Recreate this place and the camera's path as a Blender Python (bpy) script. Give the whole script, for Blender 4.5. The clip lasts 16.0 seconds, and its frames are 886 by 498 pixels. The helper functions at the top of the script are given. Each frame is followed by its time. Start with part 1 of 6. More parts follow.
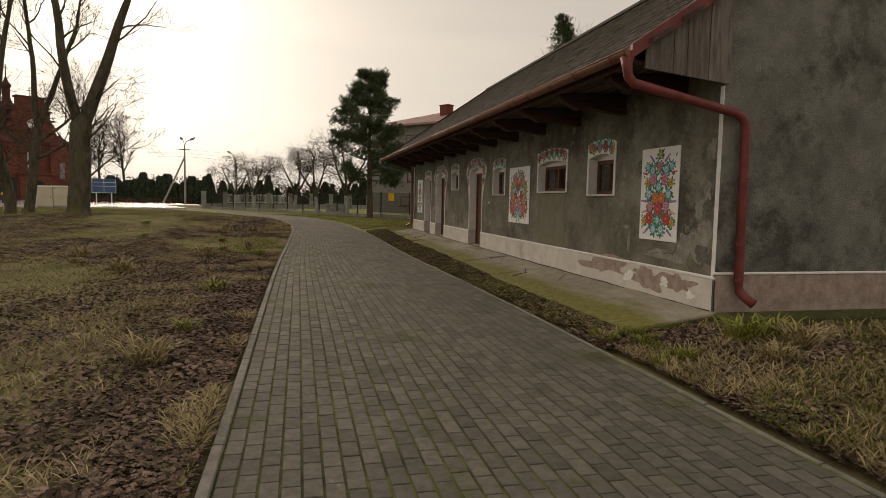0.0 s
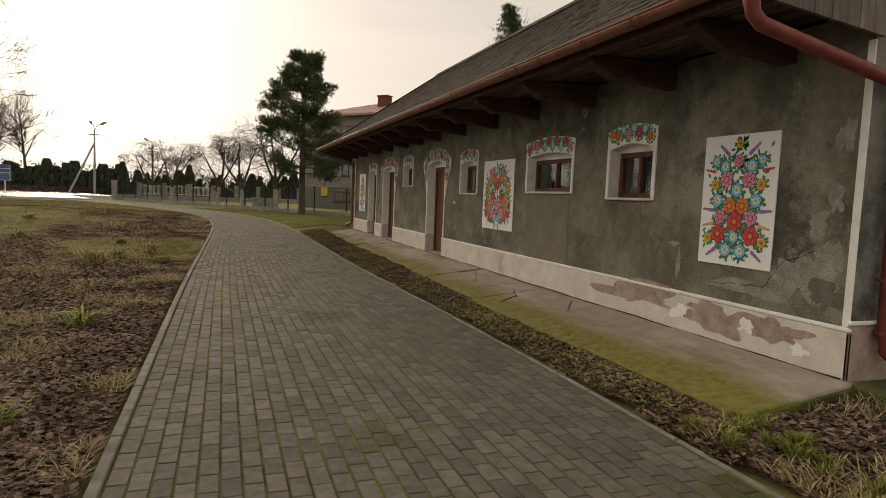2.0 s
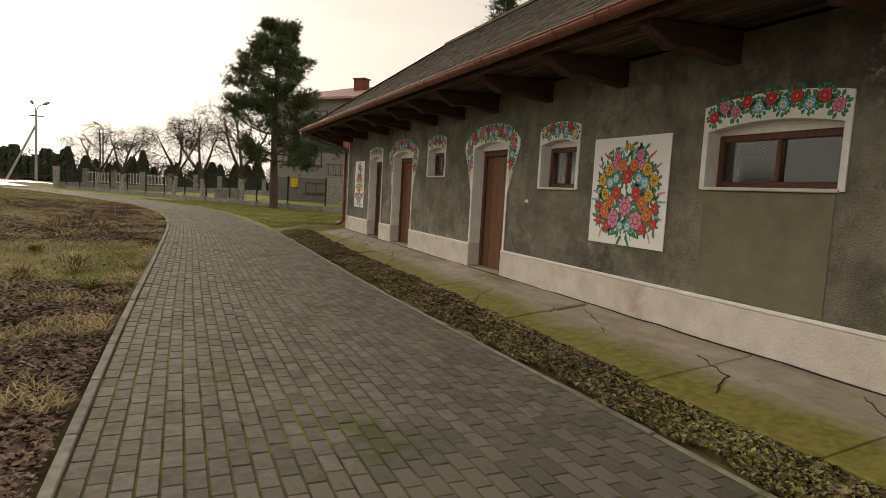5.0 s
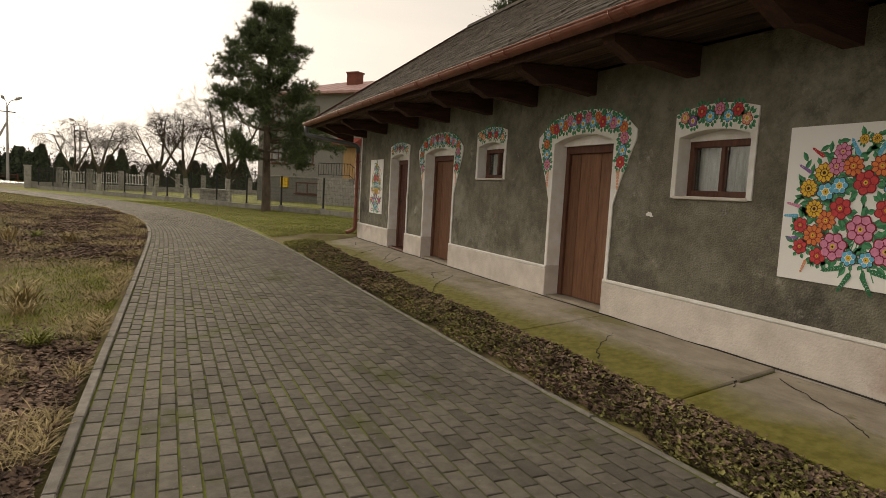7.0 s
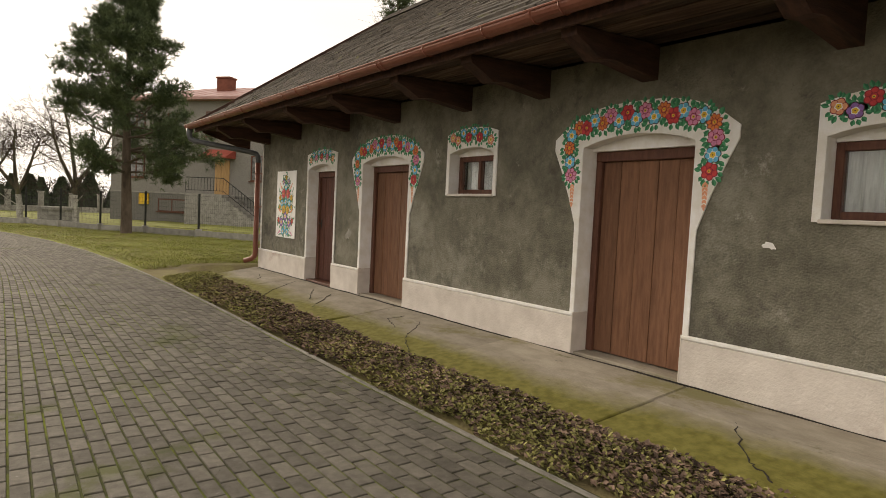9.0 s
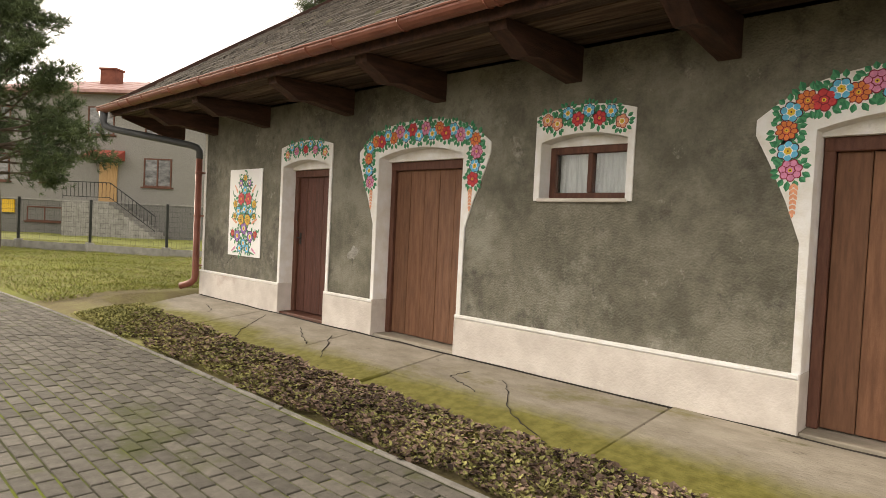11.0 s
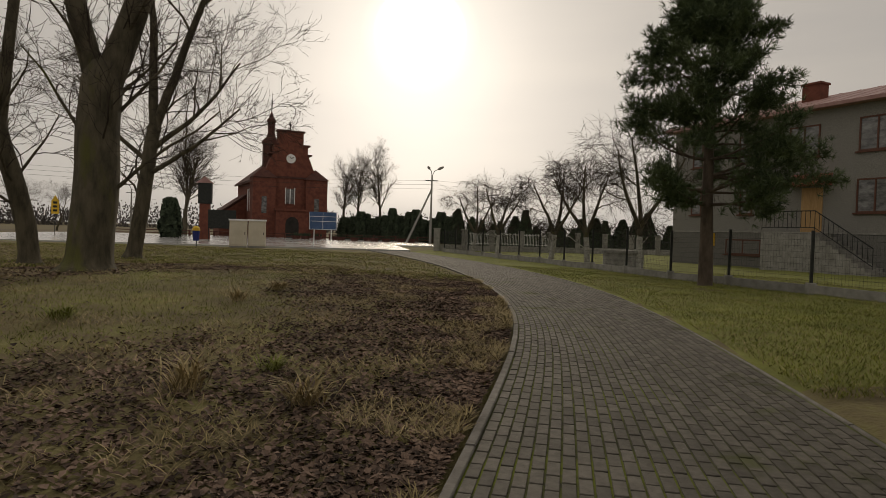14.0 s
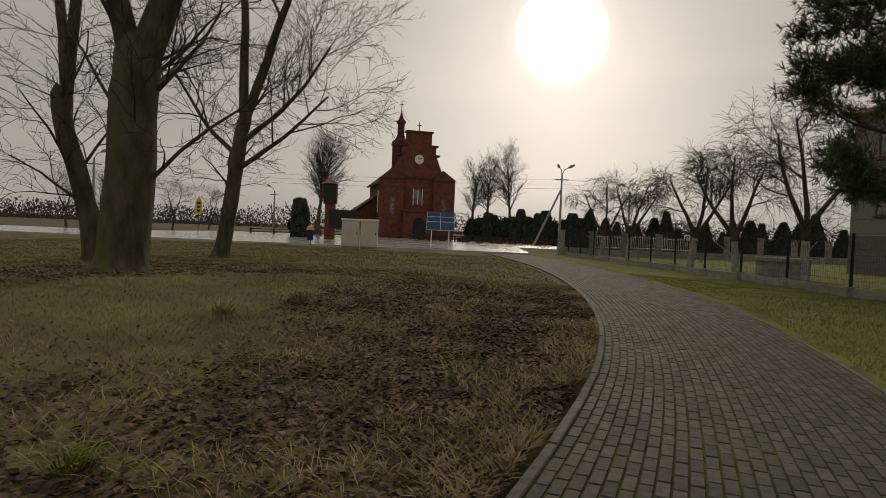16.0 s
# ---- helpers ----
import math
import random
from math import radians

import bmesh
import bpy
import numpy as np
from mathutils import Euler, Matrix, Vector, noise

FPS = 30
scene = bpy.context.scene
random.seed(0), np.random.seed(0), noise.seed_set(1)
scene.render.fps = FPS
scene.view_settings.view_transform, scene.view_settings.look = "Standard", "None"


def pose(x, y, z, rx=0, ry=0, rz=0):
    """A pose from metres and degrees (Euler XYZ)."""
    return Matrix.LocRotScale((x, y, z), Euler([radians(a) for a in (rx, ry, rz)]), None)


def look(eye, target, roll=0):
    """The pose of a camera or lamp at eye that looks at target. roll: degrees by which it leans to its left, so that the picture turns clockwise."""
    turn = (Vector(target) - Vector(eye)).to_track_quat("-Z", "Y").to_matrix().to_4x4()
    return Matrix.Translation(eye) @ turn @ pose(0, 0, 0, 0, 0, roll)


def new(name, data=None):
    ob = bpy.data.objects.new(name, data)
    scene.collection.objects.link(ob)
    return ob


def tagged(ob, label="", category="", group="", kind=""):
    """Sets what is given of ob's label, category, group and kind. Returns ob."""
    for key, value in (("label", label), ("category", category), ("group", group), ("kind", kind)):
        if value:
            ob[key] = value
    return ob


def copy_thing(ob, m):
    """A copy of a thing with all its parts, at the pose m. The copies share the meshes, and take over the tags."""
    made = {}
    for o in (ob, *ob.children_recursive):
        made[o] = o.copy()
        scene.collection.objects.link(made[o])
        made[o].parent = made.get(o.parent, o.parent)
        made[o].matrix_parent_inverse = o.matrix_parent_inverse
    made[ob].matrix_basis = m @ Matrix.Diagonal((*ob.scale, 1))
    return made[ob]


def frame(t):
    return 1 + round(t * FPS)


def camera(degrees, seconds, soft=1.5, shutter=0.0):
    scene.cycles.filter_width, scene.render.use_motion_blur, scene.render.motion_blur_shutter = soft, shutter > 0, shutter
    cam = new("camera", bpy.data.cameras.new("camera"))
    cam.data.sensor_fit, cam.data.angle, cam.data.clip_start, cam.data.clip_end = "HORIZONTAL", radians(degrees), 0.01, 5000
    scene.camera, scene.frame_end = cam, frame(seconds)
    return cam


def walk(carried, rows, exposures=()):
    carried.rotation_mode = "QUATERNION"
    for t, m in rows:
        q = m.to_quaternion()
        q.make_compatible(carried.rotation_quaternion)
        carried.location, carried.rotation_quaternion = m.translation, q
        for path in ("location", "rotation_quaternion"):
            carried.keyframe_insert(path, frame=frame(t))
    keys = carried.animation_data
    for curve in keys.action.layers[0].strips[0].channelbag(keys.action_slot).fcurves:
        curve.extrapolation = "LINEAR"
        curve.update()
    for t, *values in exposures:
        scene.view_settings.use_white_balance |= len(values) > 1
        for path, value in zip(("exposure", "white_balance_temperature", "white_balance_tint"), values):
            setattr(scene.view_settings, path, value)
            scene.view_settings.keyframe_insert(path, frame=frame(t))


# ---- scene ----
# ---- camera ----
cam = camera(71.0, 16.0, soft=0.7)
PATH = [
    (0, (-4.449, -3.735, 1.475), (-3.994, -1.794, 1.316), 1.15),
    (0.5, (-4.382, -3.025, 1.483), (-3.876, -1.097, 1.325), 1.33),
    (1, (-4.310, -2.325, 1.493), (-3.703, -0.426, 1.332), 1.83),
    (1.5, (-4.277, -1.664, 1.511), (-3.634, 0.223, 1.348), 1.94),
    (2, (-4.313, -1.039, 1.515), (-3.644, 0.839, 1.350), 2.36),
    (2.5, (-4.374, -0.416, 1.503), (-3.677, 1.451, 1.331), 2.94),
    (3, (-4.389, 0.359, 1.489), (-3.664, 2.216, 1.316), 3.17),
    (3.5, (-4.363, 1.057, 1.476), (-3.614, 2.902, 1.297), 3.44),
    (4, (-4.341, 1.764, 1.468), (-3.583, 3.606, 1.289), 3.34),
    (6.5, (-4.400, 5.079, 1.517), (-3.577, 6.892, 1.333), 3.22),
    (7, (-4.415, 5.737, 1.535), (-3.586, 7.547, 1.352), 3.15),
    (7.5, (-4.433, 6.361, 1.554), (-3.594, 8.168, 1.376), 2.89),
    (8, (-4.439, 6.992, 1.565), (-3.537, 8.770, 1.404), 2.72),
    (10.5, (-4.251, 10.538, 1.470), (-2.779, 11.890, 1.397), 2.86),
    (11, (-4.307, 11.212, 1.479), (-2.863, 12.593, 1.415), 2.79),
    (11.5, (-4.338, 11.895, 1.497), (-2.974, 13.357, 1.442), 2.56),
    (12, (-4.382, 12.488, 1.524), (-3.223, 14.116, 1.460), 1.96),
    (12.5, (-4.313, 13.203, 1.521), (-3.525, 15.040, 1.447), 1.42),
    (13, (-4.213, 13.836, 1.521), (-3.890, 15.809, 1.455), 1.13),
    (13.5, (-4.176, 14.495, 1.509), (-4.229, 16.493, 1.454), 1.30),
    (14, (-4.118, 15.169, 1.495), (-4.500, 17.132, 1.443), 1.81),
    (14.5, (-4.029, 15.915, 1.486), (-4.576, 17.838, 1.434), 2.00),
    (15, (-3.938, 16.699, 1.483), (-4.608, 18.583, 1.422), 2.21),
    (15.5, (-3.859, 17.495, 1.480), (-4.634, 19.338, 1.421), 2.26),
    (16, (-3.801, 18.302, 1.472), (-4.602, 20.134, 1.412), 2.34),
]
EXPOSURES = [(0, -0.32, 8200, 12), (1.5, -0.12, 8200, 12), (3.5, 0.18, 8200, 12), (7, 0.23, 8200, 12), (8.2, 0.3, 8100, 12), (10.3, 1.38, 7700, 12), (11.5, 1.28, 7650, 12), (12.5, 0.60, 7950, 12), (13, -0.07, 8050, 12), (13.5, -0.54, 7850, 12), (14.5, -0.88, 7600, 11), (16, -1.04, 7600, 11)]
walk(cam, [(t, look(e, g, r)) for t, e, g, r in PATH], EXPOSURES)

# ---- sky, sun ----
SUN_AZ, SUN_EL = radians(13.7), radians(17.5)   # azimuth to the left of +y
SUN_DIR = Vector((-math.sin(SUN_AZ) * math.cos(SUN_EL), math.cos(SUN_AZ) * math.cos(SUN_EL), math.sin(SUN_EL)))


def make_world():
    w = bpy.data.worlds.new("overcast_sky")
    scene.world = w
    w.use_nodes = True
    nt = w.node_tree
    N, L = nt.nodes, nt.links
    N.clear()
    out = N.new("ShaderNodeOutputWorld")
    sky = N.new("ShaderNodeTexSky")
    sky.sky_type, sky.sun_disc = "NISHITA", False
    sky.sun_elevation, sky.sun_rotation = SUN_EL, -SUN_AZ
    sky.dust_density = 4.0
    hs = N.new("ShaderNodeHueSaturation")
    hs.inputs["Saturation"].default_value, hs.inputs["Value"].default_value = 0.12, 0.25
    L.new(sky.outputs[0], hs.inputs["Color"])
    b1 = N.new("ShaderNodeBackground")
    b1.inputs[1].default_value = 0.05
    L.new(hs.outputs[0], b1.inputs[0])
    tc = N.new("ShaderNodeTexCoord")
    # cloud deck: pale grey, a little warmer and brighter towards the sun
    dot = N.new("ShaderNodeVectorMath")
    dot.operation = "DOT_PRODUCT"
    dot.inputs[1].default_value = SUN_DIR
    L.new(tc.outputs["Generated"], dot.inputs[0])
    mp = N.new("ShaderNodeMapping")
    mp.inputs["Scale"].default_value = (1.2, 1.2, 7.0)
    L.new(tc.outputs["Generated"], mp.inputs[0])
    cl = N.new("ShaderNodeTexNoise")
    cl.inputs["Scale"].default_value, cl.inputs["Detail"].default_value = 1.6, 5.0
    L.new(mp.outputs[0], cl.inputs["Vector"])
    rp = N.new("ShaderNodeValToRGB")
    rp.color_ramp.elements[0].position, rp.color_ramp.elements[0].color = 0.3, (0.505, 0.515, 0.54, 1)
    rp.color_ramp.elements[1].position, rp.color_ramp.elements[1].color = 0.7, (0.60, 0.60, 0.605, 1)
    L.new(cl.outputs[0], rp.inputs[0])
    b2 = N.new("ShaderNodeBackground")
    b2.inputs[1].default_value = 1.17
    L.new(rp.outputs[0], b2.inputs[0])
    # the veiled sun: a broad halo and a small bright disc
    ramp = N.new("ShaderNodeValToRGB")
    e = ramp.color_ramp
    e.elements[0].position, e.elements[0].color = 0.0, (1, 1, 0.98, 1)
    e.elements[1].position, e.elements[1].color = 1.0, (0, 0, 0, 1)
    for pos, c in ((0.068, 1.0), (0.085, 0.45), (0.102, 0.11), (0.13, 0.055), (0.25, 0.024), (0.50, 0.009), (0.80, 0.003)):
        k = e.elements.new(pos)
        k.color = (c, c, c, 1)
    arc, mr = N.new("ShaderNodeMath"), N.new("ShaderNodeMapRange")
    arc.operation = "ARCCOSINE"
    mr.inputs["From Max"].default_value = 0.7
    L.new(dot.outputs["Value"], arc.inputs[0])
    L.new(arc.outputs[0], mr.inputs["Value"])
    L.new(mr.outputs[0], ramp.inputs[0])
    b3 = N.new("ShaderNodeBackground")
    b3.inputs[1].default_value = 3.0
    L.new(ramp.outputs[0], b3.inputs[0])
    a1, a2 = N.new("ShaderNodeAddShader"), N.new("ShaderNodeAddShader")
    L.new(b1.outputs[0], a1.inputs[0]); L.new(b2.outputs[0], a1.inputs[1])
    L.new(a1.outputs[0], a2.inputs[0]); L.new(b3.outputs[0], a2.inputs[1])
    L.new(a2.outputs[0], out.inputs[0])


make_world()
sun = new("sun", bpy.data.lights.new("sun", "SUN"))
sun.data.energy, sun.data.angle, sun.data.color = 1.2, radians(14), (1.0, 0.93, 0.82)
sun.matrix_world = look(SUN_DIR * 50, (0, 0, 0))


# ---- materials ----
def surf(name, cols, scale=6.0, rough=0.85, bump=0.25, bscale=60.0, stretch=(1, 1, 1), big=None, vary=0.0, island=False, metal=0.0, detail=6.0, spec=0.3, contrast=(0.35, 0.65), grit=0.62):
    """Grain between the colours cols, larger stains big=(colour, scale, threshold), random tone per piece vary."""
    cols = [tuple(min(0.84, 1.18 * v) for v in c) for c in cols]
    big = [(tuple(1.18 * v for v in c), q, t) for c, q, t in big or ()]
    m = bpy.data.materials.new(name)
    m.use_nodes = True
    nt = m.node_tree
    N, L = nt.nodes, nt.links
    b = N["Principled BSDF"]
    b.inputs["Roughness"].default_value, b.inputs["Metallic"].default_value = rough, metal
    b.inputs["Specular IOR Level"].default_value = spec
    tc, mp = N.new("ShaderNodeTexCoord"), N.new("ShaderNodeMapping")
    mp.inputs["Scale"].default_value = stretch
    L.new(tc.outputs["Object"], mp.inputs[0])
    n1 = N.new("ShaderNodeTexNoise")
    n1.inputs["Scale"].default_value, n1.inputs["Detail"].default_value, n1.inputs["Roughness"].default_value = scale, detail, grit
    L.new(mp.outputs[0], n1.inputs["Vector"])
    r = N.new("ShaderNodeValToRGB")
    e = r.color_ramp.elements
    e[0].position, e[1].position = contrast
    e[0].color, e[1].color = (*cols[0], 1), (*cols[-1], 1)
    for i, c in enumerate(cols[1:-1]):
        k = e.new(contrast[0] + (contrast[1] - contrast[0]) * (i + 1) / (len(cols) - 1))
        k.color = (*c, 1)
    L.new(n1.outputs[0], r.inputs[0])
    col = r.outputs[0]
    for c3, s3, t3 in (big or ()):
        n2 = N.new("ShaderNodeTexNoise")
        n2.inputs["Scale"].default_value, n2.inputs["Detail"].default_value, n2.inputs["Roughness"].default_value = s3, detail + 2.0, grit + 0.03
        L.new(mp.outputs[0], n2.inputs["Vector"])
        r2 = N.new("ShaderNodeValToRGB")
        r2.color_ramp.elements[0].position, r2.color_ramp.elements[1].position = t3, t3 + 0.09
        L.new(n2.outputs[0], r2.inputs[0])
        mx = N.new("ShaderNodeMixRGB")
        L.new(r2.outputs[0], mx.inputs[0]); L.new(col, mx.inputs[1])
        mx.inputs[2].default_value = (*c3, 1)
        col = mx.outputs[0]
    if vary:
        src = N.new("ShaderNodeNewGeometry").outputs["Random Per Island"] if island else N.new("ShaderNodeObjectInfo").outputs["Random"]
        mr = N.new("ShaderNodeMapRange")
        mr.inputs[3].default_value, mr.inputs[4].default_value = 1 - vary, 1 + vary
        L.new(src, mr.inputs[0])
        hv = N.new("ShaderNodeHueSaturation")
        L.new(mr.outputs[0], hv.inputs["Value"]); L.new(col, hv.inputs["Color"])
        col = hv.outputs[0]
    L.new(col, b.inputs["Base Color"])
    if bump:
        n3 = N.new("ShaderNodeTexNoise")
        n3.inputs["Scale"].default_value, n3.inputs["Detail"].default_value = bscale, 4.0
        L.new(mp.outputs[0], n3.inputs["Vector"])
        bp = N.new("ShaderNodeBump")
        bp.inputs["Strength"].default_value, bp.inputs["Distance"].default_value = bump, 0.02
        L.new(n3.outputs[0], bp.inputs["Height"]); L.new(bp.outputs[0], b.inputs["Normal"])
    return m


def glass_mat(name, tint=(0.9, 0.95, 0.95)):
    m = bpy.data.materials.new(name)
    m.use_nodes = True
    b = m.node_tree.nodes["Principled BSDF"]
    b.inputs["Base Color"].default_value = (*tint, 1)
    b.inputs["Roughness"].default_value = 0.03
    b.inputs["Transmission Weight"].default_value = 1.0
    b.inputs["IOR"].default_value = 1.5
    return m


PLASTER = surf("grey_plaster", [(0.10, 0.096, 0.074), (0.145, 0.137, 0.107), (0.195, 0.187, 0.15)], 1.3, 0.95, 0.8, 60, detail=12.0, grit=0.76, contrast=(0.41, 0.59), big=[((0.235, 0.23, 0.19), 0.42, 0.53), ((0.070, 0.066, 0.055), 0.55, 0.525), ((0.30, 0.29, 0.25), 2.4, 0.585), ((0.085, 0.08, 0.064), 5.0, 0.575), ((0.32, 0.31, 0.27), 30.0, 0.63), ((0.07, 0.066, 0.054), 55.0, 0.64)])
PLASTER_GABLE = surf("dark_plaster", [(0.105, 0.105, 0.092), (0.15, 0.149, 0.131), (0.20, 0.198, 0.176)], 2.0, 0.95, 0.8, 55, detail=12.0, grit=0.75, contrast=(0.38, 0.62), big=[((0.060, 0.060, 0.052), 0.45, 0.52), ((0.235, 0.23, 0.205), 1.6, 0.62), ((0.11, 0.105, 0.09), 9.0, 0.63)])
WHITE = surf("white_limewash", [(0.62, 0.60, 0.56), (0.78, 0.76, 0.72)], 7.0, 0.9, 0.25, 70, big=[((0.45, 0.42, 0.37), 9.0, 0.71)])
PANEL = surf("painted_white_panel", [(0.74, 0.73, 0.70), (0.82, 0.81, 0.78)], 3.0, 0.8, 0.08, 80)
PLINTH = surf("pink_grey_plinth_paint", [(0.46, 0.42, 0.385), (0.58, 0.54, 0.50)], 3.0, 0.9, 0.35, 50, big=[((0.34, 0.25, 0.22), 0.6, 0.63), ((0.60, 0.57, 0.53), 3.5, 0.66)])
RUSTY = surf("red_brown_old_plaster", [(0.24, 0.175, 0.150), (0.36, 0.285, 0.250)], 9.0, 0.95, 0.5, 40, detail=10.0)
DOOR_WOOD = surf("brown_painted_boards", [(0.125, 0.057, 0.032), (0.195, 0.094, 0.053)], 5.0, 0.6, 0.3, 30, stretch=(6, 6, 0.7), vary=0.16, big=[((0.26, 0.17, 0.12), 9.0, 0.72)])
DOOR_OLD = surf("worn_dark_brown_boards", [(0.085, 0.035, 0.026), (0.13, 0.055, 0.040)], 5.0, 0.6, 0.3, 30, stretch=(6, 6, 0.7), vary=0.16, big=[((0.24, 0.15, 0.12), 2.0, 0.63)])
FRAME_WOOD = surf("dark_brown_frame_wood", [(0.075, 0.030, 0.020), (0.12, 0.052, 0.034)], 6.0, 0.6, 0.25, 40, stretch=(4, 4, 0.8))
BEAM = surf("red_brown_beam_wood", [(0.032, 0.016, 0.012), (0.072, 0.034, 0.024)], 4.0, 0.8, 0.4, 25, stretch=(0.8, 5, 5), vary=0.2)
SOFFIT = surf("weathered_soffit_boards", [(0.032, 0.017, 0.012), (0.058, 0.034, 0.024), (0.125, 0.090, 0.064)], 3.0, 0.85, 0.4, 20, stretch=(6, 0.5, 6), vary=0.45)
GREY_WOOD = surf("grey_weathered_boards", [(0.10, 0.085, 0.075), (0.20, 0.175, 0.155)], 4.0, 0.9, 0.5, 30, stretch=(6, 6, 0.6), vary=0.25)
GUTTER = surf("red_brown_gutter_paint", [(0.15, 0.050, 0.034), (0.21, 0.080, 0.055)], 4.0, 0.45, 0.1, 60, big=[((0.33, 0.22, 0.18), 5.0, 0.70)])
PIPE_RED = surf("peeling_red_pipe_paint", [(0.13, 0.030, 0.030), (0.19, 0.045, 0.042)], 6.0, 0.5, 0.1, 60, big=[((0.40, 0.30, 0.28), 6.0, 0.71)])
PIPE_GREY = surf("dark_grey_pipe", [(0.06, 0.065, 0.07), (0.09, 0.095, 0.10)], 5.0, 0.4, 0.05, 60)
TILE = surf("mossy_brown_roof_tile", [(0.036, 0.031, 0.026), (0.075, 0.063, 0.052)], 9.0, 0.95, 0.4, 50, big=[((0.10, 0.10, 0.05), 2.5, 0.60), ((0.16, 0.13, 0.11), 6.0, 0.68)], vary=0.3)
TILE_J = surf("mossy_brown_roof_tiles", [(0.036, 0.031, 0.026), (0.075, 0.063, 0.052)], 9.0, 0.95, 0.4, 50, big=[((0.10, 0.10, 0.05), 2.5, 0.60), ((0.16, 0.13, 0.11), 6.0, 0.68)], vary=0.3, island=True)
PAVER_KW = dict(scale=14.0, rough=0.8, bump=0.2, bscale=150, big=[((0.062, 0.066, 0.028), 1.3, 0.57), ((0.19, 0.18, 0.165), 26.0, 0.64), ((0.045, 0.041, 0.033), 60.0, 0.62)], vary=0.24, spec=0.2)
PAVER = surf("grey_concrete_paver", [(0.076, 0.069, 0.058), (0.114, 0.104, 0.088)], **PAVER_KW)
PAVER_J = surf("grey_concrete_pavers", [(0.076, 0.069, 0.058), (0.114, 0.104, 0.088)], island=True, **PAVER_KW)
JOINT = surf("mossy_joint_sand", [(0.028, 0.025, 0.018), (0.075, 0.090, 0.018)], 3.0, 1.0, 0.4, 120, big=[((0.10, 0.12, 0.014), 1.2, 0.49)])
KERB = surf("worn_kerb_concrete", [(0.12, 0.112, 0.098), (0.20, 0.188, 0.168)], 8.0, 0.9, 0.35, 90, vary=0.15, big=[((0.08, 0.09, 0.035), 3.0, 0.62)])
SLAB = surf("mossy_concrete_slab", [(0.19, 0.168, 0.132), (0.30, 0.268, 0.22)], 5.0, 0.9, 0.3, 60, vary=0.10, stretch=(1, 0.45, 1), big=[((0.16, 0.145, 0.07), 1.0, 0.56), ((0.11, 0.105, 0.05), 3.5, 0.62), ((0.09, 0.08, 0.06), 9.0, 0.62)], detail=10.0, grit=0.7)


def mossy_edge(m, colours, near, far, wander):
    """Moss creeping inwards over a slab from its outer edge, with a ragged front."""
    nt = m.node_tree
    N, L = nt.nodes, nt.links
    b = N["Principled BSDF"]
    old = b.inputs["Base Color"].links[0].from_socket
    tc, sep = N.new("ShaderNodeTexCoord"), N.new("ShaderNodeSeparateXYZ")
    L.new(tc.outputs["Object"], sep.inputs[0])
    front, grain = N.new("ShaderNodeTexNoise"), N.new("ShaderNodeTexNoise")
    front.inputs["Scale"].default_value, front.inputs["Detail"].default_value, front.inputs["Roughness"].default_value = 0.8, 9.0, 0.66
    grain.inputs["Scale"].default_value, grain.inputs["Detail"].default_value = 14.0, 6.0
    L.new(tc.outputs["Object"], front.inputs["Vector"])
    L.new(tc.outputs["Object"], grain.inputs["Vector"])
    mad = N.new("ShaderNodeMath")
    mad.operation = "MULTIPLY_ADD"
    mad.inputs[1].default_value = wander
    L.new(front.outputs[0], mad.inputs[0])
    L.new(sep.outputs["X"], mad.inputs[2])
    mr = N.new("ShaderNodeMapRange")
    mr.inputs["From Min"].default_value, mr.inputs["From Max"].default_value = near + wander / 2, far + wander / 2
    L.new(mad.outputs[0], mr.inputs["Value"])
    r = N.new("ShaderNodeValToRGB")
    r.color_ramp.elements[0].position, r.color_ramp.elements[0].color = 0.35, (*colours[0], 1)
    r.color_ramp.elements[1].position, r.color_ramp.elements[1].color = 0.65, (*colours[1], 1)
    L.new(grain.outputs[0], r.inputs[0])
    mx = N.new("ShaderNodeMixRGB")
    L.new(mr.outputs[0], mx.inputs[0])
    L.new(old, mx.inputs[1])
    L.new(r.outputs[0], mx.inputs[2])
    L.new(mx.outputs[0], b.inputs["Base Color"])


mossy_edge(SLAB, ((0.125, 0.115, 0.022), (0.20, 0.185, 0.048)), -0.50, -0.80, 0.9)
GROUND = surf("lawn_soil", [(0.066, 0.048, 0.031), (0.135, 0.112, 0.052), (0.19, 0.19, 0.058)], 0.55, 1.0, 0.9, 22, detail=12.0, grit=0.72, big=[((0.085, 0.060, 0.042), 0.22, 0.60), ((0.17, 0.145, 0.075), 3.0, 0.62)], contrast=(0.32, 0.68))
GRASS_R = surf("yard_turf", [(0.115, 0.125, 0.03), (0.19, 0.20, 0.048)], 1.2, 1.0, 0.8, 30, big=[((0.085, 0.072, 0.032), 0.5, 0.60)])
FIELD = surf("far_field_soil", [(0.10, 0.075, 0.045), (0.13, 0.11, 0.05)], 0.05, 1.0, 0.2, 3)
# wet asphalt; its pale base colour stands in for the reflected sky
ROAD = surf("wet_asphalt_painted_sheen", [(0.36, 0.355, 0.35), (0.46, 0.455, 0.445)], 0.4, 0.18, 0.0, 30, spec=0.7)
BARK = surf("grey_brown_bark", [(0.045, 0.039, 0.026), (0.105, 0.090, 0.062)], 5.0, 0.95, 0.9, 18, stretch=(1, 1, 0.35), big=[((0.085, 0.085, 0.028), 0.9, 0.57)])
TWIG = surf("dark_twig_bark", [(0.028, 0.021, 0.016), (0.055, 0.042, 0.032)], 6.0, 0.95, 0.2, 40)
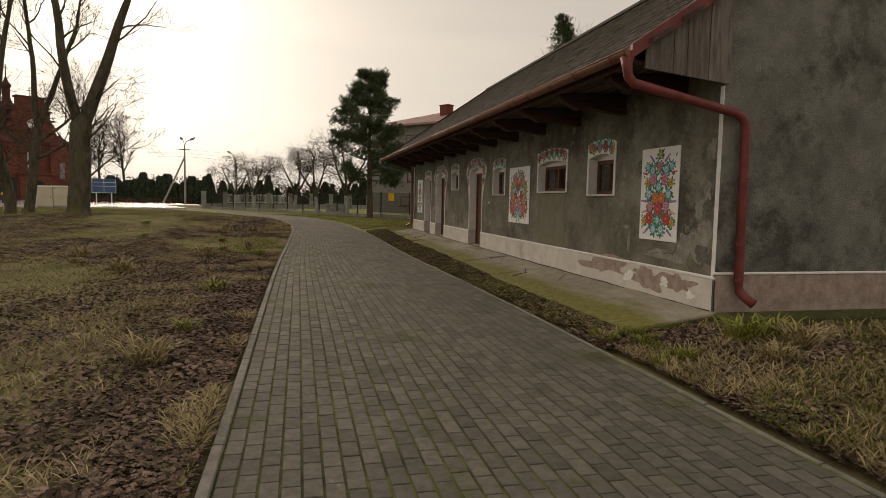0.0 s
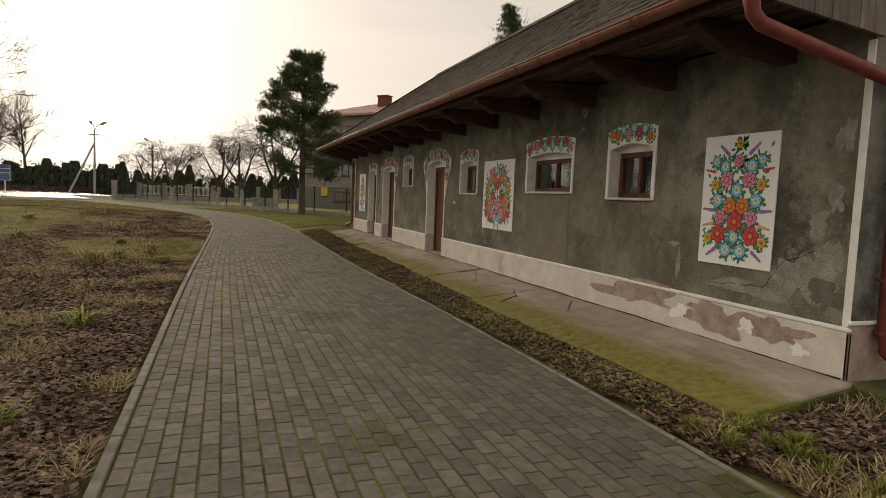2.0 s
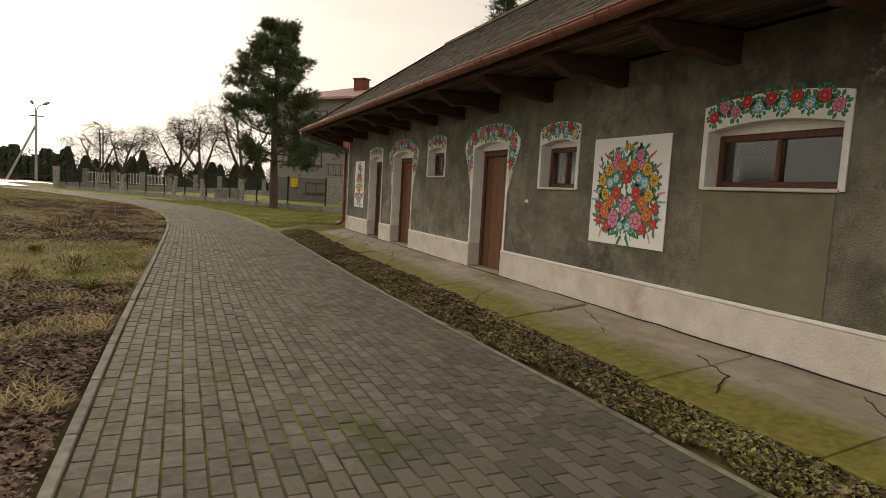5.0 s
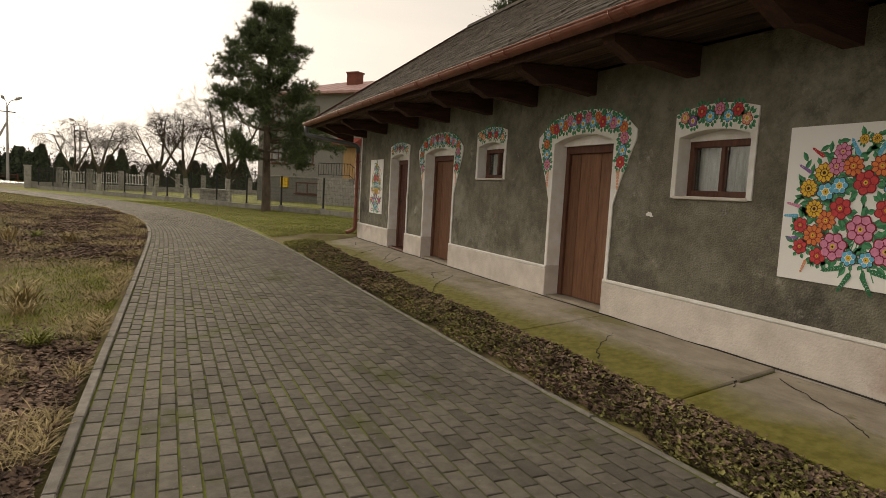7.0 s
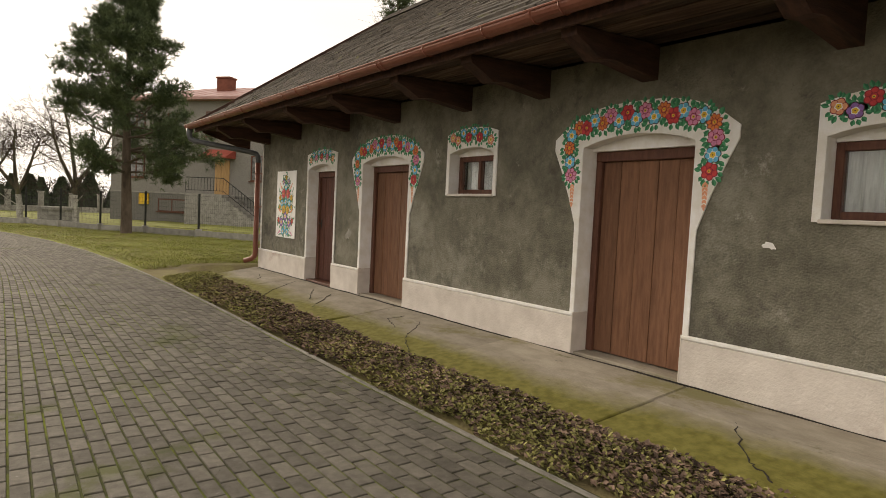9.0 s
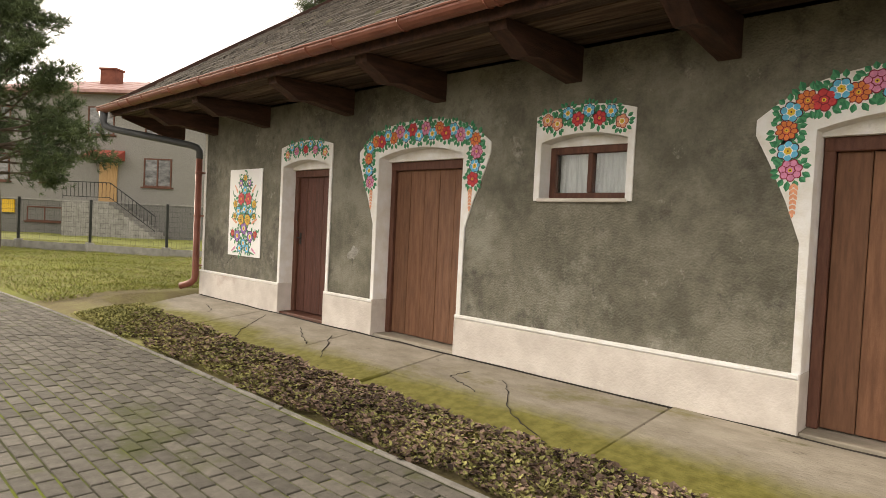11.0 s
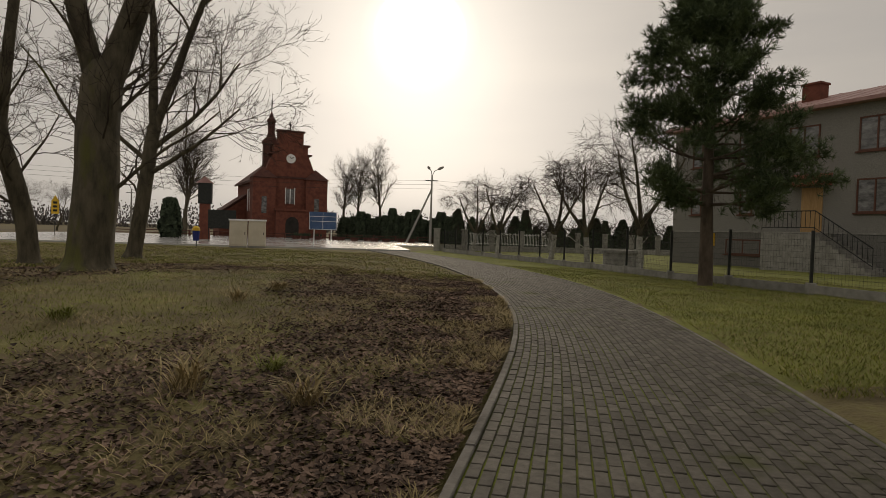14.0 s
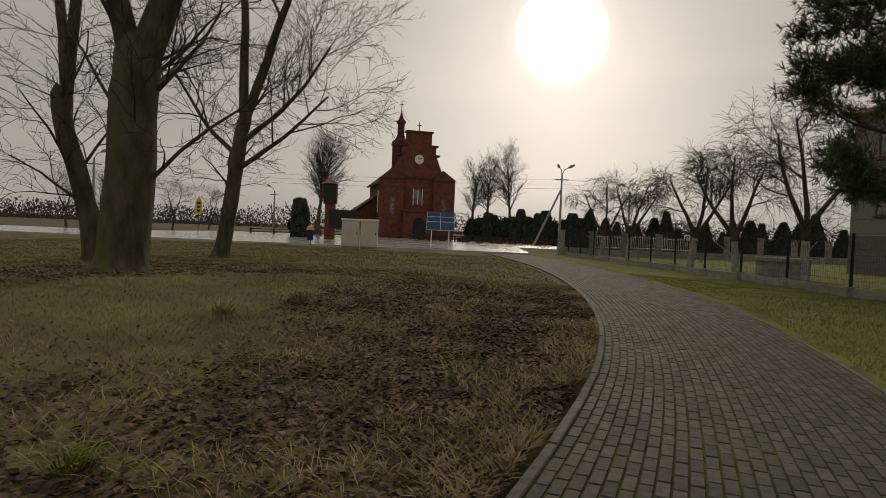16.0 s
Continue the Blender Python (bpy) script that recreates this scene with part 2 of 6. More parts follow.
LIMED = surf("limewashed_trunk", [(0.25, 0.24, 0.22), (0.42, 0.41, 0.38)], 5.0, 0.95, 0.6, 25)
PINE_BARK = surf("pine_bark", [(0.06, 0.045, 0.035), (0.115, 0.088, 0.068)], 6.0, 0.95, 0.9, 18, stretch=(1, 1, 0.4))
NEEDLE = surf("pine_needles", [(0.042, 0.064, 0.030), (0.095, 0.125, 0.056)], 1.2, 0.7, 0.0, vary=0.35, island=True)
CONIFER = surf("dark_conifer_foliage", [(0.025, 0.036, 0.022), (0.050, 0.066, 0.038)], 1.5, 0.9, 0.0, vary=0.4, island=True)
LEAF_LITTER = surf("dead_brown_leaves", [(0.066, 0.043, 0.031), (0.20, 0.138, 0.104)], 2.0, 0.85, 0.0, vary=0.75, island=True)
STRAW = surf("dry_grass_blades", [(0.19, 0.148, 0.068), (0.35, 0.28, 0.152)], 2.0, 0.85, 0.0, vary=0.4, island=True)
BLADE = surf("green_grass_blades", [(0.115, 0.132, 0.024), (0.225, 0.235, 0.052)], 1.0, 0.8, 0.0, vary=0.4, island=True)
ROUGHCAST = surf("grey_roughcast", [(0.15, 0.145, 0.135), (0.24, 0.232, 0.215)], 22.0, 0.95, 0.9, 14)
ROUGH_DARK = surf("dark_roughcast_base", [(0.11, 0.108, 0.10), (0.17, 0.165, 0.155)], 20.0, 0.95, 0.8, 16)
BRICK_RED = surf("red_church_brick", [(0.105, 0.036, 0.025), (0.17, 0.060, 0.040)], 2.0, 0.9, 0.2, 8)
BRICK_DK = surf("brown_church_trim", [(0.06, 0.025, 0.02), (0.10, 0.04, 0.03)], 2.0, 0.8, 0.1, 8)
SHEET_RED = surf("faded_red_sheet_metal", [(0.26, 0.14, 0.13), (0.36, 0.22, 0.20)], 1.5, 0.5, 0.05, 20)
AWNING = surf("red_awning_sheet", [(0.23, 0.045, 0.035), (0.30, 0.07, 0.05)], 2.0, 0.5, 0.05, 20)
CONCRETE = surf("plain_concrete", [(0.19, 0.185, 0.17), (0.29, 0.28, 0.26)], 4.0, 0.9, 0.3, 40, vary=0.1)
METAL_DK = surf("dark_painted_metal", [(0.012, 0.014, 0.012), (0.025, 0.027, 0.025)], 6.0, 0.5, 0.05, 60)
CREAM = surf("cream_cabinet_plastic", [(0.52, 0.47, 0.37), (0.60, 0.55, 0.45)], 1.5, 0.6, 0.03, 40)
WHITE_PAINT = surf("white_paint", [(0.70, 0.70, 0.68), (0.80, 0.80, 0.78)], 2.0, 0.6, 0.03, 40)
BLUE = surf("blue_board_paint", [(0.035, 0.075, 0.16), (0.06, 0.11, 0.22)], 1.5, 0.5, 0.03, 40)
YELLOW = surf("yellow_paint", [(0.50, 0.30, 0.02), (0.62, 0.40, 0.04)], 2.0, 0.5, 0.03, 40)
PINE_DOOR = surf("varnished_pine_door", [(0.33, 0.20, 0.09), (0.44, 0.28, 0.13)], 5.0, 0.5, 0.05, 40, stretch=(5, 5, 0.6))
CURTAIN = surf("lace_curtain", [(0.45, 0.44, 0.42), (0.62, 0.61, 0.58)], 12.0, 0.95, 0.2, 30, stretch=(1, 3, 0.4))
# near-black: paints the rooms as unlit; also colours cracks, seam and portal
DARK = surf("room_shade_and_gap_black", [(0.02, 0.018, 0.016), (0.035, 0.03, 0.026)], 2.0, 0.95, 0.0)
GLASS = glass_mat("window_glass")


def paint(name, c, rough=0.75):
    return surf(name, [tuple(v * 0.82 for v in c), tuple(min(1, v * 1.12) for v in c)], 40.0, rough, 0.0)


P_RED, P_PINK, P_ORANGE, P_BLUE = paint("red_flower_paint", (0.50, 0.055, 0.06)), paint("pink_flower_paint", (0.58, 0.22, 0.36)), paint("orange_flower_paint", (0.62, 0.19, 0.06)), paint("blue_flower_paint", (0.10, 0.42, 0.62))
P_YELLOW, P_PURPLE, P_GREEN, P_GREEN2 = paint("yellow_flower_paint", (0.68, 0.43, 0.05)), paint("purple_flower_paint", (0.24, 0.13, 0.36)), paint("green_leaf_paint", (0.030, 0.17, 0.085)), paint("light_leaf_paint", (0.06, 0.26, 0.13))
P_CORAL, P_DARK, P_LINE = paint("coral_spray_paint", (0.66, 0.30, 0.18)), paint("dark_outline_paint", (0.055, 0.022, 0.03)), paint("deep_red_outline_paint", (0.20, 0.02, 0.035))


# ---- mesh tools ----
class Shape:
    """Vertices and faces gathered for one mesh."""

    def __init__(self):
        self.v, self.f, self.m = [], [], []

    def add(self, verts, faces, m=0):
        n = len(self.v)
        self.v += [tuple(p) for p in verts]
        self.f += [tuple(i + n for i in q) for q in faces]
        self.m += [m] * len(faces)
        return self

    def box(self, lo, hi, m=0, b=0.0):
        (x0, y0, z0), (x1, y1, z1) = lo, hi
        if b <= 0:
            vs = [(x, y, z) for z in (z0, z1) for y in (y0, y1) for x in (x0, x1)]
            return self.add(vs, [(0, 2, 3, 1), (4, 5, 7, 6), (0, 1, 5, 4), (2, 6, 7, 3), (0, 4, 6, 2), (1, 3, 7, 5)], m)
        bm = bmesh.new()
        bmesh.ops.create_cube(bm, size=1)
        for v in bm.verts:
            v.co = ((x0 + x1) / 2 + v.co.x * (x1 - x0), (y0 + y1) / 2 + v.co.y * (y1 - y0), (z0 + z1) / 2 + v.co.z * (z1 - z0))
        bmesh.ops.bevel(bm, geom=bm.edges[:], offset=b, segments=1, affect="EDGES")
        bm.verts.index_update()
        self.add([v.co[:] for v in bm.verts], [[v.index for v in q.verts] for q in bm.faces], m)
        bm.free()
        return self

    def prism(self, poly, axis, a, b, m=0):
        """A flat outline, given in the two other axes in order, pulled along axis from a to b."""
        def p(c, u, w):
            return {"x": (c, u, w), "y": (u, c, w), "z": (u, w, c)}[axis]
        n = len(poly)
        vs = [p(a, *q) for q in poly] + [p(b, *q) for q in poly]
        fs = [tuple(range(n))[::-1], tuple(range(n, 2 * n))] + [(i, (i + 1) % n, n + (i + 1) % n, n + i) for i in range(n)]
        return self.add(vs, fs, m)

    def tube(self, pts, radii, n=8, m=0, caps=True):
        pts = [Vector(p) for p in pts]
        if not isinstance(radii, (list, tuple)):
            radii = [radii] * len(pts)
        vs, fs = [], []
        up = Vector((0.13, 0.27, 0.95))
        for i, p in enumerate(pts):
            d = (pts[min(i + 1, len(pts) - 1)] - pts[max(i - 1, 0)]).normalized()
            s = d.cross(up)
            if s.length < 0.1:
                s = d.cross(Vector((1, 0, 0)))
            s.normalize()
            t = d.cross(s)
            for k in range(n):
                a = 2 * math.pi * k / n
                vs.append(p + radii[i] * (math.cos(a) * s + math.sin(a) * t))
        for i in range(len(pts) - 1):
            for k in range(n):
                k2 = (k + 1) % n
                fs.append((i * n + k, i * n + k2, (i + 1) * n + k2, (i + 1) * n + k))
        if caps:
            fs += [tuple(range(n))[::-1], tuple((len(pts) - 1) * n + k for k in range(n))]
        return self.add(vs, fs, m)

    def build(self, name, mats, smooth=False):
        me = bpy.data.meshes.new(name)
        me.from_pydata(self.v, [], self.f)
        for q in mats if isinstance(mats, (list, tuple)) else [mats]:
            me.materials.append(q)
        if any(self.m):
            me.polygons.foreach_set("material_index", self.m)
        if smooth:
            me.polygons.foreach_set("use_smooth", [True] * len(me.polygons))
        bm = bmesh.new()
        bm.from_mesh(me)
        bmesh.ops.recalc_face_normals(bm, faces=bm.faces[:])
        bm.to_mesh(me)
        bm.free()
        return me


def thing(name, base, label, category, group="", kind=""):
    e = new(name)
    e.location = base
    e.empty_display_size = 0.2
    return tagged(e, label, category, group, kind)


def adopt(ob, parent):
    """Makes ob, built in world places, a part of parent."""
    ob.parent = parent
    m = parent.matrix_basis.copy()
    if parent.parent:
        m = parent.parent.matrix_basis @ parent.matrix_parent_inverse @ m
    ob.matrix_parent_inverse = m.inverted()
    return ob


def part(name, shape, mats, parent=None, label="", smooth=False):
    ob = new(name, shape.build(name, mats, smooth))
    if parent:
        adopt(ob, parent)
    return tagged(ob, label)


def solid(name, shape, mats, label, category, kind="", smooth=False, group=""):
    return tagged(new(name, shape.build(name, mats, smooth)), label, category, group, kind)


def quick(name, verts, faces, mats, mi=None, smooth=False):
    """A large mesh from arrays: verts (n, 3), faces (k, 3 or 4)."""
    me = bpy.data.meshes.new(name)
    k, w = faces.shape
    me.vertices.add(len(verts))
    me.vertices.foreach_set("co", np.asarray(verts, np.float32).ravel())
    me.loops.add(k * w)
    me.loops.foreach_set("vertex_index", np.asarray(faces, np.int32).ravel())
    me.polygons.add(k)
    me.polygons.foreach_set("loop_start", np.arange(k, dtype=np.int32) * w)
    for q in mats if isinstance(mats, (list, tuple)) else [mats]:
        me.materials.append(q)
    if mi is not None:
        me.polygons.foreach_set("material_index", np.asarray(mi, np.int32))
    me.polygons.foreach_set("use_smooth", np.full(k, bool(smooth)))
    me.update(calc_edges=True)
    me.validate()
    return me


def poly(xs, pts):
    """Interpolates rows of (s, value) at xs."""
    a = np.array(pts, float)
    return np.interp(xs, a[:, 0], a[:, 1])


def smoothed(pts, step=0.25):
    """A polyline run through rows (s, value), with its corners rounded."""
    s = np.arange(pts[0][0], pts[-1][0] + 1e-6, step)
    v = poly(s, pts)
    k = int(3.0 / step)
    pad = np.r_[np.full(k, v[0]), v, np.full(k, v[-1])]
    v2 = np.convolve(pad, np.ones(2 * k + 1) / (2 * k + 1), "valid")
    return np.stack([s, v2], 1)


# ---- the lie of the land ----
LEFT_EDGE = smoothed([(-14, -4.95), (4, -4.94), (9, -4.93), (12, -4.86), (16, -4.74), (19, -4.70), (22, -4.62), (24.5, -4.74), (27, -5.15), (30, -5.95), (34, -7.2), (38.5, -8.9), (44, -11.4), (51.5, -15.3), (60, -20.0)])
RIGHT_EDGE = smoothed([(-14, -1.66), (2, -1.60), (5, -1.56), (8, -1.66), (12.6, -1.86), (16, -1.87), (20, -2.02), (23, -2.22), (25.5, -2.42), (28, -2.82), (32, -3.65), (36, -5.0), (40, -6.6), (46.5, -9.6), (53, -13.2), (60, -17.2)])
RISE = smoothed([(-60, 0.0), (9, 0.0), (20, 0.17), (29, 0.29), (40, 0.27), (60, 0.18), (400, 0.18)], 0.5)


def left_edge(y):
    return poly(y, LEFT_EDGE)


def right_edge(y):
    return poly(y, RIGHT_EDGE)


def land(x, y):
    """Height of the ground."""
    x, y = np.asarray(x, float), np.asarray(y, float)
    h = poly(y, RISE)
    h = h + 0.26 * np.exp(-(((x + 13) / 5.0) ** 2 + ((y - 26) / 6.0) ** 2))
    bank = np.clip((x - right_edge(y)) / 1.3, 0, 1) * np.clip((23.5 - y) / 4.0, 0, 1)
    h = h + 0.08 * np.clip((x + 4.8) / 3.4, 0, 1) * np.clip((30 - y) / 10.0, 0, 1) + 0.13 * bank
    wave = 0.022 * np.sin(x * 1.9 + 0.6 * y) * np.cos(y * 1.3 - 0.5 * x) + 0.012 * np.sin(4.1 * x + 1.0) * np.sin(3.7 * y)
    near = np.clip(np.minimum(left_edge(y) - x, 1.5), 0, 1.5) / 1.5 + np.clip(np.minimum(x - right_edge(y), 1.5), 0, 1.5) / 1.5
    return h + wave * np.clip(near, 0, 1)


def path_z(x, y):
    return poly(y, RISE) + 0.08 * np.clip((np.asarray(x) + 4.8) / 3.4, 0, 1) * np.clip((30 - np.asarray(y)) / 10.0, 0, 1)


def build_ground():
    xs = np.r_[np.linspace(-900, -70, 10), np.linspace(-66, -26, 24), np.linspace(-25, 12, 150), np.linspace(13, 70, 24), np.linspace(80, 900, 10)]
    ys = np.r_[np.linspace(-700, -40, 8), np.linspace(-36, -8, 12), np.linspace(-7.5, 42, 200), np.linspace(43, 95, 45), np.linspace(100, 1500, 14)]
    X, Y = np.meshgrid(xs, ys)
    Z = land(X, Y)
    inside = (X > left_edge(Y) - 0.02) & (X < right_edge(Y) + 0.02) & (Y < 58)
    Z = np.where(inside, Z - 0.09, Z - 0.012)
    under = (X > -1.25) & (X < 6.6) & (Y > 2.0) & (Y < 20.6)
    Z = np.where(under, Z - 0.15, Z)
    nx, ny = len(xs), len(ys)
    i = np.arange(nx * ny).reshape(ny, nx)
    faces = np.stack([i[:-1, :-1], i[:-1, 1:], i[1:, 1:], i[1:, :-1]], -1).reshape(-1, 4)
    cx, cy = (X[:-1, :-1] + X[1:, 1:]).ravel() / 2, (Y[:-1, :-1] + Y[1:, 1:]).ravel() / 2
    mi = np.where((cx > right_edge(cy)) & (cy > 21.0) & (cx > -14), 1, 0)
    mi = np.where((cy > 100) | (cx > 30) | (cx < -60), 2, mi)
    me = quick("ground", np.stack([X, Y, Z], -1).reshape(-1, 3), faces, [GROUND, GRASS_R, FIELD], mi, True)
    tagged(new("ground", me), "rough winter lawn with dead leaves and bare soil", "lawn", kind="structure")


build_ground()


# ---- the long building ----
Y0, Y1, DEPTH, BASE, PTOP, EAVE_X, EAVE_Z, SLOPE = 2.18, 20.4, 6.4, 0.30, 0.69, -1.10, 3.0, math.tan(radians(34.7))
DOORS = [(11.11, 12.23, 2.20, 0.09), (15.11, 16.33, 2.20, 0.09), (17.20, 18.20, 2.17, 0.08)]
WINDOWS = [(4.505, 5.295, 1.60, 2.15, 0.06), (6.15, 7.405, 1.66, 2.15, 0.06), (9.40, 10.195, 1.62, 2.16, 0.06), (13.46, 14.25, 1.775, 2.24, 0.06)]


def arc(y0, y1, z, rise, n=10):
    """Points of a low arch from y0 to y1."""
    return [(y0 + (y1 - y0) * k / n, z + rise * (1 - (2 * k / n - 1) ** 2)) for k in range(n + 1)]


building = thing("long_farm_building", (0, Y0, BASE), "long single-storey grey plastered farm building with painted flowers", "building")


def build_walls():
    top = 3.05
    s = Shape()
    holes = sorted([(a, b, BASE - 0.3, z, r) for a, b, z, r in DOORS] + [(a, b, lo, z, r) for a, b, lo, z, r in WINDOWS])
    y = Y0
    for a, b, lo, z, r in holes:
        s.prism([(y, BASE - 0.3), (a, BASE - 0.3), (a, top), (y, top)], "x", 0, 0.42)
        if lo > BASE:
            s.prism([(a, BASE - 0.3), (b, BASE - 0.3), (b, lo), (a, lo)], "x", 0, 0.42)
        s.prism(arc(a, b, z, r) + [(b, top), (a, top)], "x", 0, 0.42)
        y = b
    s.prism([(y, BASE - 0.3), (Y1, BASE - 0.3), (Y1, top), (y, top)], "x", 0, 0.42)
    fw = part("front_wall", s, PLASTER, building)
    bm = bmesh.new()
    bm.from_mesh(fw.data)
    bmesh.ops.remove_doubles(bm, verts=bm.verts[:], dist=0.0005)
    bm.to_mesh(fw.data)
    bm.free()
    ridge = (DEPTH / 2, EAVE_Z + (DEPTH / 2 - EAVE_X) * SLOPE - 0.12)
    gable = [(0.004, -0.1), (DEPTH, -0.1), (DEPTH, 3.05), (DEPTH, 3.6), ridge, (0.004, EAVE_Z + 1.1 * SLOPE - 0.14), (0.004, 3.05)]
    g = Shape()
    g.prism(gable, "y", Y0 - 0.003, Y0 + 0.4)
    part("gable_wall", g, PLASTER_GABLE, building, "dark stained plaster gable wall")
    g2 = Shape()
    g2.prism(gable, "y", Y1 - 0.4, Y1 + 0.003)
    part("gable_wall", g2, PLASTER, building)
    b = Shape()
    b.box((DEPTH - 0.4, Y0 + 0.4, -0.1), (DEPTH, Y1 - 0.4, 3.6))
    part("back_wall", b, PLASTER, building)
    # floor and ceiling behind the windows, room darkness painted in as near-black
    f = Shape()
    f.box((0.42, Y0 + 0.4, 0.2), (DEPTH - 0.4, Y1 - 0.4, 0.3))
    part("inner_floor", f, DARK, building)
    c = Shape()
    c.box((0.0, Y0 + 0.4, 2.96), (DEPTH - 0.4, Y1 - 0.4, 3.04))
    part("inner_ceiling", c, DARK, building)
    # unseen near-black sheet added behind the openings to make the rooms look unlit
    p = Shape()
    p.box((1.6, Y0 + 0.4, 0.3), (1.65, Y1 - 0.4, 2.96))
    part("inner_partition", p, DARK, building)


def build_plinth():
    segs, y = [], Y0 - 0.03
    for a, b, *_ in DOORS:
        segs.append((y, a))
        y = b
    segs.append((y, Y1 + 0.02))
    for a, b in segs:
        s = Shape()
        s.box((-0.028, a, BASE - 0.25), (0.0, b, PTOP - 0.035), b=0.006)
        part("plinth", s, PLINTH, building, "pale pinkish painted plinth")
        t = Shape()
        t.box((-0.036, a - 0.002, PTOP - 0.034), (-0.001, b + 0.002, PTOP), b=0.008)
        part("plinth_line", t, WHITE, building, "white painted plinth edge")
    s = Shape()
    s.box((-0.028, Y0 - 0.03, BASE - 0.25), (DEPTH, Y0 - 0.004, PTOP + 0.02), b=0.006)
    part("plinth", s, RUSTY, building, "stained red-brown gable plinth")
    s = Shape()
    s.box((-0.03, Y0 - 0.045, PTOP + 0.021), (DEPTH, Y0 - 0.004, PTOP + 0.05), b=0.008)
    part("plinth_line", s, WHITE, building)
    # white painted corner edges
    for y in (Y0, Y1 - 0.05):
        s = Shape()
        s.box((-0.010, y - 0.012, PTOP + 0.001), (0.0, y + 0.05, 2.75), b=0.003)
        part("corner_band", s, WHITE, building, "white painted corner edge")


def ribbon(inner, outer, x0=-0.014, x1=-0.001):
    """A flat band between two outlines in y and z with as many points each."""
    s = Shape()
    n = len(inner)
    v = [(x0, *p) for p in inner] + [(x0, *p) for p in outer] + [(x1, *p) for p in inner] + [(x1, *p) for p in outer]
    f = []
    for i in range(n - 1):
        j = i + 1
        f += [(i, j, n + j, n + i), (2 * n + i, 3 * n + i, 3 * n + j, 2 * n + j), (n + i, n + j, 3 * n + j, 3 * n + i), (i, 2 * n + i, 2 * n + j, j)]
    f += [(0, n, 3 * n, 2 * n), (n - 1, 3 * n - 1, 4 * n - 1, 2 * n - 1)]
    return s.add(v, f)


def build_surrounds():
    n = 16
    for (a, b, z, r), cloak in zip(DOORS, (0.34, 0.32, 0.0)):
        top = arc(a, b, z, r, n)
        side = [PTOP, 1.0, 1.5, 1.75, 2.0, z - 0.02]
        inner = [(a, h) for h in side] + top + [(b, h) for h in side[::-1]]
        mid = (a + b) / 2
        if cloak:
            wide = [0.045, 0.045, 0.05, 0.14, 0.25, cloak]
            k = (b - a) / 2 + cloak
            crown = [(mid + k * (2 * i / n - 1) * (1 - 0.06 * (1 - (2 * i / n - 1) ** 2)), z + 0.08 + 0.27 * (1 - abs(2 * i / n - 1) ** 3.2)) for i in range(n + 1)]
            outer = [(a - w, h) for w, h in zip(wide, side)] + crown + [(b + w, h) for w, h in zip(wide[::-1], side[::-1])]
        else:
            crown = arc(a - 0.05, b + 0.05, z + 0.235, 0.07, n)
            outer = [(a - 0.045, h) for h in side] + crown + [(b + 0.045, h) for h in side[::-1]]
        part("door_surround", ribbon(inner, outer), WHITE, building, "white painted door surround")
    for a, b, lo, z, r in WINDOWS:
        side = [lo - 0.02, (lo + z) / 2, z]
        inner = [(a, h) for h in side] + arc(a, b, z, r, n) + [(b, h) for h in side[::-1]]
        outer = [(a - 0.05, h) for h in side] + arc(a - 0.05, b + 0.05, z + 0.21, 0.065, n) + [(b + 0.05, h) for h in side[::-1]]
        part("window_surround", ribbon(inner, outer), WHITE, building, "white painted window surround")
    # limewashed reveals inside the openings
    for a, b, lo, z, r in [(a, b, PTOP, z, r) for a, b, z, r in DOORS] + WINDOWS:
        outer = [(a - 0.001, lo)] + arc(a - 0.001, b + 0.001, z, r, 10) + [(b + 0.001, lo)]
        inner = [(a + 0.006, lo)] + arc(a + 0.006, b - 0.006, z - 0.006, r, 10) + [(b - 0.006, lo)]
        part("reveal", ribbon(inner, outer, -0.012, 0.20), WHITE, building)
        s = Shape()
        s.prism([(a + 0.007, z - 0.03), (b - 0.007, z - 0.03)] + arc(a + 0.007, b - 0.007, z - 0.008, r, 10)[::-1], "x", 0.12, 0.20)
        part("arch_infill", s, WHITE, building)
    for a, b, *_ in DOORS:
        s = Shape()
        s.box((-0.03, a - 0.004, BASE - 0.1), (0.20, a + 0.01, PTOP - 0.001), b=0.003)
        part("reveal_foot", s, PLINTH, building)
        s = Shape()
        s.box((-0.03, b - 0.01, BASE - 0.1), (0.20, b + 0.004, PTOP - 0.001), b=0.003)
        part("reveal_foot", s, PLINTH, building)


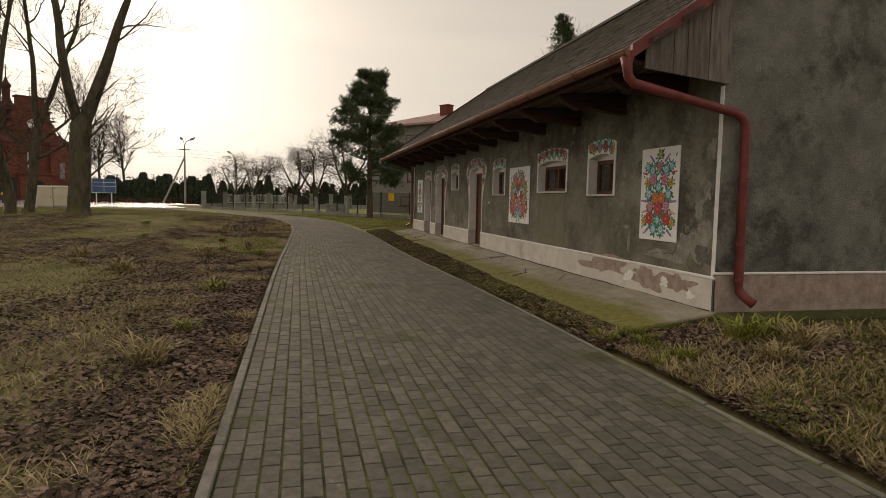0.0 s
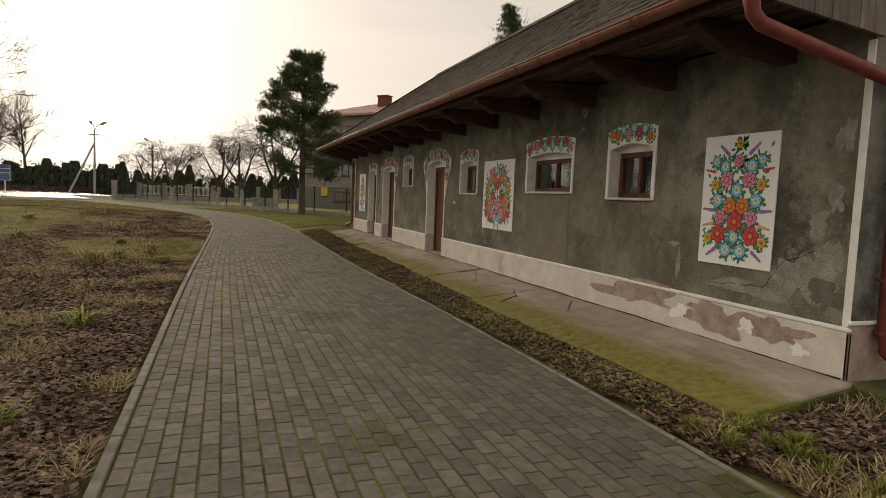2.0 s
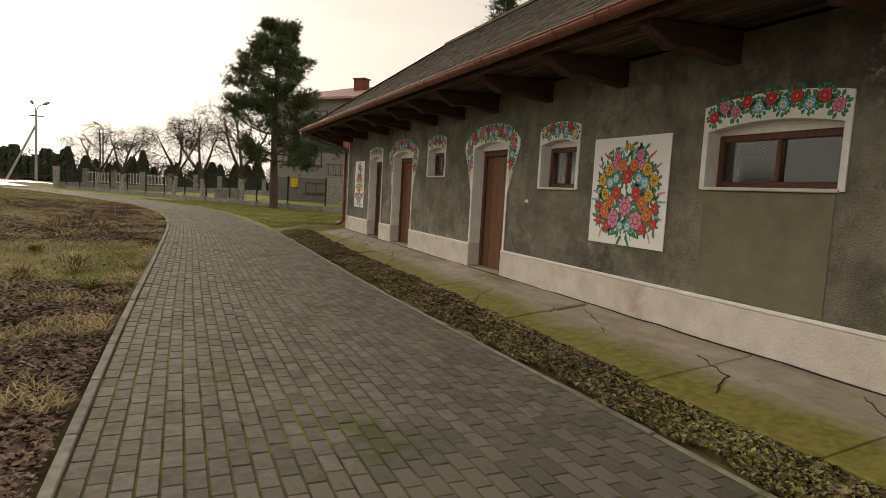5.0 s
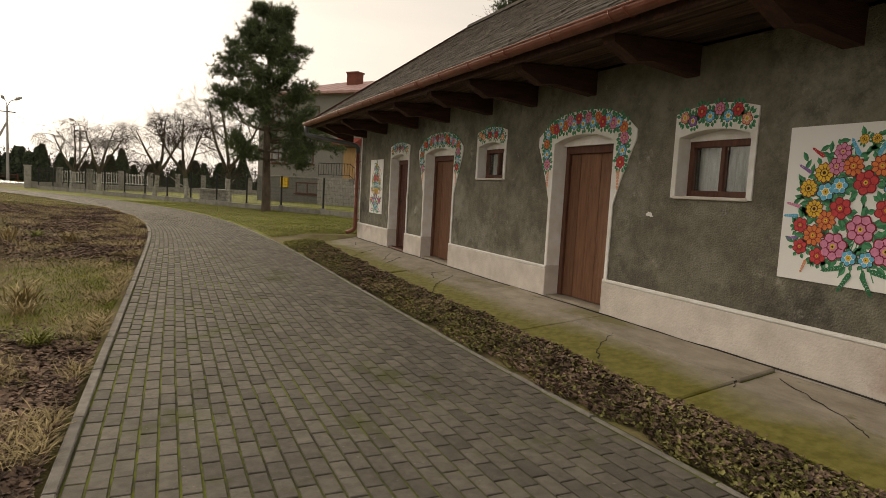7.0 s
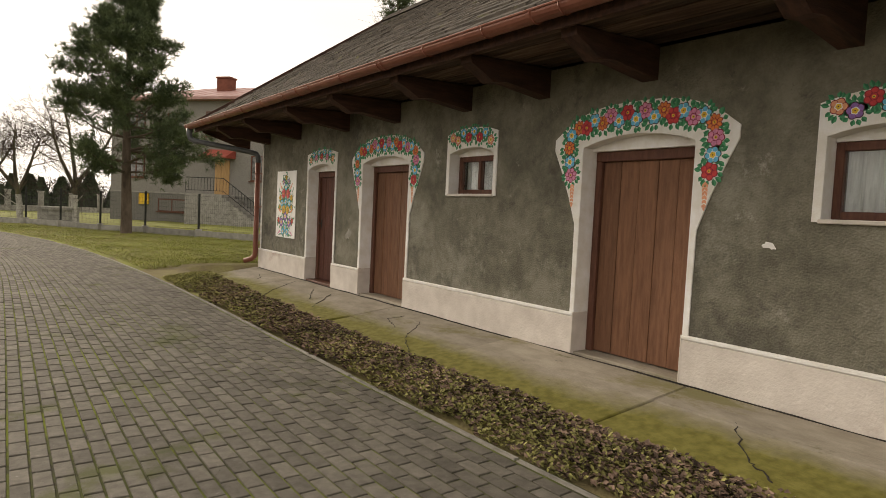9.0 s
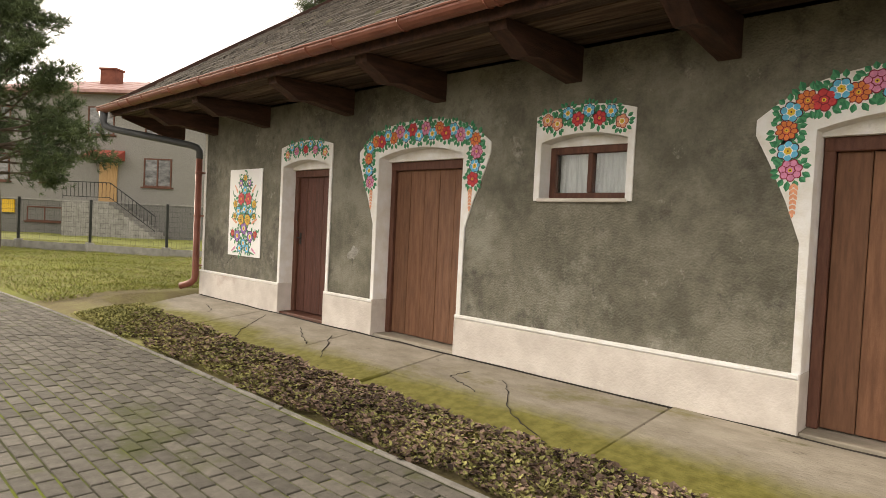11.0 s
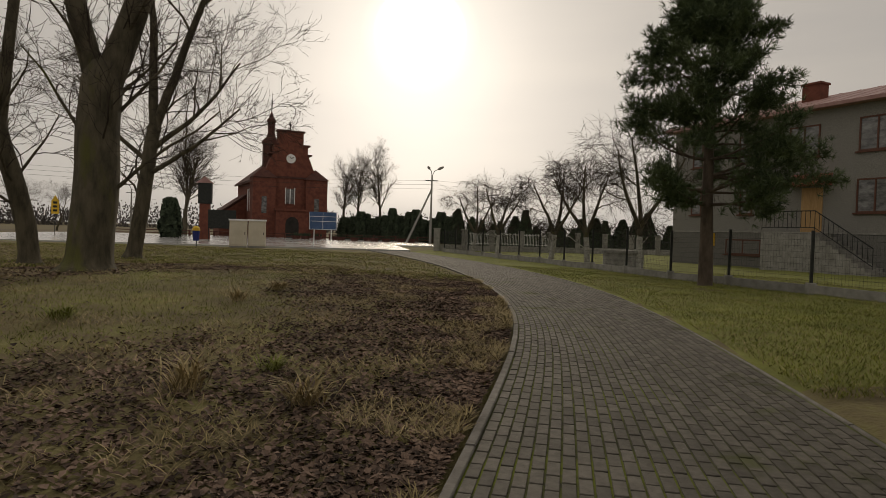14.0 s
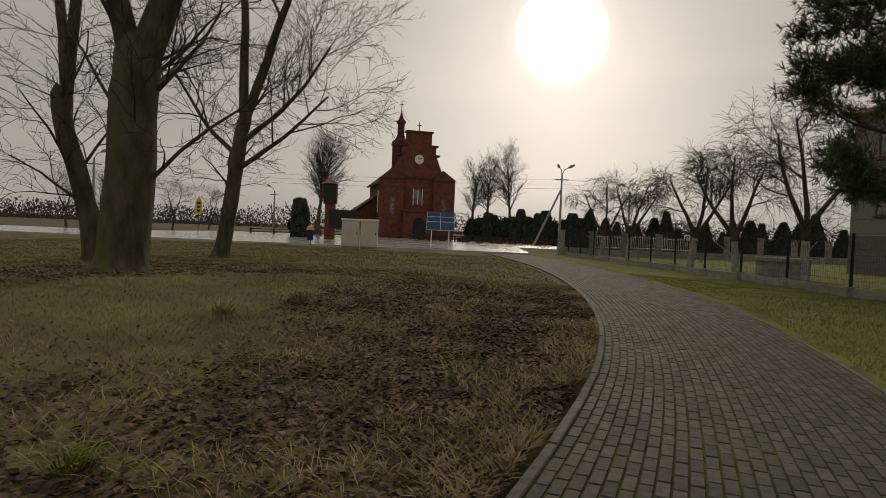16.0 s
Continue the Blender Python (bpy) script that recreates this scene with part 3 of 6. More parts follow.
def build_door(i, a, b, z, r, wood, label):
    d = thing(f"door_{i}", (0.2, (a + b) / 2, BASE), label, "door", kind="structure")
    lo = BASE + 0.03
    s = Shape()
    s.box((0.17, a + 0.01, lo), (0.27, a + 0.075, z), b=0.006)
    part("jamb", s, FRAME_WOOD, d)
    s = Shape()
    s.box((0.17, b - 0.075, lo), (0.27, b - 0.01, z), b=0.006)
    part("jamb", s, FRAME_WOOD, d)
    s = Shape()
    s.box((0.165, a + 0.011, z - 0.12), (0.265, b - 0.011, z - 0.031), b=0.006)
    part("head", s, FRAME_WOOD, d)
    n = 5
    w = (b - a - 0.154) / n
    for k in range(n):
        s = Shape()
        y = a + 0.077 + k * w
        s.box((0.205 + 0.003 * (k % 2), y + 0.002, lo + 0.01), (0.24, y + w - 0.002, z - 0.122), b=0.004)
        part("plank", s, wood, d)
    s = Shape()
    s.box((0.0, a + 0.011, BASE - 0.02), (0.30, b - 0.011, lo), b=0.008)
    part("threshold", s, SLAB if i < 3 else FRAME_WOOD, d, "worn threshold")
    if i < 3:
        return
    s = Shape()
    s.tube([(0.20, b - 0.13, 1.28), (0.155, b - 0.13, 1.28), (0.15, b - 0.20, 1.275)], 0.008, 6)
    s.box((0.197, b - 0.15, 1.2), (0.204, b - 0.11, 1.34), b=0.002)
    part("handle", s, METAL_DK, d, "dark metal latch handle")


def build_window(i, a, b, lo, z, r):
    w = thing(f"window_{i}", (0.14, (a + b) / 2, lo), "small brown wooden casement with two panes", "window", kind="structure")
    x0, x1 = 0.13, 0.19
    s = Shape()
    s.box((x0, a + 0.007, lo), (x1, a + 0.06, z - 0.031), b=0.005)
    s.box((x0, b - 0.06, lo), (x1, b - 0.007, z - 0.031), b=0.005)
    s.box((x0, a + 0.061, lo), (x1, b - 0.061, lo + 0.055), b=0.005)
    s.box((x0, a + 0.061, z - 0.09), (x1, b - 0.061, z - 0.031), b=0.005)
    part("window_frame", s, FRAME_WOOD, w)
    m = (a + b) / 2
    s = Shape()
    s.box((x0 - 0.008, m - 0.022, lo + 0.056), (x1, m + 0.022, z - 0.091), b=0.005)
    part("mullion", s, FRAME_WOOD, w)
    for p, q in ((a + 0.061, m - 0.023), (m + 0.023, b - 0.061)):
        s = Shape()
        s.box((0.158, p, lo + 0.056), (0.162, q, z - 0.091))
        o = part("pane", s, GLASS, w)
        o.visible_shadow = False
    s = Shape()
    s.box((-0.03, a - 0.01, lo - 0.03), (0.128, b + 0.01, lo - 0.001), b=0.006)
    part("window_sill", s, PLINTH, w)
    if i in (3, 4):
        s = Shape()
        ys = np.linspace(a + 0.05, b - 0.05, 26)
        for p, q in zip(ys[:-1], ys[1:]):
            u, v = 0.24 + 0.012 * math.sin(p * 60), 0.24 + 0.012 * math.sin(q * 60)
            s.add([(u, p, lo + 0.03), (v, q, lo + 0.03), (v, q, z), (u, p, z), (u + 0.004, p, lo + 0.03), (v + 0.004, q, lo + 0.03), (v + 0.004, q, z), (u + 0.004, p, z)], [(0, 1, 2, 3), (4, 7, 6, 5)])
        part("net_curtain", s, CURTAIN, w, "grey lace curtain")


build_walls()
build_plinth()
build_surrounds()
for k, ((a, b, z, r), w, lab) in enumerate(zip(DOORS, (DOOR_WOOD, DOOR_WOOD, DOOR_OLD), ("closed brown plank door under a painted flower arch", "closed brown plank door under a painted flower arch", "worn dark brown door with scraped paint"))):
    build_door(k + 1, a, b, z, r, w, lab)
for k, row in enumerate(WINDOWS):
    build_window(k + 1, *row)


# ---- roof, eaves, gutter ----
roof = thing("roof", (0, Y0, 3.05), "steep mossy brown tiled roof with deep eaves", "roof", kind="structure")
RY0, RY1 = Y0 - 0.06, Y1 + 0.95


def roof_z(x):
    return EAVE_Z + 0.07 + (x - EAVE_X) * SLOPE


def build_roof():
    rx = DEPTH / 2
    s = Shape()
    s.prism([(EAVE_X, roof_z(EAVE_X) - 0.06), (rx, roof_z(rx) - 0.06), (DEPTH - EAVE_X, roof_z(EAVE_X) - 0.06), (DEPTH - EAVE_X, roof_z(EAVE_X) - 0.1), (rx, roof_z(rx) - 0.10), (EAVE_X, roof_z(EAVE_X) - 0.1)], "y", RY0 + 0.02, RY1 - 0.02)
    part("roof_deck", s, SOFFIT, roof)
    # soffit boards run along the eaves
    xs = np.linspace(-1.06, -0.004, 8)
    for k, (p, q) in enumerate(zip(xs[:-1], xs[1:])):
        s = Shape()
        d = 0.006 * (k % 2)
        s.prism([(p + 0.003, 2.93 + 0.05 * (p + 1.1) + d), (q - 0.003, 2.93 + 0.05 * (q + 1.1) + d), (q - 0.003, 2.955 + 0.05 * (q + 1.1) + d), (p + 0.003, 2.955 + 0.05 * (p + 1.1) + d)], "y", Y0 + 0.06, RY1 - 0.06)
        part("soffit_board", s, SOFFIT, roof)
    # carved bracket beams under the eaves
    for y in (2.9, 4.3, 5.75, 7.2, 8.65, 10.1, 11.57, 12.77, 13.97, 15.46, 16.88, 18.65, 20.1):
        s = Shape()
        s.prism([(0.0, 2.70), (-0.55, 2.76), (-0.72, 2.735), (-0.84, 2.80), (-0.98, 2.86), (-1.0, 2.928), (0.0, 2.975)], "y", y - 0.075, y + 0.075)
        part("bracket_beam", s, BEAM, roof)
    s = Shape()
    s.box((-1.075, Y0 + 0.02, 2.90), (-1.045, RY1 - 0.04, 3.06), b=0.005)
    part("fascia_board", s, BEAM, roof)
    # gutter: half-round channel with a rolled lip
    gx, gz, gr = -1.175, 3.02, 0.075
    g = Shape()
    prof = [(gx + gr * math.cos(t), gz + gr * math.sin(t)) for t in np.linspace(math.pi, 2 * math.pi, 10)]
    prof2 = [(gx + (gr - 0.006) * math.cos(t), gz + (gr - 0.006) * math.sin(t)) for t in np.linspace(math.pi, 2 * math.pi, 10)]
    g.prism(prof + prof2[::-1], "y", RY0 - 0.02, RY1 + 0.02)
    g.tube([(gx - gr, RY0 - 0.02, gz), (gx - gr, RY1 + 0.02, gz)], 0.010, 6)
    for ye in (RY0 - 0.02, RY1 + 0.015):
        g.prism(prof, "y", ye, ye + 0.006)
    gut = part("gutter", g, GUTTER, roof, "red-brown painted gutter", smooth=False)
    for k in range(24):
        s = Shape()
        y = RY0 + 0.3 + k * 0.82
        ring = [(gx + (gr + 0.004) * math.cos(t), y, gz + (gr + 0.004) * math.sin(t)) for t in np.linspace(math.pi * 0.98, 2 * math.pi, 8)]
        s.tube(ring + [(gx + gr + 0.06, y, gz + 0.06)], 0.006, 4)
        part("gutter_bracket", s, GUTTER, gut)
    for k in range(9):
        s = Shape()
        y = RY0 + 1.2 + k * 2.1
        ring = [(gx + (gr + 0.003) * math.cos(t), y, gz + (gr + 0.003) * math.sin(t)) for t in np.linspace(math.pi, 2 * math.pi, 9)]
        s.tube(ring, 0.009, 5)
        part("gutter_joint", s, GUTTER, gut)
    # painted metal verge over the near gable
    s = Shape()
    p, q = -1.16, rx
    s.prism([(p, roof_z(p) - 0.09), (q, roof_z(q) - 0.09), (q, roof_z(q) + 0.055), (p, roof_z(p) + 0.055)], "y", RY0 - 0.035, RY0 + 0.015)
    part("verge_trim", s, PIPE_RED, roof, "peeling red metal verge strip")
    s = Shape()
    s.prism([(p, roof_z(p) - 0.09), (q, roof_z(q) - 0.09), (q, roof_z(q) + 0.04), (p, roof_z(p) + 0.04)], "y", RY1 - 0.03, RY1 + 0.01)
    part("verge_trim", s, BEAM, roof)
    # weathered boards closing the end of the eaves
    xs = [-0.98, -0.66, -0.50, -0.24, 0.03]
    for k, (a, b) in enumerate(zip(xs[:-1], xs[1:])):
        s = Shape()
        za, zb = roof_z(a) - 0.08, roof_z(b) - 0.08
        lo = 2.86 - 0.10 * (a + 0.98)
        lo2 = 2.86 - 0.10 * (b + 0.98)
        s.prism([(a + 0.004, lo), (b - 0.004, lo2), (b - 0.004, zb), (a + 0.004, za)], "y", Y0 - 0.05, Y0 - 0.02)
        part("eaves_end_board", s, GREY_WOOD, roof, "weathered grey end boards")
    s = Shape()
    s.prism([(-0.95, 2.90), (0.0, 2.62), (0.0, 3.3), (-0.95, 3.02)], "y", RY1 - 0.20, RY1 - 0.16)
    part("eaves_end_board", s, BEAM, roof)
    # ridge tiles
    for k in range(48):
        s = Shape()
        y = RY0 + k * (RY1 - RY0) / 48
        z = roof_z(rx)
        s.prism([(rx - 0.13, z - 0.07), (rx - 0.07, z + 0.035), (rx, z + 0.07), (rx + 0.07, z + 0.035), (rx + 0.13, z - 0.07), (rx, z + 0.02)], "y", y, y + 0.43)
        part("ridge_tile", s, TILE, roof)


build_roof()


def build_downpipes():
    t = thing("downpipe", (0.24, Y0 - 0.09, 0.45), "peeling red downpipe bent from gutter to gable wall", "downpipe")
    pts = [(-1.175, Y0 - 0.02, 2.96), (-1.175, Y0 - 0.03, 2.86), (-1.16, Y0 - 0.04, 2.76), (-1.10, Y0 - 0.05, 2.70), (0.09, Y0 - 0.09, 2.45), (0.17, Y0 - 0.09, 2.41), (0.21, Y0 - 0.09, 2.34), (0.22, Y0 - 0.09, 2.25), (0.24, Y0 - 0.09, 0.62), (0.25, Y0 - 0.10, 0.54), (0.28, Y0 - 0.16, 0.47), (0.32, Y0 - 0.24, 0.42)]
    s = Shape()
    s.tube(pts, [0.07, 0.055] + [0.05] * (len(pts) - 3) + [0.055], 10)
    part("pipe", s, PIPE_RED, t, smooth=True)
    for z in (1.05, 1.75, 0.66):
        c = Shape()
        c.tube([(0.234, Y0 - 0.09, z - 0.014), (0.234, Y0 - 0.09, z + 0.014)], 0.057, 10)
        c.box((0.22, Y0 - 0.09, z - 0.01), (0.25, Y0 - 0.001, z + 0.01))
        part("pipe_clamp", c, PIPE_RED, t)
    t = thing("downpipe", (-0.08, Y1 + 0.04, 0.40), "red-brown downpipe with dark grey upper bend", "downpipe")
    s = Shape()
    s.tube([(-1.175, RY1 - 0.08, 2.96), (-1.175, RY1 - 0.09, 2.84), (-1.16, RY1 - 0.12, 2.76), (-1.08, RY1 - 0.17, 2.72), (-0.20, Y1 + 0.12, 2.56), (-0.11, Y1 + 0.06, 2.53), (-0.08, Y1 + 0.04, 2.47), (-0.08, Y1 + 0.04, 2.36)], [0.065, 0.055, 0.052, 0.052, 0.052, 0.052, 0.052, 0.052], 10)
    part("upper_bend", s, PIPE_GREY, t, "dark grey plastic pipe bend", smooth=True)
    s = Shape()
    s.tube([(-0.08, Y1 + 0.04, 2.40), (-0.08, Y1 + 0.04, 0.60), (-0.09, Y1 + 0.05, 0.53), (-0.13, Y1 + 0.10, 0.47), (-0.24, Y1 + 0.20, 0.42)], 0.05, 10)
    part("pipe", s, GUTTER, t, smooth=True)
    for z in (0.75, 1.5, 2.15):
        c = Shape()
        c.tube([(-0.08, Y1 + 0.04, z - 0.014), (-0.08, Y1 + 0.04, z + 0.014)], 0.057, 10)
        c.box((-0.08, Y1 - 0.03, z - 0.01), (-0.01, Y1 + 0.04, z + 0.01))
        part("pipe_clamp", c, GUTTER, t)


build_downpipes()


# ---- concrete apron along the wall ----
def build_apron():
    ap = thing("concrete_apron", (-0.6, Y0, 0.15), "cracked mossy concrete apron along the wall", "pavement", kind="structure")
    rng = random.Random(5)
    bed = Shape()
    bed.add([(-1.17, Y0 - 0.15, 0.0), (0, Y0 - 0.15, 0.0), (0, Y1 + 0.3, 0.0), (-1.17, Y1 + 0.3, 0.0), (-1.17, Y0 - 0.15, BASE - 0.165), (0, Y0 - 0.15, BASE - 0.018), (0, Y1 + 0.3, BASE - 0.018), (-1.17, Y1 + 0.3, BASE - 0.165)],
        [(0, 3, 2, 1), (4, 5, 6, 7), (0, 1, 5, 4), (1, 2, 6, 5), (2, 3, 7, 6), (3, 0, 4, 7)])
    part("bed", bed, JOINT, ap, "mossy earth in the joints")
    y, k, skew = Y0 - 0.15, 0, 0.0
    while y < Y1 + 0.2:
        L = min(rng.uniform(1.3, 2.3), Y1 + 0.35 - y)
        skew, nxt = rng.uniform(-0.09, 0.09) if k == 0 else nxt, rng.uniform(-0.09, 0.09)
        split = rng.random() < 0.55
        cuts = [0.0, rng.uniform(0.4, 0.62), 1.0] if split else [0.0, 1.0]
        for p, q in zip(cuts[:-1], cuts[1:]):
            s = Shape()
            dz, tilt = rng.uniform(-0.007, 0.005), rng.uniform(-0.005, 0.005)
            w = 1.13 + 0.16 * min(1, max(0, (y - 9.5) / 5)) + 0.04 * math.sin(y * 1.7)
            g = 0.006
            xs = (-w * (1 - p), -w * (1 - q))
            ring = [(xs[0] + g, y + g + skew * p), (xs[1] - g, y + g + skew * q), (xs[1] - g, y + L - g + nxt * q), (xs[0] + g, y + L - g + nxt * p)]
            zt = [BASE + 0.005 + (x / 1.2) * 0.15 + dz + tilt * (yy - y) for x, yy in ring]
            mx, my = sum(r[0] for r in ring) / 4, sum(r[1] for r in ring) / 4
            vs = [(x, yy, 0.0) for x, yy in ring] + [(x, yy, z - 0.012) for (x, yy), z in zip(ring, zt)] + [(x + (mx - x) * 0.02, yy + (my - yy) * 0.012, z) for (x, yy), z in zip(ring, zt)]
            fs = [(0, 3, 2, 1)] + [(a, (a + 1) % 4, 4 + (a + 1) % 4, 4 + a) for a in range(4)] + [(4 + a, 4 + (a + 1) % 4, 8 + (a + 1) % 4, 8 + a) for a in range(4)] + [(8, 9, 10, 11)]
            s.add(vs, fs)
            part("slab", s, SLAB, ap)
        y += L
        k += 1
    # raised mossy kerb under the gable
    s = Shape()
    s.box((-0.06, Y0 - 0.42, 0.0), (5.5, Y0 - 0.031, 0.30), b=0.02)
    part("gable_kerb", s, surf("mossy_gable_kerb", [(0.04, 0.042, 0.02), (0.075, 0.085, 0.02)], 3.0, 1.0, 0.6, 40), ap, "moss-covered concrete ledge")


build_apron()


# ---- painted flowers ----
FLOWER_MATS = [P_LINE, P_DARK, P_YELLOW, P_RED, P_PINK, P_ORANGE, P_BLUE, P_PURPLE, P_CORAL, P_GREEN, P_GREEN2, PANEL]
HUES = {"r": 3, "p": 4, "o": 5, "b": 6, "v": 7, "y": 2, "c": 8}


def blob(s, y, z, x, r, petals, depth, m, turn=0.0, n=36, squash=1.0):
    ring = []
    for k in range(n):
        t = 2 * math.pi * k / n
        q = r * (1 - depth + depth * abs(math.cos(petals * t / 2)))
        ring.append((x, y + q * math.cos(t + turn), z + squash * q * math.sin(t + turn)))
    s.add([(x, y, z)] + ring, [(0, 1 + k, 1 + (k + 1) % n) for k in range(n)], m)


def dab(s, y, z, x, length, width, ang, m, m2=None):
    """A pointed leaf from (y, z) in the direction ang."""
    c, q = math.cos(ang), math.sin(ang)
    pts = [(0, 0), (0.3, 0.8), (0.6, 0.95), (1, 0), (0.6, -0.95), (0.3, -0.8)]
    out = [(x, y + length * u * c - width / 2 * w * q, z + length * u * q + width / 2 * w * c) for u, w in pts]
    s.add(out[:4], [(0, 1, 2, 3)], m)
    s.add([out[0], out[3], out[4], out[5]], [(0, 1, 2, 3)], m if m2 is None else m2)


def flower(parent, y, z, x, r, hue, rng):
    """One painted bloom: outline, petals, inner ring, eye."""
    s, m = Shape(), HUES[hue]
    petals = {"r": 6, "p": 7, "o": 9, "b": 6, "v": 5, "y": 10, "c": 5}[hue]
    t = rng.uniform(0, 6.3)
    r *= 0.9
    blob(s, y, z, x, r, petals, 0.22, 1 if hue in "bv" else 0, t)
    blob(s, y, z, x - 0.0008, r * 0.90, petals, 0.24, m, t)
    for k in range(petals):
        a = t + math.pi * (2 * k + 1) / petals
        dab(s, y + 0.34 * r * math.cos(a), z + 0.34 * r * math.sin(a), x - 0.0013, r * 0.42, r * 0.07, a, 0 if hue not in "b" else 11)
    blob(s, y, z, x - 0.0016, r * 0.44, petals, 0.2, 0 if hue in "rpo" else 1 if hue == "y" else 11, t + 0.4)
    blob(s, y, z, x - 0.0021, r * 0.34, petals, 0.2, m if hue in "rpo" else 2, t + 0.4)
    blob(s, y, z, x - 0.0026, r * 0.18, 6, 0.1, 2 if hue != "y" else 1, 0, 14)
    blob(s, y, z, x - 0.0031, r * 0.08, 5, 0.1, 1, 0, 10)
    part("painted_flower", s, FLOWER_MATS, parent)


def spray(s, y, z, x, length, ang, m, n=7, w=0.5):
    """A stalk of small dabs: lavender, wheat, berries."""
    c, q = math.cos(ang), math.sin(ang)
    for k in range(n):
        u = length * k / n
        for side in (-1, 1):
            dab(s, y + u * c, z + u * q, x - 0.0004 * (k % 2), length * 0.24 * (1.1 - 0.5 * k / n), length * 0.11, ang + side * w, m)
    dab(s, y + length * 0.9 * c, z + length * 0.9 * q, x, length * 0.2, length * 0.1, ang, m)


def leaves_round(s, y, z, x, r, rng, n=7):
    for k in range(n):
        a = 2 * math.pi * (k + rng.uniform(-0.3, 0.3)) / n
        dab(s, y + 0.75 * r * math.cos(a), z + 0.75 * r * math.sin(a), x + rng.uniform(0, 0.0008), r * rng.uniform(0.5, 0.8), r * 0.45, a + rng.uniform(-0.35, 0.35), 9, 10)


def wall_painting(name, y0, y1, z0, z1, half, sprays, stems, seed, label):
    """A white panel with a mirrored bouquet: half holds rows of (u, v, r, hue), u from the middle, v from the foot."""
    t = thing(name, (-0.012, (y0 + y1) / 2, z0), label, "mural")
    s = Shape()
    s.box((-0.012, y0, z0), (-0.001, y1, z1), b=0.002)
    part("panel", s, PANEL, t, "white painted panel")
    rng = random.Random(seed)
    W, H, mid = (y1 - y0) / 2, z1 - z0, (y0 + y1) / 2
    g = Shape()
    for u in stems:
        for k in range(8):
            p, q = k / 8, (k + 1) / 8
            y_a, y_b = mid + u * W * (1 - p) ** 2 + 0.02 * W * u, mid + u * W * (1 - q) ** 2 + 0.02 * W * u
            z_a, z_b = z0 + 0.05 * H + p * 0.5 * H, z0 + 0.05 * H + q * 0.5 * H
            g.add([(-0.0135, y_a - 0.004, z_a), (-0.0135, y_a + 0.004, z_a), (-0.0135, y_b + 0.004, z_b), (-0.0135, y_b - 0.004, z_b)], [(0, 1, 2, 3)], 10)
    blooms = []
    for k in range(260):
        # leaves filling the bouquet between the blooms
        u, v, hue = rng.choice(half)[:2] + ("",)
        sg = rng.choice((-1, 1))
        dab(g, mid + sg * u * W + rng.gauss(0, 0.09) * W, z0 + v * H + rng.gauss(0, 0.09) * W, -0.0142, 0.15 * W, 0.065 * W, rng.uniform(0, 6.3), 9, 10)
    for u, v, r, hue in half:
        for sgn in ((1, -1) if u else (1,)):
            blooms.append((mid + sgn * u * W, z0 + v * H, r * W * 1.12, hue))
    for y, z, r, hue in blooms:
        leaves_round(g, y, z, -0.0145, r, rng)
    for u, v, ln, ang, hue in sprays:
        for sgn in (1, -1):
            a = radians(ang if sgn > 0 else 180 - ang)
            spray(g, mid + sgn * u * W, z0 + v * H, -0.0155, min(ln * 0.85, 0.97 - u) * W, a, HUES[hue] if hue in HUES else 9)
    part("painted_leaves", g, FLOWER_MATS, t)
    for k, (y, z, r, hue) in enumerate(blooms):
        flower(t, y, z, -0.0165 - 0.0001 * (k % 5), r, hue, rng)
    return t


wall_painting("wall_painting", 2.90, 3.74, 1.01, 2.18,
    [(0, .93, .10, "y"), (0, .80, .15, "p"), (.36, .76, .16, "b"), (.62, .80, .13, "b"), (.30, .66, .19, "p"), (.62, .62, .13, "y"), (0, .58, .17, "b"), (.52, .50, .17, "b"), (.17, .46, .19, "o"), (.42, .37, .17, "p"), (0, .34, .23, "r"), (.45, .24, .22, "r"), (0, .22, .15, "b"), (.20, .12, .17, "b"), (.74, .20, .12, "y")],
    [(.25, .84, .42, 40, "v"), (.62, .72, .34, 10, "r"), (.62, .42, .36, 5, "v"), (.60, .32, .36, -12, "c"), (.48, .13, .38, -35, "v"), (.1, .07, .3, -10, "g")],
    (-.3, 0, .3), 3, "tall white wall painting of a mixed flower bouquet")
wall_painting("wall_painting", 7.845, 9.05, 1.02, 2.17,
    [(.07, .90, .06, "y"), (.30, .83, .11, "p"), (.36, .74, .11, "p"), (.16, .74, .13, "o"), (.50, .70, .13, "y"), (.30, .62, .11, "b"), (0, .64, .15, "r"), (.68, .60, .12, "y"), (.46, .58, .12, "b"), (.26, .48, .14, "r"), (.58, .47, .12, "y"), (0, .36, .18, "p"), (.42, .40, .13, "o"), (.74, .36, .10, "r"), (.56, .30, .14, "o"), (.30, .24, .18, "p"), (.72, .22, .10, "r"), (.48, .17, .11, "r"), (.10, .18, .10, "b")],
    [(.10, .80, .26, 62, "b"), (.52, .80, .22, 35, "r"), (.66, .70, .22, 30, "v"), (.76, .48, .22, 12, "p"), (.78, .42, .22, -2, "b"), (.76, .28, .18, -10, "v"), (.62, .14, .2, -70, "c"), (.15, .12, .3, -15, "g"), (.06, .09, .3, -60, "g")],
    (-.2, -.08, .08, .2), 4, "broad white wall painting of a round folk bouquet")
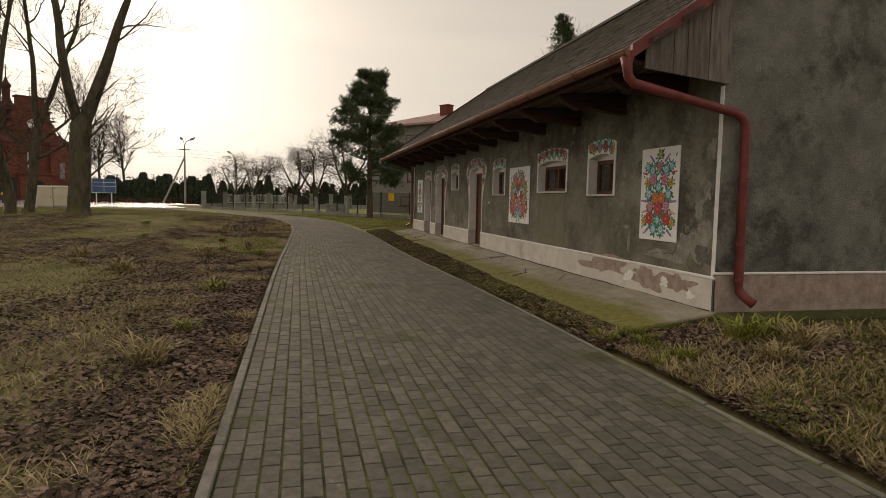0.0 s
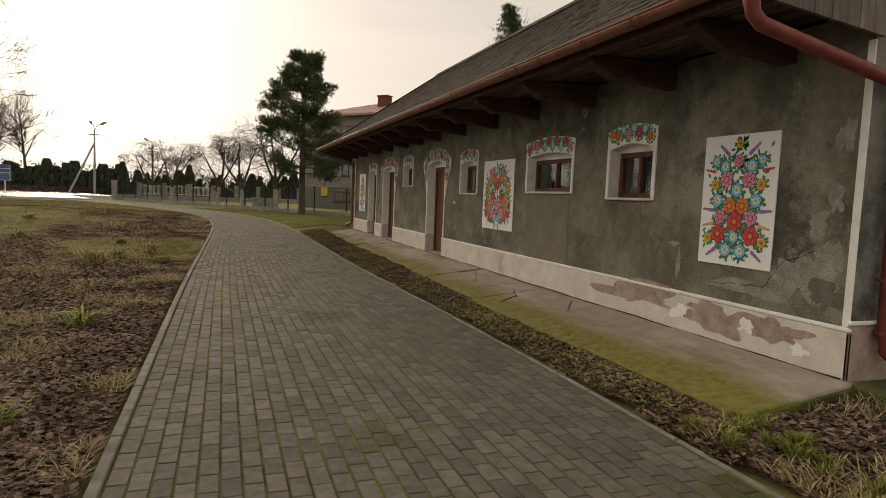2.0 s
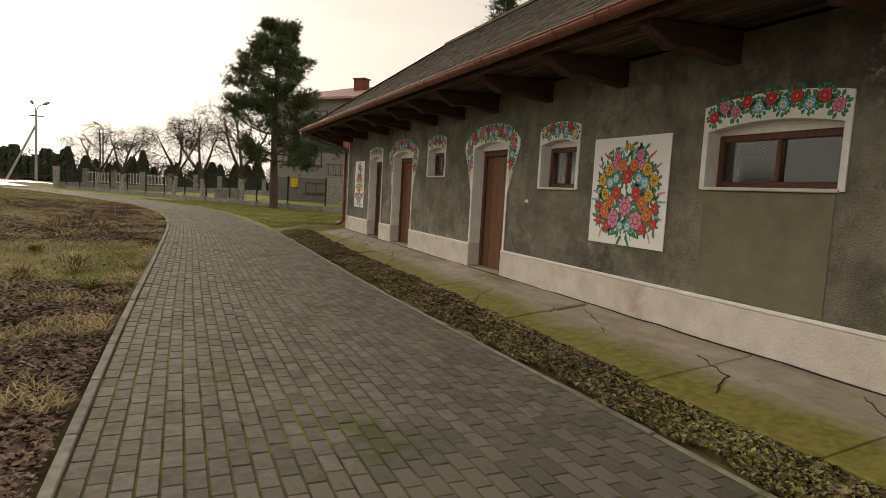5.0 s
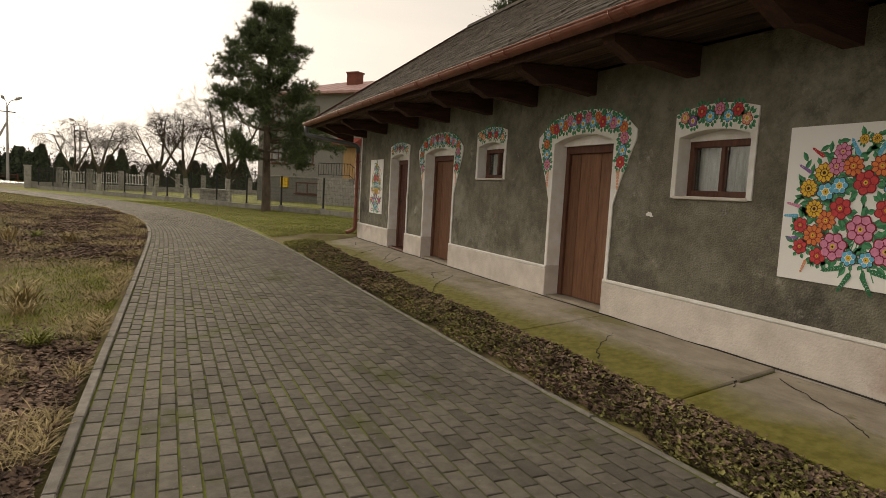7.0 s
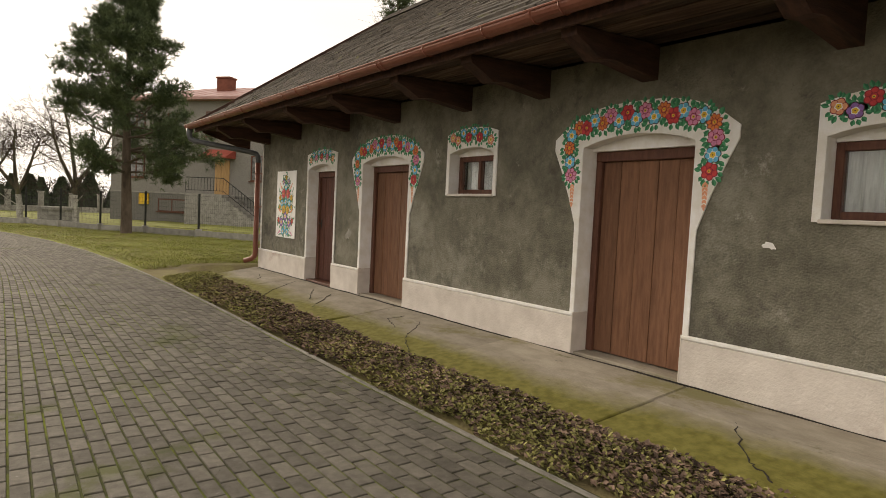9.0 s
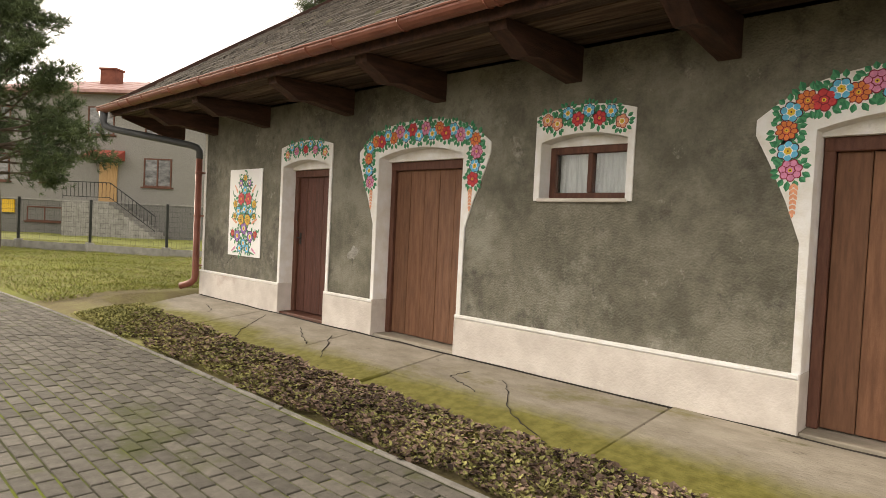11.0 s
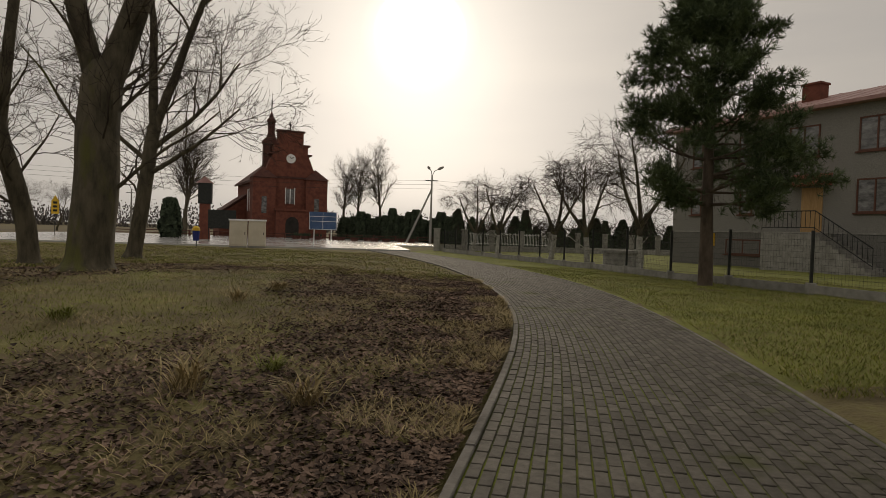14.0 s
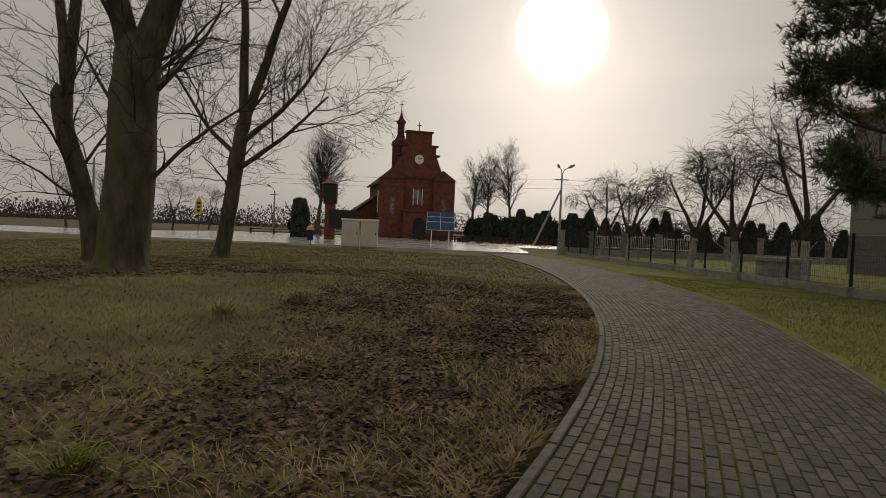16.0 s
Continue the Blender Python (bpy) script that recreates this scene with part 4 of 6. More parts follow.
wall_painting("wall_painting", 18.70, 19.58, 0.97, 2.17,
    [(0, .90, .11, "y"), (.27, .84, .12, "v"), (0, .76, .15, "b"), (.22, .66, .21, "r"), (.58, .60, .13, "y"), (0, .54, .15, "b"), (.38, .52, .16, "b"), (.20, .42, .19, "y"), (.60, .46, .10, "y"), (0, .32, .20, "v"), (.40, .23, .20, "v"), (.70, .26, .12, "r"), (0, .15, .16, "b"), (.23, .09, .15, "b")],
    [(.44, .73, .36, 50, "c"), (.66, .68, .28, 60, "g"), (.46, .38, .40, 25, "c"), (.66, .20, .2, 60, "r"), (.50, .10, .34, -30, "p"), (.42, .05, .28, -10, "g")],
    (-.25, 0, .25), 6, "tall white wall painting of blue and red flowers")


def garland(name, pts, r, hues, seed, label, ends=None):
    """Blooms along a line of (y, z) on a white surround, with leaves between them."""
    rng = random.Random(seed)
    t = thing(name, (-0.014, *pts[0]), label, "mural")
    g = Shape()
    for k, (y, z) in enumerate(pts):
        leaves_round(g, y, z, -0.0160, r * 1.15, rng, 13)
        py, pz = pts[k - 1]
        if k and math.hypot(y - py, z - pz) < 0.35:
            for _ in range(15):
                u = rng.random()
                dab(g, py + (y - py) * u, pz + (z - pz) * u, -0.0162, r * 0.75, r * 0.38, rng.uniform(0, 6.3), 9, 10)
    for y, z, a in ends or ():
        spray(g, y, z, -0.0165, 0.20, a, 8, 6, 0.5)
    part("painted_leaves", g, FLOWER_MATS, t)
    for k, (y, z) in enumerate(pts):
        flower(t, y, z, -0.0175 - 0.0001 * (k % 5), r * (1.06 if hues[k % len(hues)] in "rp" else 1.0), hues[k % len(hues)], rng)
    return t


for (a, b, z, r), cloak in zip(DOORS[:2], (0.30, 0.32)):
    mid, k = (a + b) / 2, (b - a) / 2
    pts = []
    for i in range(17):
        u = 2 * i / 16 - 1
        pts.append((mid + u * (k + 0.14), z + 0.125 + 0.105 * (1 - abs(u) ** 3) + (0.034 if i % 2 else -0.030) * (1 - 0.6 * abs(u))))
    for sgn in (-1, 1):
        e = mid + sgn * (k + 0.16)
        pts += [(e, z + 0.0), (e - sgn * 0.015, z - 0.13), (e - sgn * 0.035, z - 0.25)]
    ends = [(mid + s_ * (k + 0.10), z - 0.33, radians(-90)) for s_ in (-1, 1)]
    garland("painted_garland", pts, 0.077, "obpbrobpbrbpobr", 11, "painted flower garland arching over a brown door", ends)
a, b, z, r = DOORS[2]
garland("painted_garland", [(a + 0.1 + (b - a - 0.2) * i / 8, z + 0.175 + 0.05 * (1 - (i / 4 - 1) ** 2) + (0.035 if i % 2 else -0.03)) for i in range(9)], 0.058, "cbpbrbpbc", 12, "painted flower band above a worn door")
for k, (a, b, lo, z, r) in enumerate(WINDOWS):
    n = 11 if b - a > 1 else 8
    garland("painted_garland", [(a + 0.06 + (b - a - 0.12) * i / (n - 1), z + 0.145 + 0.05 * (1 - (2 * i / (n - 1) - 1) ** 2) + (0.03 if i % 2 else -0.03)) for i in range(n)], 0.064, ("obrbpbo", "prbrbrbrp", "crbpbrv", "cbrbrbc")[k], 20 + k, "painted flower band over a small window")


# ---- bare trees ----
def grow(rng, start, way, length, r0, r1, bend, lift, steps):
    """A wandering shoot: points and radii."""
    pts, rad, d, p = [Vector(start)], [r0], Vector(way).normalized(), Vector(start)
    for k in range(steps):
        d = (d + bend * Vector((rng.gauss(0, 1), rng.gauss(0, 1), rng.gauss(0, 1))) + lift * Vector((0, 0, 1))).normalized()
        p = p + d * (length / steps)
        pts.append(p.copy())
        rad.append(r0 + (r1 - r0) * (k + 1) / steps)
    return pts, rad


def branch_out(rng, shoot, count, spread, lo=0.25):
    """Places and directions of side shoots along a shoot."""
    pts, rad = shoot
    for k in range(count):
        u = lo + (1 - lo) * (k + rng.random()) / count
        i = min(int(u * (len(pts) - 1)), len(pts) - 2)
        f = u * (len(pts) - 1) - i
        p = pts[i].lerp(pts[i + 1], f)
        d = (pts[i + 1] - pts[i]).normalized()
        side = Vector((rng.gauss(0, 1), rng.gauss(0, 1), rng.gauss(0, 0.6)))
        side = (side - side.project(d)).normalized()
        yield p, (d * math.cos(spread) + side * math.sin(spread)).normalized(), rad[i] + (rad[i + 1] - rad[i]) * f, u


def tubes(shoots, sides):
    s = Shape()
    for pts, rad in shoots:
        s.tube(pts, rad, sides, caps=False)
    return s


def bare_tree(name, base, seed, stems, levels, label, bark=BARK, roots=True, group="", droop=0.0, limed=0.0):
    """stems: (way, length, r0, r1, start height) of trunk and main forks; levels: (count, length, spread) for each finer order."""
    rng = random.Random(seed)
    t = thing(name, base, label, "tree", group)
    base = Vector(base)
    main, fine = [], []
    for way, length, r0, r1, up, off in stems:
        start = base
        if up:
            # forks leave the trunk's own line
            line = main[0][0]
            i = max(range(len(line)), key=lambda q: -abs(line[q].z - base.z - up))
            start = line[min(i, len(line) - 2)]
            r0 = min(r0, 0.85 * main[0][1][min(i, len(line) - 2)])
        pts, rad = grow(rng, start, way, length, r0, r1, 0.045, 0.03, 12)
        if up == 0 and roots:
            rad[0] = r0 * 1.0
            pts = [pts[0] - Vector((0, 0, 0.35))] + [pts[0], pts[0] + (pts[1] - pts[0]) * 0.25, pts[0] + (pts[1] - pts[0]) * 0.55] + pts[1:]
            rad = [r0 * 1.9, r0 * 1.55, r0 * 1.18, r0 * 1.04] + rad[1:]
        if up == 0:
            pts, rad = pts + [pts[-1] + (pts[-1] - pts[-2]) * 0.6], rad[:-1] + [rad[-1] * 0.8, 0.01]
        main.append((pts, rad))
    parents = main
    for lv, (count, length, spread) in enumerate(levels):
        nxt = []
        for sh in parents:
            L = (sh[0][0] - sh[0][-1]).length
            n = count if lv else max(3, int(count * min(1.0, L / 4.0)))
            for p, d, r, u in branch_out(rng, sh, n, spread * rng.uniform(0.8, 1.2), 0.38 if lv == 0 else 0.15):
                r_ = min(r * 0.48, 0.007 + length * 0.014)
                nxt.append(grow(rng, p, d, length * rng.uniform(0.6, 1.25) * (1.15 - 0.45 * u), max(r_, 0.0065), max(r_ * 0.3, 0.004), 0.16, (0.05 if lv < 1 else 0.02) - droop * lv, 5 if lv < 2 else 4))
        (main if lv == 0 else fine).extend(nxt)
        parents = nxt
    tr = tubes(main, 9)
    if limed:
        zl = base.z + limed
        part("trunk", tr, [bark, LIMED], t, smooth=True)
        me = t.children[0].data
        for f in me.polygons:
            if f.center.z < zl and (f.center.xy - base.xy).length < 1.2:
                f.material_index = 1
    else:
        part("trunk", tr, bark, t, smooth=True)
    half = len(fine) // 6
    cr = tubes(fine[:half], 4)
    for pts, rad in fine[half:]:
        cr.tube(pts, rad, 3, caps=False)
    part("crown", cr, TWIG, t, "bare twigs")
    return t


def on_land(x, y, dz=0.0):
    return (x, y, float(land(x, y)) + dz)


bare_tree("linden_tree", on_land(-13.8, 26.4, -0.02), 7,
    [((0.06, 0.04, 1), 4.3, 0.46, 0.40, 0, (0, 0)), ((0.30, 0.24, 1), 8.5, 0.31, 0.09, 3.5, (0.30, 0.20)), ((-0.10, -0.05, 1), 9.0, 0.23, 0.08, 3.6, (0.12, 0.10)), ((-0.6, 0.2, 0.7), 0.7, 0.12, 0.08, 3.1, (0.1, 0.1))],
    [(7, 3.0, 0.7), (5, 1.7, 0.7), (5, 0.95, 0.75), (3, 0.5, 0.75)], "large bare forked tree with mossy flared trunk on the lawn")
bare_tree("linden_tree", on_land(-18.6, 34.0, -0.02), 21,
    [((0.10, 0.05, 1), 5.0, 0.26, 0.22, 0, (0, 0)), ((0.34, 0.12, 1), 8.0, 0.17, 0.05, 4.4, (0.25, 0.05)), ((-0.12, 0.0, 1), 9.0, 0.17, 0.05, 4.6, (0.2, 0.0)), ((0.8, 0.3, 0.65), 4.4, 0.10, 0.03, 3.6, (0.3, 0.1)), ((0.9, 0.1, 0.40), 4.0, 0.09, 0.03, 3.0, (0.25, 0.1)), ((-0.8, 0.1, 0.6), 4.0, 0.09, 0.03, 3.4, (0.25, 0.1))],
    [(7, 3.0, 0.7), (5, 1.8, 0.7), (5, 1.0, 0.75), (3, 0.5, 0.75)], "tall bare tree with spreading limbs on the lawn")
bare_tree("linden_tree", on_land(-17.2, 28.4, -0.02), 33,
    [((0.03, 0.0, 1), 4.0, 0.24, 0.20, 0, (0, 0)), ((0.10, 0.0, 1), 10.0, 0.15, 0.05, 3.2, (0.1, 0)), ((-0.16, 0.05, 1), 9.5, 0.14, 0.05, 3.0, (-0.08, 0))],
    [(7, 2.5, 0.75), (5, 1.5, 0.75), (5, 0.85, 0.75), (3, 0.45, 0.75)], "slender bare twin-stemmed tree on the lawn")


def fruit_tree(x, y, seed, h, lean=0.0):
    bare_tree("fruit_tree", on_land(x, y, -0.02), seed,
        [((lean, 0.0, 1), 1.7 * h, 0.15, 0.12, 0, (0, 0)), ((0.55 + lean, 0.1, 1), 3.2 * h, 0.10, 0.03, 1.55 * h, (lean * 1.6 * h, 0)), ((-0.6 + lean, -0.1, 1), 3.2 * h, 0.10, 0.03, 1.5 * h, (lean * 1.5 * h, 0)), ((0.05 + lean, 0.2, 1), 3.6 * h, 0.10, 0.03, 1.6 * h, (lean * 1.6 * h, 0))],
        [(8, 1.7 * h, 0.95), (9, 1.1 * h, 0.8), (8, 0.8 * h, 0.7)], "pruned bare fruit tree with a limewashed trunk", group="fruit trees in the yard", droop=0.10, roots=False, limed=1.35)


fruit_tree(-1.05, 42.3, 41, 1.08, 0.02)
fruit_tree(-3.0, 45.2, 42, 0.92, -0.12)
fruit_tree(-4.8, 47.6, 43, 0.88, 0.16)
fruit_tree(-8.4, 55.5, 44, 0.92, 0.15)
fruit_tree(-10.2, 57.0, 45, 0.88, 0.05)


def lawn_pollard(x, y, seed, h):
    bare_tree("poplar_tree", on_land(x, y), seed, [((0, 0, 1), h, 0.28, 0.05, 0, (0, 0))], [(46, h * 0.40, 0.62), (10, h * 0.16, 0.55), (6, h * 0.08, 0.5)], "slim bare egg-shaped tree beside the church", group="trees beside the church", roots=False)


lawn_pollard(-38.5, 108, 51, 9.6)
lawn_pollard(-36.2, 109, 52, 10.4)
lawn_pollard(-32.0, 108, 53, 11.0)
lawn_pollard(-49.2, 83, 54, 10.0)
lawn_pollard(-51.0, 85, 55, 10.5)


# ---- conifers ----
def pine_tree(name, x, y, h, r, seed, crown_from, label, tufts=2600, wide=1.0):
    rng = random.Random(seed)
    b = Vector(on_land(x, y, -0.02))
    t = thing(name, b, label, "tree")
    pts, rad = grow(rng, b, (0.01, 0, 1), h, r, 0.03, 0.012, 0.02, 14)
    tr = Shape()
    tr.tube([pts[0] - Vector((0, 0, 0.3))] + pts, [r * 1.3] + rad, 9, caps=False)
    twigs = []
    z = crown_from
    while z < h - 0.25:
        u = (z - crown_from) / (h - crown_from)
        reach = wide * (0.22 + 2.75 * (1 - u) ** 0.95 * min(1, 0.78 + 1.2 * u)) * rng.uniform(0.75, 1.2)
        i = min(int(z / h * 14), 13)
        p0 = pts[i].lerp(pts[i + 1], z / h * 14 - i)
        for k in range(5):
            a = rng.uniform(0, 6.28)
            way = Vector((math.cos(a), math.sin(a), rng.uniform(-0.12, 0.2) + 0.6 * u))
            twigs.append(grow(rng, p0, way, reach * rng.uniform(0.6, 1.15), 0.045 * (1 - 0.6 * u), 0.008, 0.10, 0.02, 6))
        z += rng.uniform(0.26, 0.46)
    part("trunk", tr, PINE_BARK, t, smooth=True)
    s = tubes(twigs, 5)
    part("crown_wood", s, PINE_BARK, t)
    # needle tufts: fans of thin blades at the ends of the shoots
    V, F = [], []
    per = 16
    for k in range(tufts):
        pts_, _ = rng.choice(twigs)
        f = 0.30 + 0.70 * math.sqrt(rng.random())
        i = min(int(f * (len(pts_) - 1)), len(pts_) - 2)
        c = pts_[i].lerp(pts_[i + 1], f * (len(pts_) - 1) - i)
        off = Vector((rng.gauss(0, 1), rng.gauss(0, 1), rng.gauss(0, 0.8))) * 0.16
        c = c + off
        axis = (off * 2 + (pts_[i + 1] - pts_[i]).normalized() + Vector((0, 0, 0.7))).normalized()
        for _ in range(per):
            d = (axis + 0.85 * Vector((rng.gauss(0, 1), rng.gauss(0, 1), rng.gauss(0, 1)))).normalized()
            ln = rng.uniform(0.13, 0.22)
            sd = d.cross(Vector((rng.gauss(0, 1), rng.gauss(0, 1), 1))).normalized() * 0.009
            n = len(V)
            V += [(c - sd)[:], (c + sd)[:], (c + d * ln + sd * 0.4)[:], (c + d * ln - sd * 0.4)[:]]
            F.append((n, n + 1, n + 2, n + 3))
    ob = new("needles", quick("needles", np.array(V), np.array(F), NEEDLE))
    adopt(ob, t)


pine_tree("pine_tree", -0.3, 33.2, 8.7, 0.20, 61, 2.2, "tall dark pine with a bare lower trunk by the fence", 7200, 1.32)
pine_tree("pine_tree", 14.5, 40.5, 9.5, 0.18, 62, 1.5, "dark pine beside the grey house", 1600, 0.9)
pine_tree("pine_tree", 14.0, 38.2, 14.4, 0.22, 63, 5.5, "tall pine rising behind the farm building", 3200, 1.0)
bare_tree("birch_tree", on_land(17.0, 37.0), 64, [((0, 0, 1), 6.0, 0.22, 0.16, 0, (0, 0)), ((0.3, 0.1, 1), 9.0, 0.13, 0.03, 4.0, (0, 0)), ((-0.35, 0.1, 1), 8.5, 0.13, 0.03, 4.4, (0, 0))], [(9, 2.6, 0.7), (7, 1.5, 0.7), (5, 0.8, 0.7)], "tall bare tree behind the farm building", roots=False)


def conifer(name, x, y, h, r, seed, label, group, columnar):
    """A clipped or conical evergreen of many small leafy scales."""
    rng = np.random.default_rng(seed)
    t = thing(name, on_land(x, y), label, "conifer", group)
    n = 900
    u = rng.random(n) ** 0.8
    a = rng.random(n) * 6.283
    prof = (np.clip(1.08 - u, 0, 1) ** (0.35 if columnar else 0.95)) * (0.75 + 0.25 * np.minimum(1, u * 6))
    rr = r * prof * (0.80 + 0.28 * rng.random(n)) * (1 + 0.10 * np.sin(7 * a + u * (3 if columnar else 26)))
    c = np.stack([rr * np.cos(a), rr * np.sin(a), 0.05 + u * h], 1)
    out = np.stack([np.cos(a), np.sin(a), np.full(n, 0.5 if columnar else -0.15)], 1)
    size = h * (0.045 + 0.03 * rng.random(n))[:, None]
    side = np.cross(out, rng.normal(size=(n, 3)))
    side /= np.linalg.norm(side, axis=1, keepdims=True)
    up = np.cross(side, out)
    V = np.stack([c - side * size, c + out * size * 0.5 - up * size, c + side * size, c + out * size * 0.7 + up * size], 1).reshape(-1, 3)
    F = np.arange(4 * n).reshape(n, 4)
    V[:, 0] += t.location.x; V[:, 1] += t.location.y; V[:, 2] += t.location.z
    adopt(new("foliage", quick("foliage", V, F, CONIFER)), t)
    s = Shape()
    s.tube([(x, y, t.location.z - 0.2), (x, y, t.location.z + h * 0.9)], [h * 0.02 + r * 0.35, 0.02], 7)
    part("trunk", s, TWIG, t)
    return t


first = conifer("thuja", -30.0, 92.0, 3.5, 0.85, 71, "clipped dark columnar thuja in a row", "thuja row along the churchyard", True)
rg = random.Random(8)
for k in range(1, 17):
    q = copy_thing(first, Matrix.LocRotScale((-34.0 + 1.05 * k + rg.uniform(-.3, .3), 95.0 - 0.35 * k, 0.18), Euler((0, 0, k * 1.3)), None))
    q.scale = [rg.uniform(0.85, 1.1)] * 2 + [rg.uniform(0.75, 1.15)]
firstc = conifer("spruce", -14.0, 82.0, 3.0, 1.0, 72, "small dark conical spruce in a row", "spruces behind the yard", False)
for k in range(1, 22):
    q = copy_thing(firstc, Matrix.LocRotScale((-17.0 + 1.25 * k + rg.uniform(-.4, .4), 84.5 + rg.uniform(-1.5, 1.5), 0.18), Euler((0, 0, k * 1.7)), None))
    f = rg.uniform(0.75, 1.25)
    q.scale = (f, f, f * rg.uniform(0.85, 1.2))
conifer("thuja", -40.3, 67.3, 3.6, 0.95, 73, "single clipped dark thuja by the road", "", True)


# ---- neighbouring house ----
HC, HL = Vector((10.8, 42.5, 0)), Vector((2.14, 53.8, 0))
HU = (HL - HC).normalized()                    # along the entrance front, to its far end
HV = Vector((-HU.y, HU.x, 0)) * -1             # into the house
HW, HD, HZ, HT = (HL - HC).length, 9.5, 0.30, 7.75
house = thing("neighbour_house", (*HC[:2], HZ), "grey roughcast two-storey house with a raised basement", "house")


def hp(u, v, z):
    """A place on the house: u along the front from the near corner, v into the depth."""
    p = HC + HU * u + HV * v
    return (p.x, p.y, z)


def hbox(s, u0, u1, v0, v1, z0, z1, m=0):
    vs = [hp(u, v, z) for z in (z0, z1) for v in (v0, v1) for u in (u0, u1)]
    return s.add(vs, [(0, 2, 3, 1), (4, 5, 7, 6), (0, 1, 5, 4), (2, 6, 7, 3), (0, 4, 6, 2), (1, 3, 7, 5)], m)


def build_house():
    s = Shape()
    hbox(s, 0, HW, 0, HD, 2.05, HT)
    part("wall", s, ROUGHCAST, house)
    s = Shape()
    hbox(s, -0.0, HW, -0.03, HD, HZ - 0.4, 2.04)
    part("basement_wall", s, ROUGH_DARK, house, "darker roughcast basement")
    s = Shape()
    hbox(s, -0.05, HW + 0.05, -0.06, HD + 0.05, 2.00, 2.07)
    part("plinth_ledge", s, CONCRETE, house)
    s = Shape()
    hbox(s, -0.02, 0.12, -0.05, 0.10, HZ - 0.2, HT)
    part("corner_downpipe", s, DOOR_OLD, house, "dark brown-red corner strip")
    # low hipped sheet-metal roof
    o, rh = 0.55, 1.75
    a = [hp(-o, -o, HT), hp(HW + o, -o, HT), hp(HW + o, HD + o, HT), hp(-o, HD + o, HT)]
    b = [(x, y, z + 0.16) for x, y, z in a]
    r = [hp(4.2, HD / 2, HT + rh), hp(HW - 4.2, HD / 2, HT + rh)]
    s = Shape()
    s.add(a + b + r, [(3, 2, 1, 0), (0, 1, 5, 4), (1, 2, 6, 5), (2, 3, 7, 6), (3, 0, 4, 7), (4, 5, 9, 8), (5, 6, 9), (6, 7, 8, 9), (7, 4, 8)])
    rf = part("roof", s, SHEET_RED, house, "faded red sheet-metal hipped roof")
    n = 16
    for k in range(n):
        u = (k + 0.5) / n
        p = Vector(b[0]).lerp(Vector(b[1]), u)
        q = Vector(r[0]).lerp(Vector(r[1]), min(1, max(0, (u * (HW + 2 * o) - o - 4.2) / (HW - 8.4))))
        e = 1.0 if 4.2 <= u * (HW + 2 * o) - o <= HW - 4.2 else max(0.1, min((u * (HW + 2 * o)) / (4.2 + o), (HW + 2 * o) * (1 - u) / (4.2 + o)))
        q = Vector((*(p + HV * (HD / 2 + o) * e)[:2], HT + 0.16 + (rh - 0.16) * e))
        w = Shape()
        w.tube([p, q], 0.025, 4)
        part("roof_seam", w, SHEET_RED, rf)
    s = Shape()
    hbox(s, HW * 0.52, HW * 0.52 + 0.95, 2.6, 3.3, HT + 0.5, HT + 1.95)
    hbox(s, HW * 0.52 - 0.06, HW * 0.52 + 1.01, 2.54, 3.36, HT + 1.95, HT + 2.05)
    part("chimney", s, BRICK_RED, house, "brick chimney")

    def window(u, z, w, h, front=True):
        fr, gl = Shape(), Shape()
        if front:
            bx = lambda q, a0, a1, z0, z1, v0, v1: hbox(q, a0, a1, v0, v1, z0, z1)
        else:
            bx = lambda q, a0, a1, z0, z1, v0, v1: hbox(q, v0, v1, a0, a1, z0, z1)
        t = 0.07
        bx(fr, u, u + w, z, z + t, -0.05, 0.02); bx(fr, u, u + w, z + h - t, z + h, -0.05, 0.02)
        bx(fr, u, u + t, z + t, z + h - t, -0.05, 0.02); bx(fr, u + w - t, u + w, z + t, z + h - t, -0.05, 0.02)
        if w > 0.9:
            bx(fr, u + w / 2 - t / 2, u + w / 2 + t / 2, z + t, z + h - t, -0.05, 0.02)
        wo = part("window", fr, FRAME_WOOD, house, "dark brown framed window")
        bx(gl, u + t, u + w - t, z + t, z + h - t, -0.02, -0.008)
        part("pane", gl, HOUSE_GLASS, wo)
        sl = Shape()
        bx(sl, u - 0.12, u + w + 0.12, z - 0.07, z - 0.001, -0.10, 0.02)
        part("sill", sl, FRAME_WOOD, wo)

    for u, z, w, h in ((2.3, 2.95, 1.55, 1.5), (2.3, 5.65, 1.55, 1.5), (5.6, 5.6, 1.5, 1.5), (9.0, 2.95, 0.75, 1.5), (8.6, 5.6, 1.3, 1.4), (11.6, 2.95, 1.3, 1.5), (11.6, 5.6, 1.3, 1.4), (8.4, 0.85, 2.1, 0.8)):
        window(u, z, w, h)
    for u, z, w, h in ((2.0, 2.7, 0.6, 1.6), (4.6, 2.7, 0.6, 1.6), (5.8, 2.7, 0.6, 1.6), (2.0, 0.8, 0.6, 0.9), (4.4, 0.8, 0.6, 0.9), (5.6, 0.8, 0.6, 0.9), (3.0, 5.5, 1.3, 1.4)):
        window(u, z, w, h, False)
    # entrance: panelled door, awning, landing, steps and railing
    u0, u1, zf = 5.35, 6.35, 2.05
    s = Shape()
    hbox(s, u0, u1, -0.06, -0.005, zf + 0.02, zf + 2.1)
    dr = part("door", s, PINE_DOOR, house, "light pine panelled entrance door")
